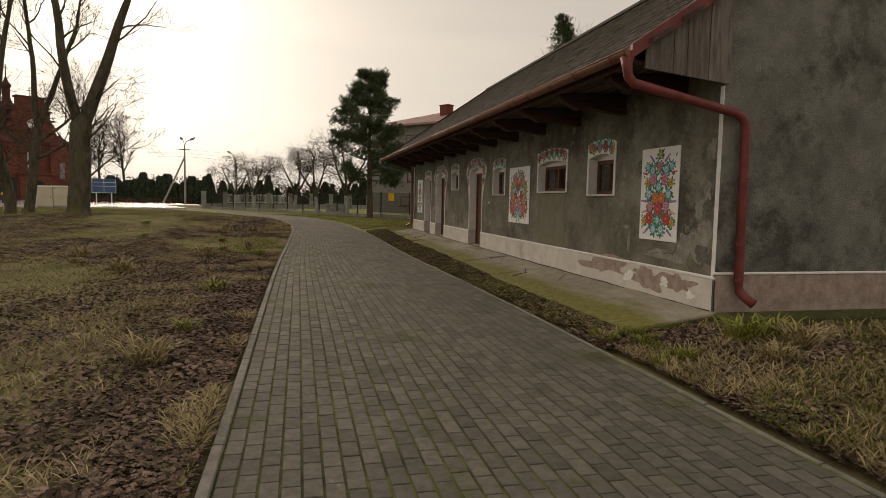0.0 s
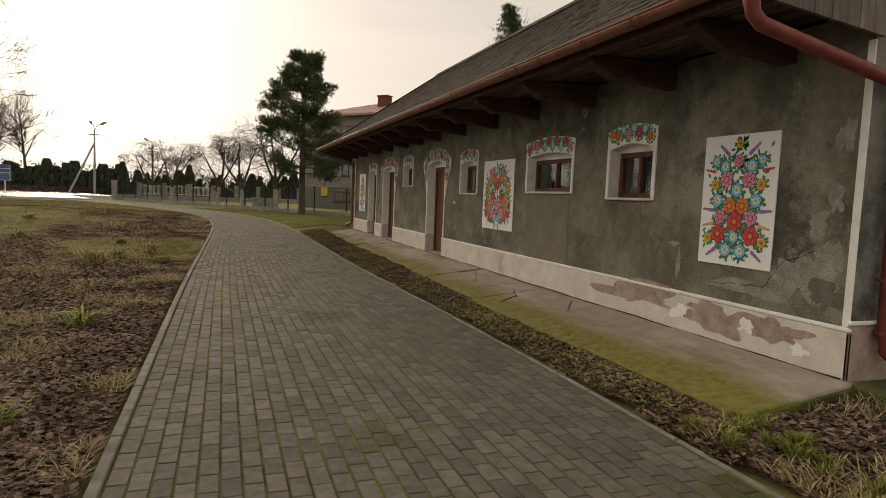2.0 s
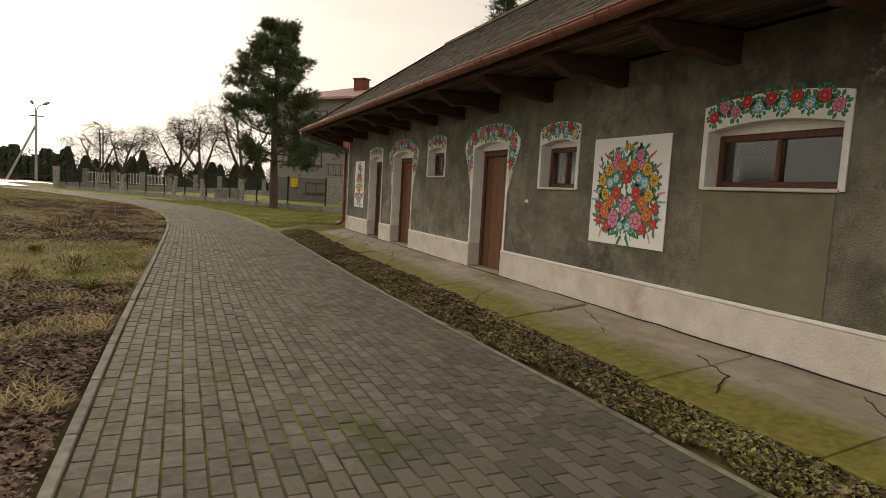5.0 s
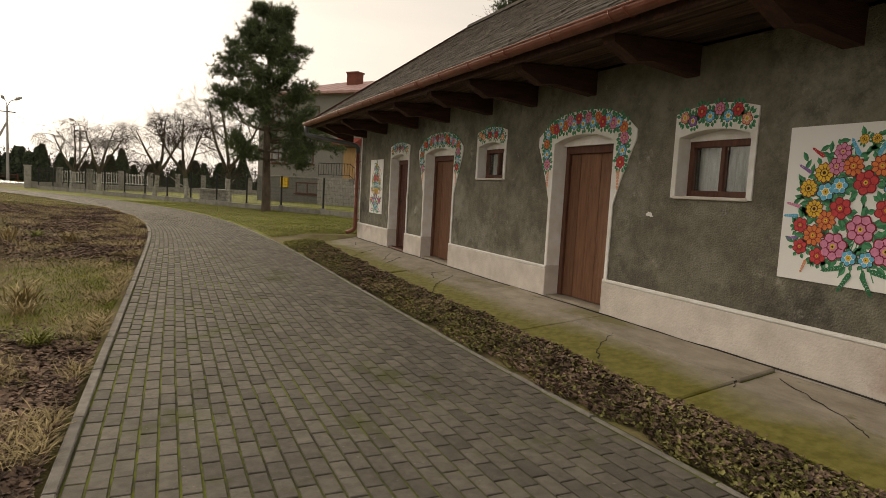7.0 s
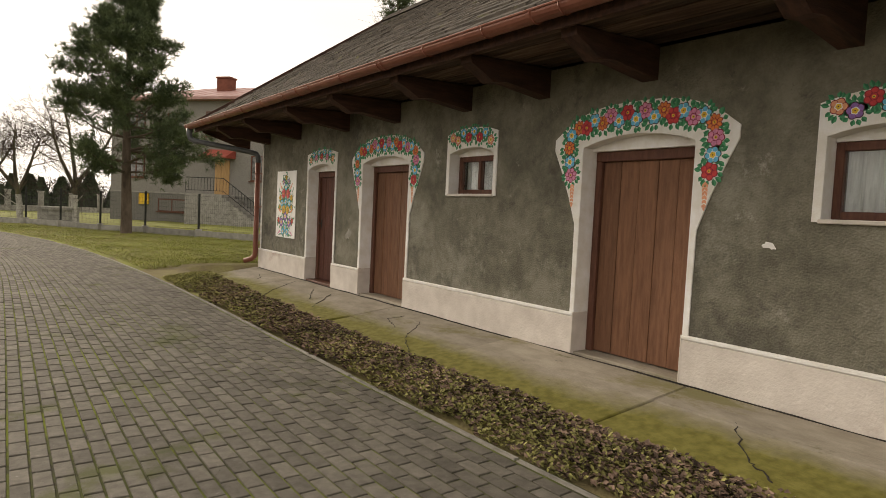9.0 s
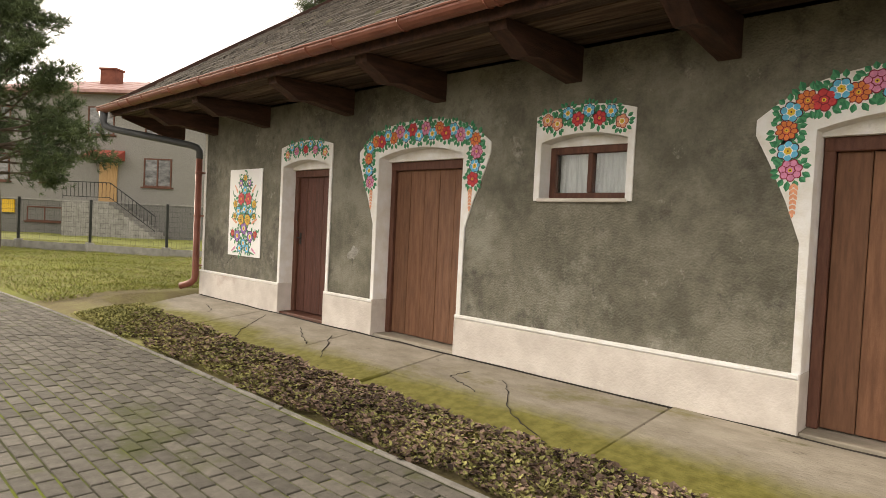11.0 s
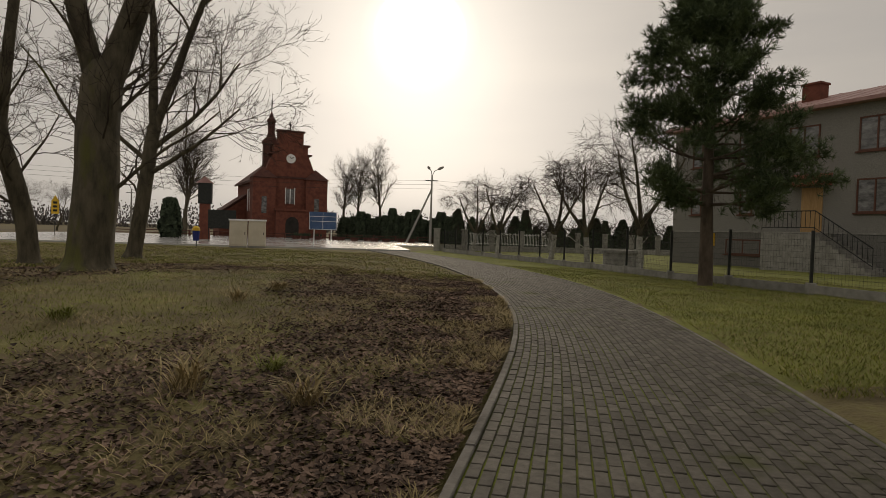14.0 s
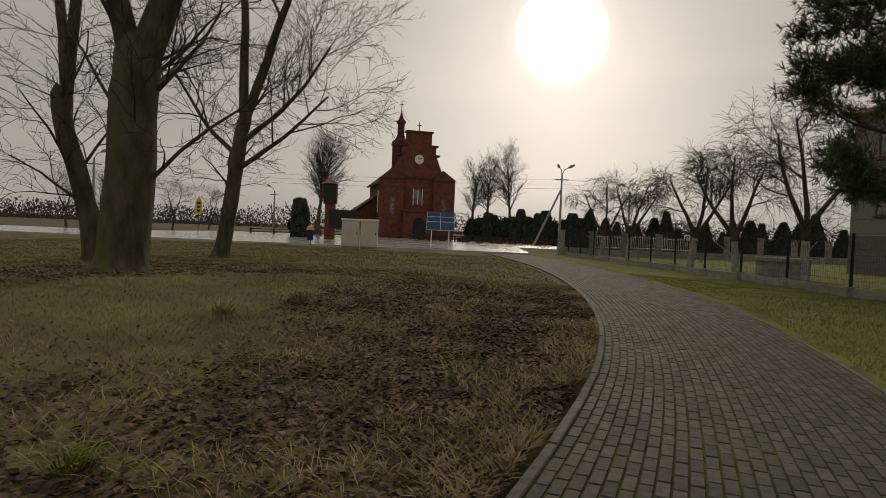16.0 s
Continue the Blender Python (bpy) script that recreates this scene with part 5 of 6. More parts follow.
    for k in range(2):
        for z0, z1 in ((0.15, 0.6), (0.72, 1.2), (1.32, 1.85)):
            q = Shape()
            hbox(q, u0 + 0.10 + 0.43 * k, u0 + 0.47 + 0.43 * k, -0.075, -0.061, zf + z0, zf + z1)
            part("door_panel", q, PINE_DOOR, dr)
    s = Shape()
    s.add([hp(u0 - 0.4, -1.0, zf + 2.25), hp(u1 + 0.5, -1.0, zf + 2.25), hp(u1 + 0.5, -0.02, zf + 2.75), hp(u0 - 0.4, -0.02, zf + 2.75), hp(u0 - 0.4, -1.0, zf + 2.19), hp(u1 + 0.5, -1.0, zf + 2.19), hp(u1 + 0.5, -0.02, zf + 2.2), hp(u0 - 0.4, -0.02, zf + 2.2)], [(0, 1, 2, 3), (4, 7, 6, 5), (0, 4, 5, 1), (1, 5, 6, 2), (3, 2, 6, 7), (0, 3, 7, 4)])
    part("awning", s, AWNING, house, "red sheet awning")
    s = Shape()
    hbox(s, u0 - 0.5, u1 + 1.1, -1.35, -0.07, HZ - 0.3, zf - 0.02)
    part("landing", s, CONCRETE, house, "concrete entrance landing")
    for k in range(9):
        st = Shape()
        hbox(st, u0 - 0.5 - 0.28 * (k + 1), u0 - 0.5 - 0.28 * k, -1.35, -0.07, HZ - 0.3, zf - 0.02 - 0.18 * (k + 1))
        part("step", st, CONCRETE, house)
    rl = Shape()
    top = [hp(u1 + 1.1, -1.3, zf + 0.95), hp(u0 - 0.5, -1.3, zf + 0.95), hp(u0 - 0.5 - 2.5, -1.3, zf - 0.65)]
    bot = [(x, y, z - 0.75) for x, y, z in top]
    rl.tube(top, 0.025, 5); rl.tube(bot, 0.018, 5)
    for i in range(2):
        for k in range(13):
            p, q = Vector(top[i]).lerp(Vector(top[i + 1]), k / 12), Vector(bot[i]).lerp(Vector(bot[i + 1]), k / 12)
            rl.tube([p, q - Vector((0, 0, 0.12 if k % 6 == 0 else 0))], 0.012, 4)
    part("railing", rl, METAL_DK, house, "dark wrought railing")
    s = Shape()
    hbox(s, 9.9 + 1.3, 9.9 + 2.0, -0.14, -0.035, 1.25, 1.95)
    part("meter_box", s, YELLOW, house, "small yellow gas meter box")


HOUSE_GLASS = surf("dark_reflecting_pane", [(0.05, 0.05, 0.05), (0.20, 0.20, 0.20)], 1.8, 0.08, 0.0, stretch=(1, 1, 2.2), spec=0.6)
build_house()


# ---- yard fences ----
FENCE = [(7.6, 24.0), (3.7, 29.4), (0.8, 33.1), (-1.4, 36.9), (-3.95, 42.0), (-6.65, 47.2), (-9.4, 52.0), (-13.2, 59.0)]


def along(line, step):
    out, d = [], 0.0
    P = [Vector((*p, 0)) for p in line]
    for p, q in zip(P[:-1], P[1:]):
        L = (q - p).length
        while d < L:
            out.append(p.lerp(q, d / L))
            d += step
        d -= L
    return out


def build_mesh_fence():
    f = thing("mesh_fence", on_land(0.8, 33.1), "dark wire mesh fence on a low concrete base", "fence")
    posts = along(FENCE, 2.42)
    for p in posts:
        z = float(land(p.x, p.y))
        s = Shape()
        s.box((p.x - 0.035, p.y - 0.035, z - 0.1), (p.x + 0.035, p.y + 0.035, z + 1.55), b=0.006)
        part("post", s, METAL_DK, f)
        s = Shape()
        s.box((p.x - 0.10, p.y - 0.10, z - 0.1), (p.x + 0.10, p.y + 0.10, z + 0.27), b=0.01)
        part("post_foot", s, CONCRETE, f)
    for p, q in zip(posts[:-1], posts[1:]):
        zp, zq = float(land(p.x, p.y)), float(land(q.x, q.y))
        d = (q - p).normalized()
        n = Vector((-d.y, d.x, 0)) * 0.03
        s = Shape()
        a, b = p + d * 0.101, q - d * 0.101
        vs = [(*(c + m)[:2], z + h) for h in (-0.1, 0.22) for c, z in ((a, zp), (b, zq)) for m in (n, -n)]
        s.add(vs, [(0, 1, 3, 2), (4, 6, 7, 5), (0, 2, 6, 4), (1, 5, 7, 3), (0, 4, 5, 1), (2, 3, 7, 6)])
        part("base_plank", s, CONCRETE, f)
        w = Shape()
        for k in range(9):
            h = 0.27 + 0.15 * k
            w.tube([(p.x, p.y, zp + h), (q.x, q.y, zq + h)], 0.003, 3, caps=False)
        for k in range(1, 30):
            c, z = p.lerp(q, k / 30), zp + (zq - zp) * k / 30
            w.tube([(c.x, c.y, z + 0.25), (c.x, c.y, z + 1.48)], 0.0022, 3, caps=False)
        part("wire_panel", w, METAL_DK, f)


def build_street_fence():
    line = [(-13.2, 59.4), (-10.4, 62.5), (-2.0, 67.5), (14.0, 76.0)]
    f = thing("street_fence", on_land(-13.2, 59.4), "grey pillared street fence with white metal bars", "fence")
    ps = along(line, 2.55)
    for p in ps:
        z = float(land(p.x, p.y))
        s = Shape()
        s.box((p.x - 0.2, p.y - 0.2, z - 0.1), (p.x + 0.2, p.y + 0.2, z + 1.55), b=0.01)
        s.box((p.x - 0.25, p.y - 0.25, z + 1.551), (p.x + 0.25, p.y + 0.25, z + 1.64), b=0.02)
        part("pillar", s, CONCRETE, f, "grey block pillar")
    for k, (p, q) in enumerate(zip(ps[:-1], ps[1:])):
        z = float(land(p.x, p.y))
        d = (q - p).normalized()
        a, b = p + d * 0.21, q - d * 0.21
        n = Vector((-d.y, d.x, 0)) * 0.1
        s = Shape()
        vs = [(*(c + m)[:2], z + h) for h in (-0.1, 0.45) for c in (a, b) for m in (n, -n)]
        s.add(vs, [(0, 1, 3, 2), (4, 6, 7, 5), (0, 2, 6, 4), (1, 5, 7, 3), (0, 4, 5, 1), (2, 3, 7, 6)])
        part("base_wall", s, CONCRETE, f)
        w = Shape()
        hi = 1.45 if k < 4 else 1.2
        for h in (0.6, hi - 0.12):
            w.tube([(a.x, a.y, z + h), (b.x, b.y, z + h)], 0.02, 4)
        for i in range(16):
            c = a.lerp(b, (i + 0.5) / 16)
            w.tube([(c.x, c.y, z + 0.5), (c.x, c.y, z + hi)], 0.016, 4)
        part("bar_panel", w, WHITE_PAINT if k in (1, 2, 3) else METAL_DK, f)


build_mesh_fence()
build_street_fence()
w = thing("well_ring", on_land(-1.6, 42.9), "low round concrete well ring in the yard", "well")
s = Shape()
z = w.location.z
for r, z0, z1 in ((0.85, -0.1, 0.62), (0.92, 0.62, 0.74)):
    s.tube([(-1.6, 42.9, z + z0), (-1.6, 42.9, z + z1)], r, 28)
part("ring", s, CONCRETE, w)


# ---- road and churchyard ----
def strip(name, a, b, wa, wb, z, mat, label, cat):
    """A flat paved band with thickness from a to b."""
    a, b = Vector((*a, 0)), Vector((*b, 0))
    d = (b - a).normalized()
    n = Vector((-d.y, d.x, 0))
    s = Shape()
    ring = [a, b, b + n * wb, a + n * wa]
    s.prism([(p.x, p.y) for p in ring], "z", z - 0.35, z)
    return solid(name, s, mat, label, cat, "structure")


# both bands carry the sky's reflection as a pale base colour
strip("road", (-150.0, 6.0), (-14.0, 54.7), 17.0, 17.0, 0.305, ROAD, "wet grey asphalt road past the church, sky sheen put into its colour", "road")
strip("pavement", (-52.0, 56.0), (-14.5, 69.4), 25.0, 25.0, 0.299, ROAD, "wet paved churchyard, sky sheen put into its colour", "pavement")


# ---- church ----
CH = Vector((-38.5, 89.0, 0.2))
CA = radians(38.0)                       # the front is turned to the lawn
CR, CF = Vector((math.cos(CA), math.sin(CA), 0)), Vector((math.sin(CA), -math.cos(CA), 0))
church = thing("church", CH, "red brick church with stepped gable and clock", "church")


def cp(u, v, z):
    """u to the right along the front, v forward of it."""
    p = CH + CR * u * 0.87 + CF * v
    return (p.x, p.y, CH.z + z * 0.95)


def cbox(s, u0, u1, v0, v1, z0, z1, m=0):
    vs = [cp(u, v, z) for z in (z0, z1) for v in (v0, v1) for u in (u0, u1)]
    return s.add(vs, [(0, 2, 3, 1), (4, 5, 7, 6), (0, 1, 5, 4), (2, 6, 7, 3), (0, 4, 6, 2), (1, 3, 7, 5)], m)


def cprism(s, out, v0, v1, m=0):
    n = len(out)
    s.add([cp(u, v0, z) for u, z in out] + [cp(u, v1, z) for u, z in out], [tuple(range(n))[::-1], tuple(range(n, 2 * n))] + [(i, (i + 1) % n, n + (i + 1) % n, n + i) for i in range(n)], m)
    return s


def build_church():
    s = Shape()
    cprism(s, [(-4.7, -0.5), (4.7, -0.5), (4.7, 7.6), (0, 11.2), (-4.7, 7.6)], -15, -1.2)
    part("nave", s, BRICK_RED, church)
    s = Shape()
    for sg in (-1, 1):
        cprism(s, [(sg * 5.2, 7.4), (0, 11.35), (0, 11.6), (sg * 5.2, 7.7)][:: sg], -15.3, -1.0)
    part("nave_roof", s, BRICK_DK, church, "dark red nave roof")
    s = Shape()
    cprism(s, [(-8.6, -0.5), (-4.7, -0.5), (-4.7, 5.6), (-8.6, 3.0)], -14, -7.5)
    part("aisle", s, BRICK_RED, church)
    s = Shape()
    cprism(s, [(-8.9, 2.95), (-4.7, 5.75), (-4.7, 6.0), (-8.9, 3.2)], -14.2, -7.3)
    part("aisle_roof", s, BRICK_DK, church)
    s = Shape()
    cprism(s, [(-4.9, -0.5), (4.9, -0.5), (4.9, 8.2), (3.5, 9.0), (2.9, 10.4), (2.5, 11.2), (2.5, 12.4), (1.8, 12.4), (1.8, 14.2), (-1.8, 14.2), (-1.8, 12.4), (-2.5, 12.4), (-2.5, 11.2), (-2.9, 10.4), (-3.5, 9.0), (-4.9, 8.2)], -1.2, 0.0)
    part("stepped_gable", s, BRICK_RED, church, "stepped red brick front gable")
    s = Shape()
    for u0, u1, z in ((-5.1, 5.1, 8.0), (-2.8, -1.8, 12.35), (1.8, 2.8, 12.35), (-2.0, 2.0, 14.15), (-3.1, -2.4, 11.1), (2.4, 3.1, 11.1)):
        cbox(s, u0, u1, -1.35, 0.15, z, z + 0.22)
    part("cornice", s, BRICK_DK, church)
    for sg in (-1, 1):
        s = Shape()
        a, b = (-5.4, -2.2) if sg < 0 else (2.2, 5.4)
        cbox(s, a, b, -1.5, 0.55, -0.5, 7.9)
        part("corner_pier", s, BRICK_RED, church)
        s = Shape()
        m = (a + b) / 2
        s.add([cp(a - 0.2, 0.75, 7.9), cp(b + 0.2, 0.75, 7.9), cp(b + 0.2, -1.7, 7.9), cp(a - 0.2, -1.7, 7.9), cp(m, -0.4, 9.4)], [(3, 2, 1, 0), (0, 1, 4), (1, 2, 4), (2, 3, 4), (3, 0, 4)])
        part("pier_roof", s, BRICK_DK, church)
        s = Shape()
        cbox(s, m - 0.35, m + 0.35, 0.50, 0.58, 3.2, 5.4)
        part("window", s, HOUSE_GLASS, church)
    s = Shape()
    cbox(s, -2.3, 2.3, 0.0, 1.5, -0.5, 3.6)
    cbox(s, -2.5, 2.5, 0.0, 1.7, 3.6, 3.85)
    po = part("porch", s, BRICK_RED, church)
    s = Shape()
    cprism(s, [(-0.95, -0.3), (0.95, -0.3), (0.95, 1.9)] + [(0.95 * math.cos(t), 1.9 + 0.95 * math.sin(t)) for t in np.linspace(0.2, math.pi - 0.2, 8)] + [(-0.95, 1.9)], 1.50, 1.54)
    part("portal", s, DARK, po, "dark arched portal")
    s = Shape()
    cbox(s, -0.62, 0.62, 0.0, 0.06, 4.6, 6.6)
    wi = part("window", s, HOUSE_GLASS, church)
    s = Shape()
    cbox(s, -0.72, -0.62, 0.0, 0.1, 4.5, 6.7); cbox(s, 0.62, 0.72, 0.0, 0.1, 4.5, 6.7); cbox(s, -0.06, 0.06, 0.061, 0.09, 4.6, 6.6)
    part("window_frame", s, WHITE_PAINT, wi)
    s = Shape()
    c0, c1 = Vector(cp(0, 0.02, 10.6)), Vector(cp(0, 0.16, 10.6))
    s.tube([c0, c1], 0.58, 24)
    ck = part("clock", s, WHITE_PAINT, church, "round white clock face")
    for ang, ln in ((0.5, 0.45), (2.2, 0.32)):
        h = Shape()
        h.tube([cp(0, 0.19, 10.6), cp(ln * math.cos(ang), 0.19, 10.6 + ln * math.sin(ang))], 0.05, 4)
        part("clock_hand", h, METAL_DK, ck)
    # slim ridge turret with an onion lantern, and crosses
    u, v0 = -2.3, -2.6
    s = Shape()
    s.tube([cp(u, v0, 7.5), cp(u, v0, 12.6)], 1.05, 8)
    s.tube([cp(u, v0, 12.6), cp(u, v0, 13.1), cp(u, v0, 13.6), cp(u, v0, 14.3)], [1.2, 1.1, 0.6, 0.4], 8)
    s.tube([cp(u, v0, 14.3), cp(u, v0, 15.6)], 0.45, 8)
    s.tube([cp(u, v0, 15.6), cp(u, v0, 15.9), cp(u, v0, 16.3), cp(u, v0, 17.0)], [0.62, 0.6, 0.3, 0.08], 8)
    part("turret", s, BRICK_DK, church, "slim red turret with a lantern")
    for uu, v, z, h in ((u, v0, 17.0, 1.7), (0, -0.6, 14.3, 1.3)):
        s = Shape()
        s.tube([cp(uu, v, z), cp(uu, v, z + h)], 0.06, 5)
        s.tube([cp(uu - 0.35, v, z + h * 0.7), cp(uu + 0.35, v, z + h * 0.7)], 0.05, 5)
        part("cross", s, METAL_DK, church)
    for k in range(3):
        s = Shape()
        v = -2.9 - 1.7 * k
        vs = [cp(-4.72, v + d, z) for z in (3.6, 6.6) for d in (-0.3, 0.3)] + [cp(-4.78, v + d, z) for z in (3.6, 6.6) for d in (-0.3, 0.3)]
        s.add(vs, [(0, 1, 3, 2), (4, 6, 7, 5), (0, 4, 5, 1), (2, 3, 7, 6), (0, 2, 6, 4), (1, 5, 7, 3)])
        part("window", s, WHITE_PAINT, church, "tall narrow side window")


build_church()


# ---- things along the road ----
def facing(x, y, turn):
    return pose(*on_land(x, y), 0, 0, turn)


def cabinet():
    c = thing("utility_cabinet", (0, 0, 0), "cream plastic utility cabinet on a grey foot", "cabinet", "utility cabinets on the lawn")
    s = Shape()
    s.box((-0.48, -0.2, 0.0), (0.48, 0.2, 0.12), b=0.01)
    part("foot", s, CONCRETE, c)
    s = Shape()
    s.box((-0.5, -0.22, 0.121), (0.5, 0.22, 1.62), b=0.02)
    part("body", s, CREAM, c)
    s = Shape()
    s.box((-0.46, -0.235, 0.2), (0.46, -0.221, 1.55), b=0.006)
    d = part("door", s, CREAM, c)
    h = Shape()
    h.box((0.36, -0.25, 0.8), (0.40, -0.236, 0.95), b=0.003)
    part("handle", h, METAL_DK, d)
    s = Shape()
    s.prism([(-0.27, 1.621), (0.27, 1.621), (0.25, 1.70), (-0.25, 1.72)], "x", -0.54, 0.54)
    part("cap", s, WHITE_PAINT, c)
    return c


c1 = cabinet()
c1.matrix_basis = facing(-23.2, 49.2, 26)
copy_thing(c1, facing(-22.25, 49.7, 26))


def info_board():
    c = thing("information_board", (0, 0, 0), "blue notice board on two white posts", "sign")
    for x in (-0.62, 0.62):
        s = Shape()
        s.tube([(x, 0, -0.2), (x, 0, 2.0)], 0.035, 8)
        part("post", s, WHITE_PAINT, c)
    s = Shape()
    s.box((-1.0, -0.05, 1.25), (1.0, -0.01, 2.55), b=0.01)
    b = part("board", s, BLUE, c)
    for z in (1.26, 1.85, 2.2):
        q = Shape()
        q.box((-0.98, -0.062, z), (0.98, -0.051, z + 0.03))
        part("strip", q, WHITE_PAINT, b)
    for x in (-0.98, -0.02, 0.95):
        q = Shape()
        q.box((x, -0.064, 1.30), (x + 0.03, -0.051, 2.5))
        part("strip", q, WHITE_PAINT, b)
    return c


info_board().matrix_basis = facing(-21.6, 58.4, 24)


def litter_bin():
    c = thing("litter_bin", (0, 0, 0), "dark blue litter bin with yellow hood on a post", "bin")
    s = Shape()
    s.tube([(0, 0.2, -0.1), (0, 0.2, 1.0)], 0.03, 6)
    part("post", s, METAL_DK, c)
    s = Shape()
    s.tube([(0, 0, 0.35), (0, 0, 0.95)], [0.17, 0.21], 12)
    part("bucket", s, paint("navy_bin_plastic", (0.02, 0.03, 0.16)), c)
    s = Shape()
    s.tube([(0, 0, 0.951), (0, 0, 1.12), (0, 0, 1.22)], [0.23, 0.2, 0.08], 12)
    part("hood", s, YELLOW, c, "yellow hood")
    return c


litter_bin().matrix_basis = facing(-25.6, 48.6, 26)


def shrine_pillar():
    c = thing("brick_pillar", (0, 0, 0), "slim red brick pillar with a small gabled top", "pillar")
    s = Shape()
    s.box((-0.42, -0.42, -0.2), (0.42, 0.42, 3.2), b=0.02)
    part("shaft", s, BRICK_RED, c)
    s = Shape()
    s.box((-0.55, -0.5, 3.21), (0.55, 0.5, 5.0), b=0.02)
    part("housing", s, METAL_DK, c)
    s = Shape()
    s.prism([(-0.7, 5.0), (0.7, 5.0), (0.0, 5.55)], "y", -0.6, 0.6)
    part("cap", s, SHEET_RED, c)
    return c


shrine_pillar().matrix_basis = facing(-35.0, 64.5, 26)
c = thing("dark_board", (0, 0, 0), "dark notice panel on two thin posts", "sign")
s = Shape()
s.box((-1.0, -0.04, 1.1), (1.0, 0.04, 2.5), b=0.01)
part("panel", s, METAL_DK, c)
for x in (-0.95, 0.95):
    s = Shape()
    s.tube([(x, 0.06, -0.1), (x, 0.06, 2.4)], 0.03, 6)
    part("post", s, METAL_DK, c)
c.matrix_basis = facing(-29.5, 58.0, 26)

# planters in front of the church
pl = thing("flower_planter", (0, 0, 0), "brown round planter with low dark plants", "planter", "planters by the churchyard")
s = Shape()
s.tube([(0, 0, 0), (0, 0, 0.5)], [0.35, 0.5], 12)
part("pot", s, BRICK_DK, pl)
s = Shape()
for k in range(40):
    a, r = rg.uniform(0, 6.3), rg.uniform(0, 0.5)
    s.add([(r * math.cos(a), r * math.sin(a), 0.5), (r * math.cos(a) + 0.12, r * math.sin(a), 0.5), (r * math.cos(a) * 1.3, r * math.sin(a) * 1.3, rg.uniform(0.65, 0.95))], [(0, 1, 2)])
part("plants", s, CONIFER, pl)
pl.matrix_basis = facing(-33.5, 80.0, 0)
for k in range(1, 11):
    copy_thing(pl, facing(-33.5 + 1.25 * k + rg.uniform(-.3, .3), 80.0 + 0.25 * k + (1.8 if k % 3 == 0 else 0), 40 * k))
# low chain rail round the churchyard
f = thing("low_rail", on_land(-36, 84), "low brown rail round the churchyard", "fence")
prev = None
for p in along([(-52, 74), (-36, 83.5), (-18, 88.5)], 2.6):
    z = float(land(p.x, p.y))
    s = Shape()
    s.box((p.x - 0.09, p.y - 0.09, z), (p.x + 0.09, p.y + 0.09, z + 0.75), b=0.01)
    part("post", s, BRICK_DK, f)
    if prev is not None:
        for h in (0.35, 0.65):
            s = Shape()
            s.tube([(prev.x, prev.y, z + h), (p.x, p.y, z + h)], 0.045, 5)
            part("rail", s, BRICK_DK, f)
    prev = p


def lamp_post(x, y, h, turn, strut, heads, label):
    c = thing("street_lamp", (0, 0, 0), label, "lamp post")
    s = Shape()
    s.tube([(0, 0, -0.3), (0, 0, h)], [0.16, 0.09], 8)
    part("pole", s, CONCRETE, c)
    if strut:
        s = Shape()
        s.tube([(-h * 0.36, 0, -0.2), (-0.05, 0, h * 0.78)], [0.13, 0.10], 8)
        part("strut", s, CONCRETE, c)
    for sg in heads:
        s = Shape()
        s.tube([(0, 0, h - 0.1), (sg * 0.25, 0, h + 0.45), (sg * 0.75, 0, h + 0.72)], 0.035, 6)
        a = part("arm", s, METAL_DK, c)
        s = Shape()
        s.tube([(sg * 0.6, 0, h + 0.62), (sg * 0.85, 0, h + 0.76), (sg * 1.25, 0, h + 0.95)], [0.06, 0.17, 0.10], 8)
        part("lamp_head", s, CONCRETE, a)
    s = Shape()
    s.box((-0.7, -0.05, h - 0.65), (0.7, 0.05, h - 0.55))
    part("crossarm", s, METAL_DK, c)
    c.matrix_basis = facing(x, y, turn)
    return c


lamp_post(-18.6, 82.0, 7.6, 14, True, (1, -0.4), "concrete street lamp with a slanting strut")
lamp_post(-14.5, 104.0, 7.5, 14, False, (-1,), "thin far street lamp")
lamp_post(-62.0, 62.0, 7.2, 40, False, (1,), "concrete street lamp by the road")
lamp_post(-68.6, 98.5, 6.5, 50, False, (-1,), "thin far street lamp beyond the road")
wires = thing("power_lines", (-18.6, 82.0, 7.0), "thin power lines strung between the poles", "cable")
for a, b in (((-18.6, 82.0, 7.2), (-62, 62, 7.0)), ((-62, 62, 7.0), (-55, 41, 8.2)), ((-55, 41, 8.2), (-80, -10, 8.0)), ((-18.6, 82, 7.2), (30, 104, 7.4)), ((-18.6, 82, 7.2), (-14.5, 104, 7.2))):
    for k, dz in enumerate((0.0, -0.45, -0.9)):
        s = Shape()
        A, B = Vector(a), Vector(b)
        s.tube([A.lerp(B, u / 12) + Vector((0, 0, dz - 2.2 * (u / 12) * (1 - u / 12))) for u in range(13)], 0.012, 3, caps=False)
        part("cable", s, METAL_DK, wires)

c = thing("road_sign", (0, 0, 0), "yellow vertical sign on a thin post", "sign")
s = Shape()
s.tube([(0, 0, -0.1), (0, 0, 3.0)], 0.035, 6)
part("post", s, METAL_DK, c)
s = Shape()
s.prism([(-0.3, 1.9), (0.3, 1.9), (0.3, 3.0), (0.0, 3.6), (-0.3, 3.0)], "y", -0.06, -0.035)
b = part("plate", s, YELLOW, c)
for z in (2.1, 2.45, 2.8):
    q = Shape()
    q.box((-0.16, -0.066, z), (0.16, -0.061, z + 0.2))
    part("bar", q, METAL_DK, b)
c.matrix_basis = facing(-48.8, 63.0, 45)

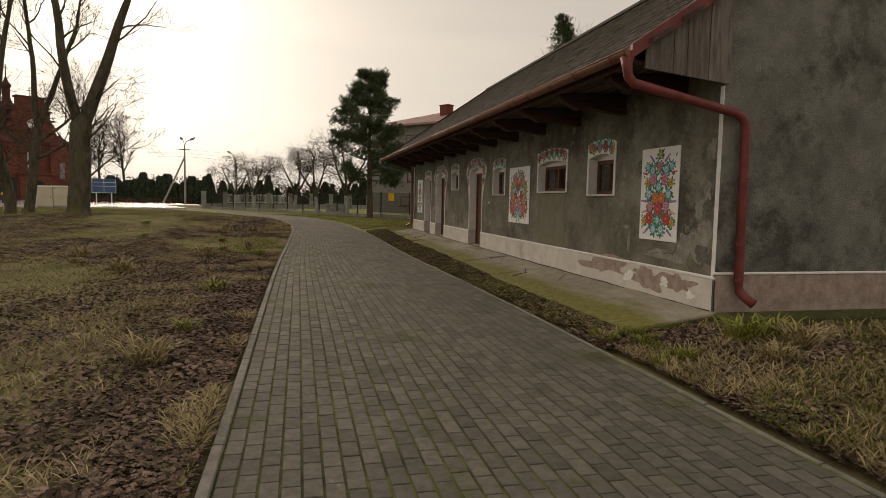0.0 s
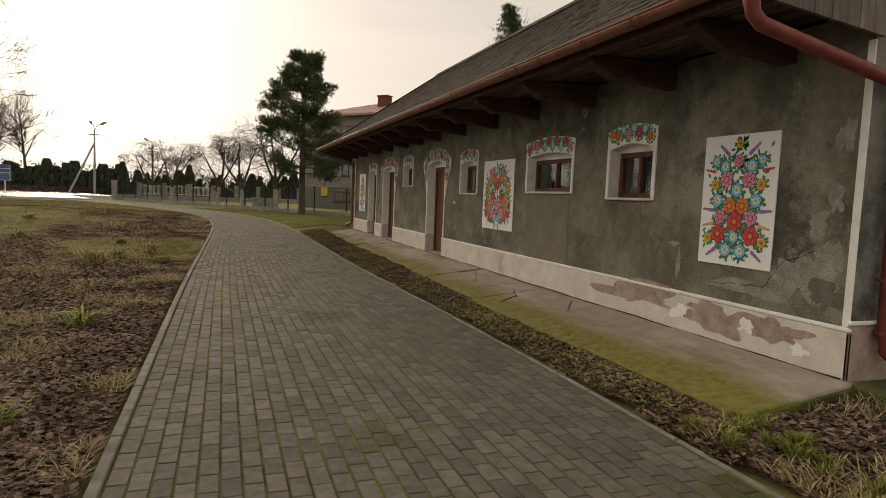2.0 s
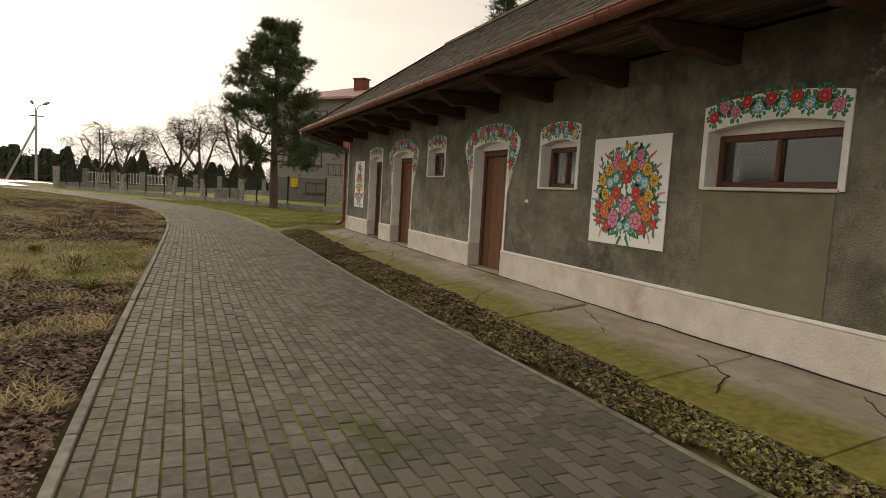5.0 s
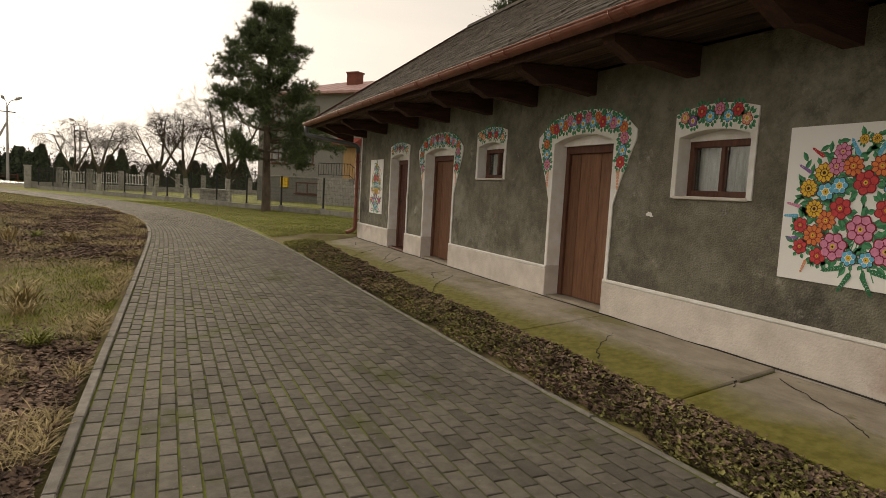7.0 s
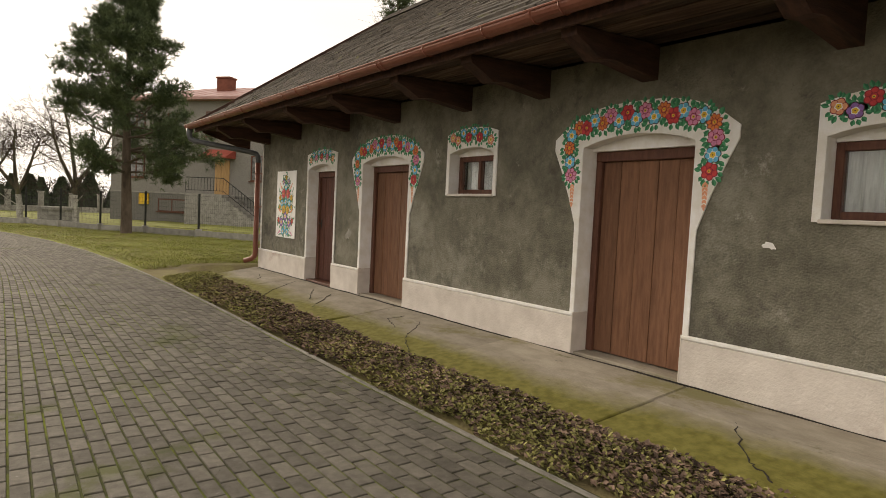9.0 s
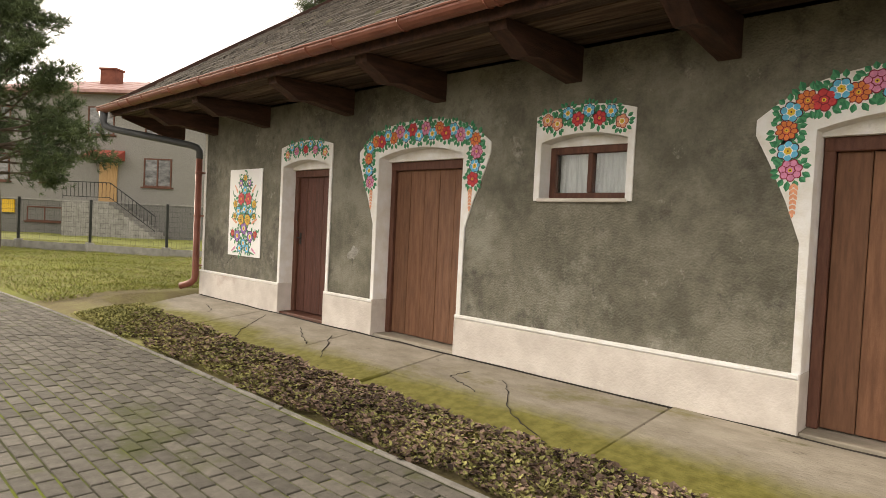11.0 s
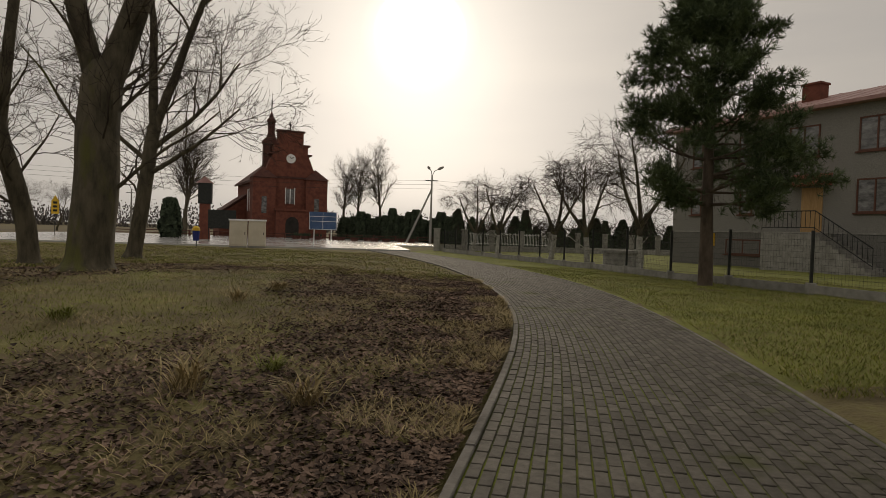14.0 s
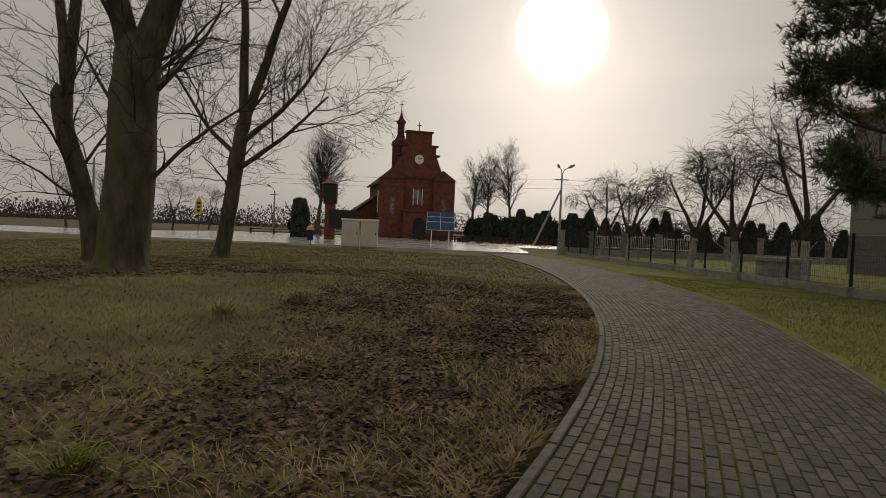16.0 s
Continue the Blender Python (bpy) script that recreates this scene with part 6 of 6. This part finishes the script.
# small bare roadside trees, a hedge line and woods on the horizon
roadside = [(-66, 62), (-76, 56), (-64, 74), (-86, 50), (-72, 68), (-92, 58), (-80, 76), (-96, 44), (-100, 52), (-70, 86)]
for k, (x, y) in enumerate(roadside):
    if k < 3:
        bare_tree("orchard_tree", on_land(x, y), 80 + k, [((0.1 * (k - 1), 0, 1), 2.2, 0.14, 0.11, 0, (0, 0)), ((0.4, 0.1, 1), 3.4, 0.08, 0.02, 1.9, (0.1, 0)), ((-0.4, -0.1, 1), 3.6, 0.08, 0.02, 1.8, (-0.1, 0))], [(10, 2.0, 0.9), (9, 1.1, 0.8), (5, 0.6, 0.8)], "small bare tree beyond the road", group="trees beyond the road", roots=False)
    else:
        src = [o for o in scene.objects if o.name.startswith("orchard_tree") and o.parent is None][k % 3]
        q = copy_thing(src, Matrix.LocRotScale(on_land(x, y), Euler((0, 0, k * 1.9)), None))
        q.scale = [rg.uniform(0.8, 1.3)] * 3


def far_woods():
    rng = np.random.default_rng(9)
    V, F = [], []
    n = 0
    for x0, y0, x1, y1, cnt, h in ((-260, 60, -150, 190, 16000, 6.0), (-150, 190, 40, 330, 16000, 8.5), (-210, -60, -170, 50, 13000, 4.5), (40, 330, 400, 260, 16000, 8.5)):
        u = rng.random(cnt)
        x, y = x0 + (x1 - x0) * u + rng.normal(0, 5, cnt), y0 + (y1 - y0) * u + rng.normal(0, 5, cnt)
        top = h * (0.45 + 0.4 * np.abs(np.sin(u * 37)) + 0.25 * rng.random(cnt))
        z = rng.random(cnt) ** 1.4 * top
        w = 0.16 + 0.30 * rng.random(cnt)
        a = rng.random(cnt) * 6.28
        dx, dy = np.cos(a) * w * 0.6, np.sin(a) * w * 0.6
        for pts in ((-1, 0), (1, 0.2), (0.9, 1.3), (-0.8, 1.5)):
            V.append(np.stack([x + dx * pts[0], y + dy * pts[0], z + w * pts[1]], 1))
        F.append(n + np.arange(cnt * 4).reshape(4, cnt).T)
        n += cnt * 4
    # aerial haze is mixed into the base colour, paler than bare twigs
    me = quick("far_woods", np.concatenate(V), np.concatenate(F), surf("winter_woods_painted_haze", [(0.06, 0.053, 0.05), (0.10, 0.09, 0.085)], 0.3, 1.0, 0.0, vary=0.3, island=True))
    tagged(new("far_woods", me), "bare woods on the far horizon, haze mixed into their colour", "woods", kind="stuff")


far_woods()


# ---- wear on the walls ----
def wall_patch(y, z, w, h, mat, seed, label, n=72, x=-0.003):
    """An irregular flake of bare or mended plaster on the front wall."""
    rng = random.Random(seed)
    ring = []
    waves = [(m, rng.uniform(0.3, 1.0) * 0.42 / m ** 0.75, rng.uniform(0, 6.3)) for m in (1, 2, 3, 4, 5, 7, 9, 13)]
    for k in range(n):
        t = 2 * math.pi * k / n
        q = max(0.25, 0.8 + sum(a * math.sin(m * t + ph) for m, a, ph in waves)) * rng.uniform(0.96, 1.04)
        ring.append((y + w / 2 * q * math.cos(t), z + h / 2 * q * math.sin(t)))
    s = Shape()
    s.prism(ring, "x", x, 0.001)
    part("plaster_patch", s, mat, building, label)


MENDED = surf("pale_mended_plaster", [(0.17, 0.163, 0.14), (0.29, 0.28, 0.25)], 6.0, 0.95, 0.8, 60, detail=12.0, grit=0.75, contrast=(0.4, 0.6))
BARE = surf("dark_bare_plaster", [(0.085, 0.078, 0.066), (0.14, 0.13, 0.11)], 6.0, 0.95, 0.6, 40)
OLIVE = surf("olive_grey_render", [(0.135, 0.125, 0.088), (0.175, 0.162, 0.115)], 4.0, 0.95, 0.3, 60)
wall_patch(2.62, 0.98, 0.66, 0.50, MENDED, 1, "flaking pale plaster")
wall_patch(2.40, 0.86, 0.34, 0.26, BARE, 2, "bare dark plaster", x=-0.007)
wall_patch(2.50, 1.45, 0.20, 0.24, MENDED, 3, "flaking pale plaster")
wall_patch(2.36, 1.62, 0.13, 0.30, MENDED, 4, "flaking pale plaster")
for k, (y, z, w, h, mat, lab) in enumerate((
        (2.75, 0.54, 0.75, 0.26, RUSTY, "bare red-brown plinth plaster"), (3.5, 0.53, 1.15, 0.28, RUSTY, "bare red-brown plinth plaster"), (4.6, 0.53, 1.5, 0.28, RUSTY, "bare red-brown plinth plaster"),
        (3.1, 0.50, 0.22, 0.12, WHITE, "flaking white limewash"), (3.9, 0.47, 0.26, 0.16, WHITE, "flaking white limewash"), (2.55, 0.42, 0.20, 0.10, WHITE, "flaking white limewash"))):
    wall_patch(y, z, w, h, mat, 50 + k, lab, x=-0.0295 - 0.0012 * (k // 3) - 0.0002 * k)
for k, (y, z, w, h) in enumerate(((2.95, 0.84, 0.9, 0.16), (2.40, 1.15, 0.28, 0.5), (2.34, 2.1, 0.16, 0.32), (4.02, 0.98, 0.07, 0.34), (4.10, 1.16, 0.16, 0.06))):
    wall_patch(y, z, w, h, MENDED, 70 + k, "worn pale plaster", x=-0.0015 - 0.0002 * k)
wall_patch(10.5, 1.42, 0.10, 0.06, WHITE, 7, "chipped white plaster edge")
wall_patch(16.72, 1.18, 0.18, 0.18, MENDED, 11, "flaking pale plaster")
s = Shape()
s.box((-0.004, 6.17, PTOP + 0.01), (-0.0005, 7.40, 1.62), b=0.001)
part("plaster_patch", s, OLIVE, building, "flat olive rendered infill")


def crack(pts, r, on, x=None):
    rng = random.Random(int(abs(pts[0][0]) * 100))
    out = []
    for (a, b), (c, d) in zip(pts[:-1], pts[1:]):
        for k in range(8):
            out.append((a + (c - a) * k / 8 + rng.uniform(-0.012, 0.012), b + (d - b) * k / 8 + rng.uniform(-0.012, 0.012)))
    s = Shape()
    s.tube([(-0.001, y, z) for y, z in out], r, 4)
    part("crack", s, DARK, on)


crack([(3.2, 0.86), (2.95, 0.88), (2.80, 1.10), (2.45, 1.25)], 0.004, building)
crack([(3.6, 0.84), (3.2, 0.86)], 0.003, building)
crack([(19.6, 0.85), (19.45, 0.95), (19.2, 0.92)], 0.003, building)
crack([(19.3, 0.35), (19.28, 0.5), (19.33, 0.66)], 0.003, building)
# dark seam where the wall meets the apron
s = Shape()
rng_ = random.Random(2)
s.tube([(-0.034 - rng_.uniform(0, 0.008), Y0 + 0.35 * k, BASE + 0.006 + rng_.uniform(-0.006, 0.006)) for k in range(53)], 0.007, 5)
part("wall_seam", s, DARK, building)


def apron_crack(pts, r):
    """A dark wandering crack across the apron."""
    rng = random.Random(int(pts[0][1] * 100))
    out = []
    for (a, b), (c, d) in zip(pts[:-1], pts[1:]):
        for k in range(9):
            x = a + (c - a) * k / 9 + rng.uniform(-0.015, 0.015)
            out.append((x, b + (d - b) * k / 9 + rng.uniform(-0.018, 0.018), BASE + 0.004 + x / 1.2 * 0.15))
    s = Shape()
    s.tube(out, [r * rng.uniform(0.5, 1.4) for _ in out], 5)
    part("crack", s, DARK, bpy.data.objects["concrete_apron"])


rc = random.Random(31)
for k in range(15):
    y, x = 3.0 + 17.0 * k / 15 + rc.uniform(-0.4, 0.4), rc.uniform(-1.1, -0.5)
    apron_crack([(x, y), (x * 0.75 + rc.uniform(-0.1, 0.1), y + rc.uniform(0.1, 0.5)), (rc.uniform(-0.45, -0.1), y + rc.uniform(0.3, 1.0))], rc.uniform(0.003, 0.007))


# ---- ground cover ----
def scatter(name, x, y, z, size, aspect, lie, mats, mi, label, category, seed, bend=0.0):
    """Loose blades or flakes standing or lying at the given places; lie 0 is upright, 1 is flat."""
    rng = np.random.default_rng(seed)
    n = len(x)
    a = rng.random(n) * 6.283
    el = (1 - lie) * 1.45 * (0.5 + 0.5 * rng.random(n)) + 0.1 + 0.3 * rng.random(n) * lie
    d = np.stack([np.cos(a) * np.cos(el), np.sin(a) * np.cos(el), np.sin(el)], 1)
    s = np.stack([-np.sin(a), np.cos(a), 0.5 * (rng.random(n) - 0.5) * lie], 1)
    p = np.stack([x, y, z], 1)
    L = size * (0.6 + 0.8 * rng.random(n))
    L, W = L[:, None], (size * aspect * (0.7 + 0.6 * rng.random(n)))[:, None]
    mid = p + d * L * 0.55 + np.array([0, 0, 1.0]) * L * bend
    tip = p + d * L
    V = np.stack([p, mid + s * W, tip, mid - s * W], 1).reshape(-1, 3)
    F = np.arange(4 * n).reshape(n, 4)
    return tagged(new(name, quick(name, V, F, mats, mi)), label, category, kind="stuff")


def patchy(x, y, scale, seed):
    """Smooth noise between 0 and 1 over the plan."""
    rng = np.random.default_rng(seed)
    v = np.zeros_like(x)
    for k in range(7):
        a, f, ph = rng.random() * 6.28, scale * (0.6 + 1.6 * rng.random()), rng.random() * 6.28
        v += np.sin(f * (x * np.cos(a) + y * np.sin(a)) + ph)
    return 0.5 + v / 7.5


def cover():
    rng = np.random.default_rng(17)
    n = 330000
    # the lawn left of the path, denser near the walk
    u = rng.random(n)
    y = -3.5 + 36 * rng.random(n)
    x = left_edge(y) - 0.07 - 13.5 * u ** 2.1
    keep = np.hypot(x + 13.8, y - 26.4) > 0.6
    x, y = x[keep], y[keep]
    z = land(x, y) - 0.012
    g = patchy(x, y, 0.85, 3)
    kind = rng.random(len(x))
    moist = g + 0.22 * (rng.random(len(x)) - 0.5)
    clump = patchy(x, y, 2.6, 14) + 0.3 * patchy(x, y, 7.0, 15) + 0.2 * (rng.random(len(x)) - 0.5)
    green, straw = (moist > 0.63 - 0.13 * np.clip((15 - y) / 4, 0, 1) * np.clip((left_edge(y) - x) / 1.5, 0, 1)) & (kind < 0.78), (clump > 0.78) & (kind > 0.40)
    green &= ~straw
    dead = ~(green | straw) & (kind < 0.80)
    scatter("lawn_grass", x[green], y[green], z[green], 0.050, 0.07, 0.35, BLADE, None, "thin patches of green winter grass", "grass", 31, 0.1)
    scatter("dry_grass", x[straw], y[straw], z[straw], 0.13, 0.028, 0.72, STRAW, None, "flattened dry straw-coloured grass", "grass", 32, 0.08)
    scatter("leaf_litter", x[dead], y[dead], z[dead] + 0.004, 0.055, 0.38, 0.85, LEAF_LITTER, None, "trodden brown dead leaves on bare soil", "leaves", 33, 0.12)
    n = 130000
    y = 8 + 40 * rng.random(n)
    x = left_edge(y) - 0.3 - 24 * rng.random(n)
    keep = (np.hypot(x + 13.8, y - 26.4) > 0.6) & (((y > 30) | (x < -16)) & (x * 0.77 - y * 0.64 > -52))
    x, y = x[keep], y[keep]
    z, g, k = land(x, y) - 0.012, patchy(x, y, 0.5, 3), rng.random(len(x))
    a = k < 0.25 + 0.5 * g
    scatter("lawn_grass", x[a], y[a], z[a], 0.09, 0.09, 0.45, BLADE, None, "thin green winter grass on the far lawn", "grass", 41, 0.1)
    scatter("dry_grass", x[~a], y[~a], z[~a], 0.12, 0.06, 0.75, STRAW, None, "dry straw-coloured grass on the far lawn", "grass", 42, 0.08)
    # right of the path: litter in front of the gable, turf beyond the building
    n = 60000
    y = -3.5 + 5.5 * rng.random(n)
    x = right_edge(y) + 0.08 + 5.0 * rng.random(n) ** 1.5
    z = land(x, y) - 0.012
    g = patchy(x, y, 1.1, 8)
    k = rng.random(n)
    a, b = (g > 0.58) & (k < 0.4), (k > 0.68) & (patchy(x, y, 3.0, 12) > 0.45)
    c = ~(a | b)
    scatter("lawn_grass", x[a], y[a], z[a], 0.06, 0.07, 0.3, BLADE, None, "tufts of green grass beside the path", "grass", 34, 0.1)
    scatter("dry_grass", x[b], y[b], z[b], 0.13, 0.03, 0.6, STRAW, None, "tangled dry grass beside the path", "grass", 35, 0.12)
    scatter("leaf_litter", x[c], y[c], z[c] + 0.004, 0.05, 0.40, 0.85, LEAF_LITTER, None, "brown dead leaves before the gable", "leaves", 36, 0.12)
    n = 90000
    y = 20.7 + 19 * rng.random(n) ** 1.3
    x = right_edge(y) + 0.08 + (6 + 0.1 * y) * rng.random(n)
    keep = ~((x > -1.4) & (y < 20.9))
    x, y = x[keep], y[keep]
    z = land(x, y) - 0.012
    k, g = rng.random(len(x)), patchy(x, y, 0.7, 5)
    a = k < 0.35 + 0.5 * g
    scatter("yard_grass", x[a], y[a], z[a], 0.055, 0.09, 0.35, BLADE, None, "short green grass between path and fence", "grass", 37, 0.1)
    scatter("dry_grass", x[~a], y[~a], z[~a], 0.07, 0.05, 0.7, STRAW, None, "yellowed grass between path and fence", "grass", 38, 0.1)
    # planted strip between path and apron
    n = 52000
    y = 1.6 + 18.0 * rng.random(n)
    w = np.maximum(0.16, -1.09 - 0.16 * np.clip((y - 9.5) / 5, 0, 1) - right_edge(y) - 0.06)
    x = right_edge(y) + 0.02 + (w + 0.08) * rng.random(n) + 0.05 * np.sin(3.1 * y) * np.sin(7.3 * y + 1)
    z = land(x, y) - 0.01 + 0.02 * np.sin(np.clip((x - right_edge(y)) / (w + 0.1), 0, 1) * 3.14)
    k = rng.random(n)
    a = k < 0.20 + 0.6 * patchy(x, y, 1.5, 6) + 0.45 * np.clip((y - 15.5) / 3, 0, 1)
    scatter("ivy_strip", x[a], y[a], z[a], 0.036, 0.34, 0.55, surf("dull_green_strip_leaves", [(0.14, 0.14, 0.045), (0.27, 0.25, 0.095)], 2.0, 0.8, 0.0, vary=0.45, island=True), None, "low dull green creeping plants beside the path", "plants", 39, 0.1)
    scatter("strip_litter", x[~a], y[~a], z[~a], 0.045, 0.42, 0.7, LEAF_LITTER, None, "dry brown leaves in the planted strip", "leaves", 40, 0.12)


cover()


def tuft(x, y, n, size, mat, name, label, seed, flop=0.5):
    """A clump of long blades fanning from one root."""
    rng = np.random.default_rng(seed)
    px, py = x + rng.normal(0, size * 0.25, n), y + rng.normal(0, size * 0.25, n)
    scatter(name, px, py, land(px, py) - 0.01, size, 0.03, flop, mat, None, label, "grass", seed, 0.18)


rt = random.Random(77)
for k in range(34):
    yy = rt.uniform(-2.0, 26.0)
    xx = float(left_edge(yy)) - rt.uniform(0.3, 5.5)
    tuft(xx, yy, 110, rt.uniform(0.16, 0.30), STRAW if k % 3 else BLADE, "grass_tuft", "loose tuft of long dry grass" if k % 3 else "loose tuft of fresh green grass", 300 + k, rt.uniform(0.45, 0.7))
for k in range(9):
    yy = rt.uniform(-2.0, 1.7)
    tuft(float(right_edge(yy)) + rt.uniform(0.4, 2.6), yy, 140, rt.uniform(0.2, 0.34), STRAW if k % 3 else BLADE, "grass_tuft", "loose tuft of long dry grass" if k % 3 else "loose tuft of fresh green grass", 400 + k, rt.uniform(0.45, 0.7))


for k in range(16):
    yy = rt.uniform(0.9, 2.1)
    tuft(float(right_edge(yy)) + rt.uniform(0.12, 0.55), yy, 130, rt.uniform(0.07, 0.13), BLADE, "grass_tuft", "short fresh green grass at the apron corner", 500 + k, 0.35)


# ---- roof tiles ----
def build_tiles():
    rows, cols = 25, 98
    run = (DEPTH / 2 - EAVE_X + 0.05) / rows
    wid = (RY1 - RY0) / cols
    base = Shape()
    t, L = 0.045, run * 1.22
    prof = [(-wid / 2 + 0.002, 0), (wid / 2 - 0.002, 0)]
    dz = L * SLOPE
    vs = []
    for (yy, _), in ((p,) for p in prof):
        vs += [(0, yy, 0), (L, yy, dz - 0.02), (0, yy, t), (L, yy, dz - 0.02 + t)]
    base.add(vs, [(0, 4, 6, 2), (2, 6, 7, 3), (0, 2, 3, 1), (4, 5, 7, 6), (1, 3, 7, 5)])
    rng = random.Random(4)
    me = base.build("tile", TILE)
    V0 = np.array(base.v)
    F0 = np.array(base.f)
    V, F = [], []
    for r in range(rows):
        for c in range(cols + (r % 2)):
            y = RY0 + wid * (c + (0.5 if r % 2 == 0 else 0.0))
            x = EAVE_X - 0.05 + r * run
            p = (x + rng.uniform(-0.014, 0.014), y, roof_z(x) - 0.062 + rng.uniform(0, 0.012))
            if r < 3:
                o = new("tile", me)
                o.location = p
                o.rotation_euler = (rng.uniform(-0.012, 0.012), 0, rng.uniform(-0.01, 0.01))
                o.parent = roof
                o.matrix_parent_inverse = roof.matrix_basis.inverted()
            else:
                F.append(F0 + len(V) * 8)
                V.append(V0 + np.array(p) + np.array([0, 0, rng.uniform(0, 0.004)]))
    ob = new("upper_tiles", quick("upper_tiles", np.concatenate(V), np.concatenate(F), TILE_J))
    adopt(ob, roof)
    tagged(ob, "rows of brown roof tiles", kind="stuff")


build_tiles()


# ---- brick path ----
path = thing("brick_path", (-3.1, 5.0, 0.0), "grey concrete block path with mossy joints", "path", kind="structure")
COLS = 29


def build_path():
    rng = np.random.default_rng(12)
    # bed
    ys = np.arange(-9, 58, 0.5)
    fr = np.linspace(0, 1, 8)
    X = left_edge(ys)[:, None] + (right_edge(ys) - left_edge(ys))[:, None] * fr
    Y = np.repeat(ys[:, None], 8, 1)
    Z = path_z(X, Y) - 0.008
    i = np.arange(X.size).reshape(X.shape)
    faces = np.stack([i[:-1, :-1], i[:-1, 1:], i[1:, 1:], i[1:, :-1]], -1).reshape(-1, 4)
    adopt(new("joint_bed", quick("joint_bed", np.stack([X, Y, Z], -1).reshape(-1, 3), faces, JOINT)), path)
    L = 0.205
    V, F, n = [], [], 0
    unit = Shape()
    a, b, h = 0.5, 0.5, 0.04
    unit.add([(-a, -b, -h), (a, -b, -h), (a, b, -h), (-a, b, -h), (-a, -b, -0.004), (a, -b, -0.004), (a, b, -0.004), (-a, b, -0.004), (-a + 0.03, -b + 0.016, 0), (a - 0.03, -b + 0.016, 0), (a - 0.03, b - 0.016, 0), (-a + 0.03, b - 0.016, 0)],
             [(0, 1, 5, 4), (1, 2, 6, 5), (2, 3, 7, 6), (3, 0, 4, 7), (4, 5, 9, 8), (5, 6, 10, 9), (6, 7, 11, 10), (7, 4, 8, 11), (8, 9, 10, 11)])
    me = unit.build("paver", PAVER)
    U, UF = np.array(unit.v), np.array(unit.f)
    rs = random.Random(3)
    for c in range(COLS):
        f = (c + 0.5) / COLS
        y = -8.0 + (L / 2 if c % 2 else 0) + rs.uniform(-0.02, 0.02)
        while y < 56:
            w_all = float(right_edge(y) - left_edge(y)) - 0.16
            x = float(left_edge(y)) + 0.08 + w_all * f
            y2 = y + 0.1
            dx = float(left_edge(y2 + 0.1) + 0.08 + (right_edge(y2 + 0.1) - left_edge(y2 + 0.1) - 0.16) * f) - float(left_edge(y2 - 0.1) + 0.08 + (right_edge(y2 - 0.1) - left_edge(y2 - 0.1) - 0.16) * f)
            ang = math.atan2(-dx, 0.2)
            gap = 0.010 if f > 0.5 else 0.013
            sx, sy = w_all / COLS * math.cos(ang) - gap, L - 0.010
            z = float(path_z(x, y)) + rs.uniform(-0.0018, 0.0018)
            tw = rs.uniform(-0.012, 0.012)
            if 4.0 <= y < 6.1:
                o = new("paver", me)
                o.matrix_basis = Matrix.LocRotScale((x, y, z), Euler((rs.uniform(-.004, .004), rs.uniform(-.004, .004), ang + tw)), (sx, sy, 1))
                o.parent = path
                o.matrix_parent_inverse = path.matrix_basis.inverted()
            else:
                ca, sa = math.cos(ang + tw), math.sin(ang + tw)
                q = U * [sx, sy, 1]
                q = np.stack([q[:, 0] * ca - q[:, 1] * sa + x, q[:, 0] * sa + q[:, 1] * ca + y, q[:, 2] + z + rs.uniform(-.004, .004) * q[:, 0]], 1)
                V.append(q); F.append(UF + n); n += 12
            y += L * max(0.75, math.cos(ang))
    ob = new("far_pavers", quick("far_pavers", np.concatenate(V), np.concatenate(F), PAVER_J))
    adopt(ob, path)
    tagged(ob, "rows of grey concrete pavers", kind="stuff")
    # edging stones on both sides
    for edge, dz in ((left_edge, 0.018), (right_edge, 0.004)):
        y = -8.0
        while y < 54:
            y2 = y + 0.99
            p, q = Vector((float(edge(y)), y, 0)), Vector((float(edge(y2)), y2, 0))
            d = (q - p).normalized() 
            nrm = Vector((d.y, -d.x, 0)) * 0.033
            if edge is right_edge:
                nrm = nrm * 0.6
            c0 = 0.04 if edge is left_edge else -0.04
            off = Vector((d.y, -d.x, 0)) * c0
            p, q = p + off + d * 0.004, q + off - d * 0.004
            zp, zq = float(path_z(p.x, p.y)) + dz, float(path_z(q.x, q.y)) + dz
            j = rs.uniform(-0.004, 0.004)
            s = Shape()
            r4 = [(p - nrm, zp), (p + nrm, zp), (q + nrm, zq), (q - nrm, zq)]
            vs = [(c.x, c.y, z - 0.12) for c, z in r4] + [(c.x, c.y, z - 0.008 + j) for c, z in r4] + [(c.x + (0.5 * (p + q).x - c.x) * 0.004 - (nrm.x * 0.2 if k in (1, 2) else -nrm.x * 0.2), c.y, z + j) for k, (c, z) in enumerate(r4)]
            s.add(vs, [(0, 1, 5, 4), (1, 2, 6, 5), (2, 3, 7, 6), (3, 0, 4, 7), (4, 5, 9, 8), (5, 6, 10, 9), (6, 7, 11, 10), (7, 4, 8, 11), (8, 9, 10, 11)])
            part("edging_stone", s, KERB, path)
            y += 1.0


build_path()
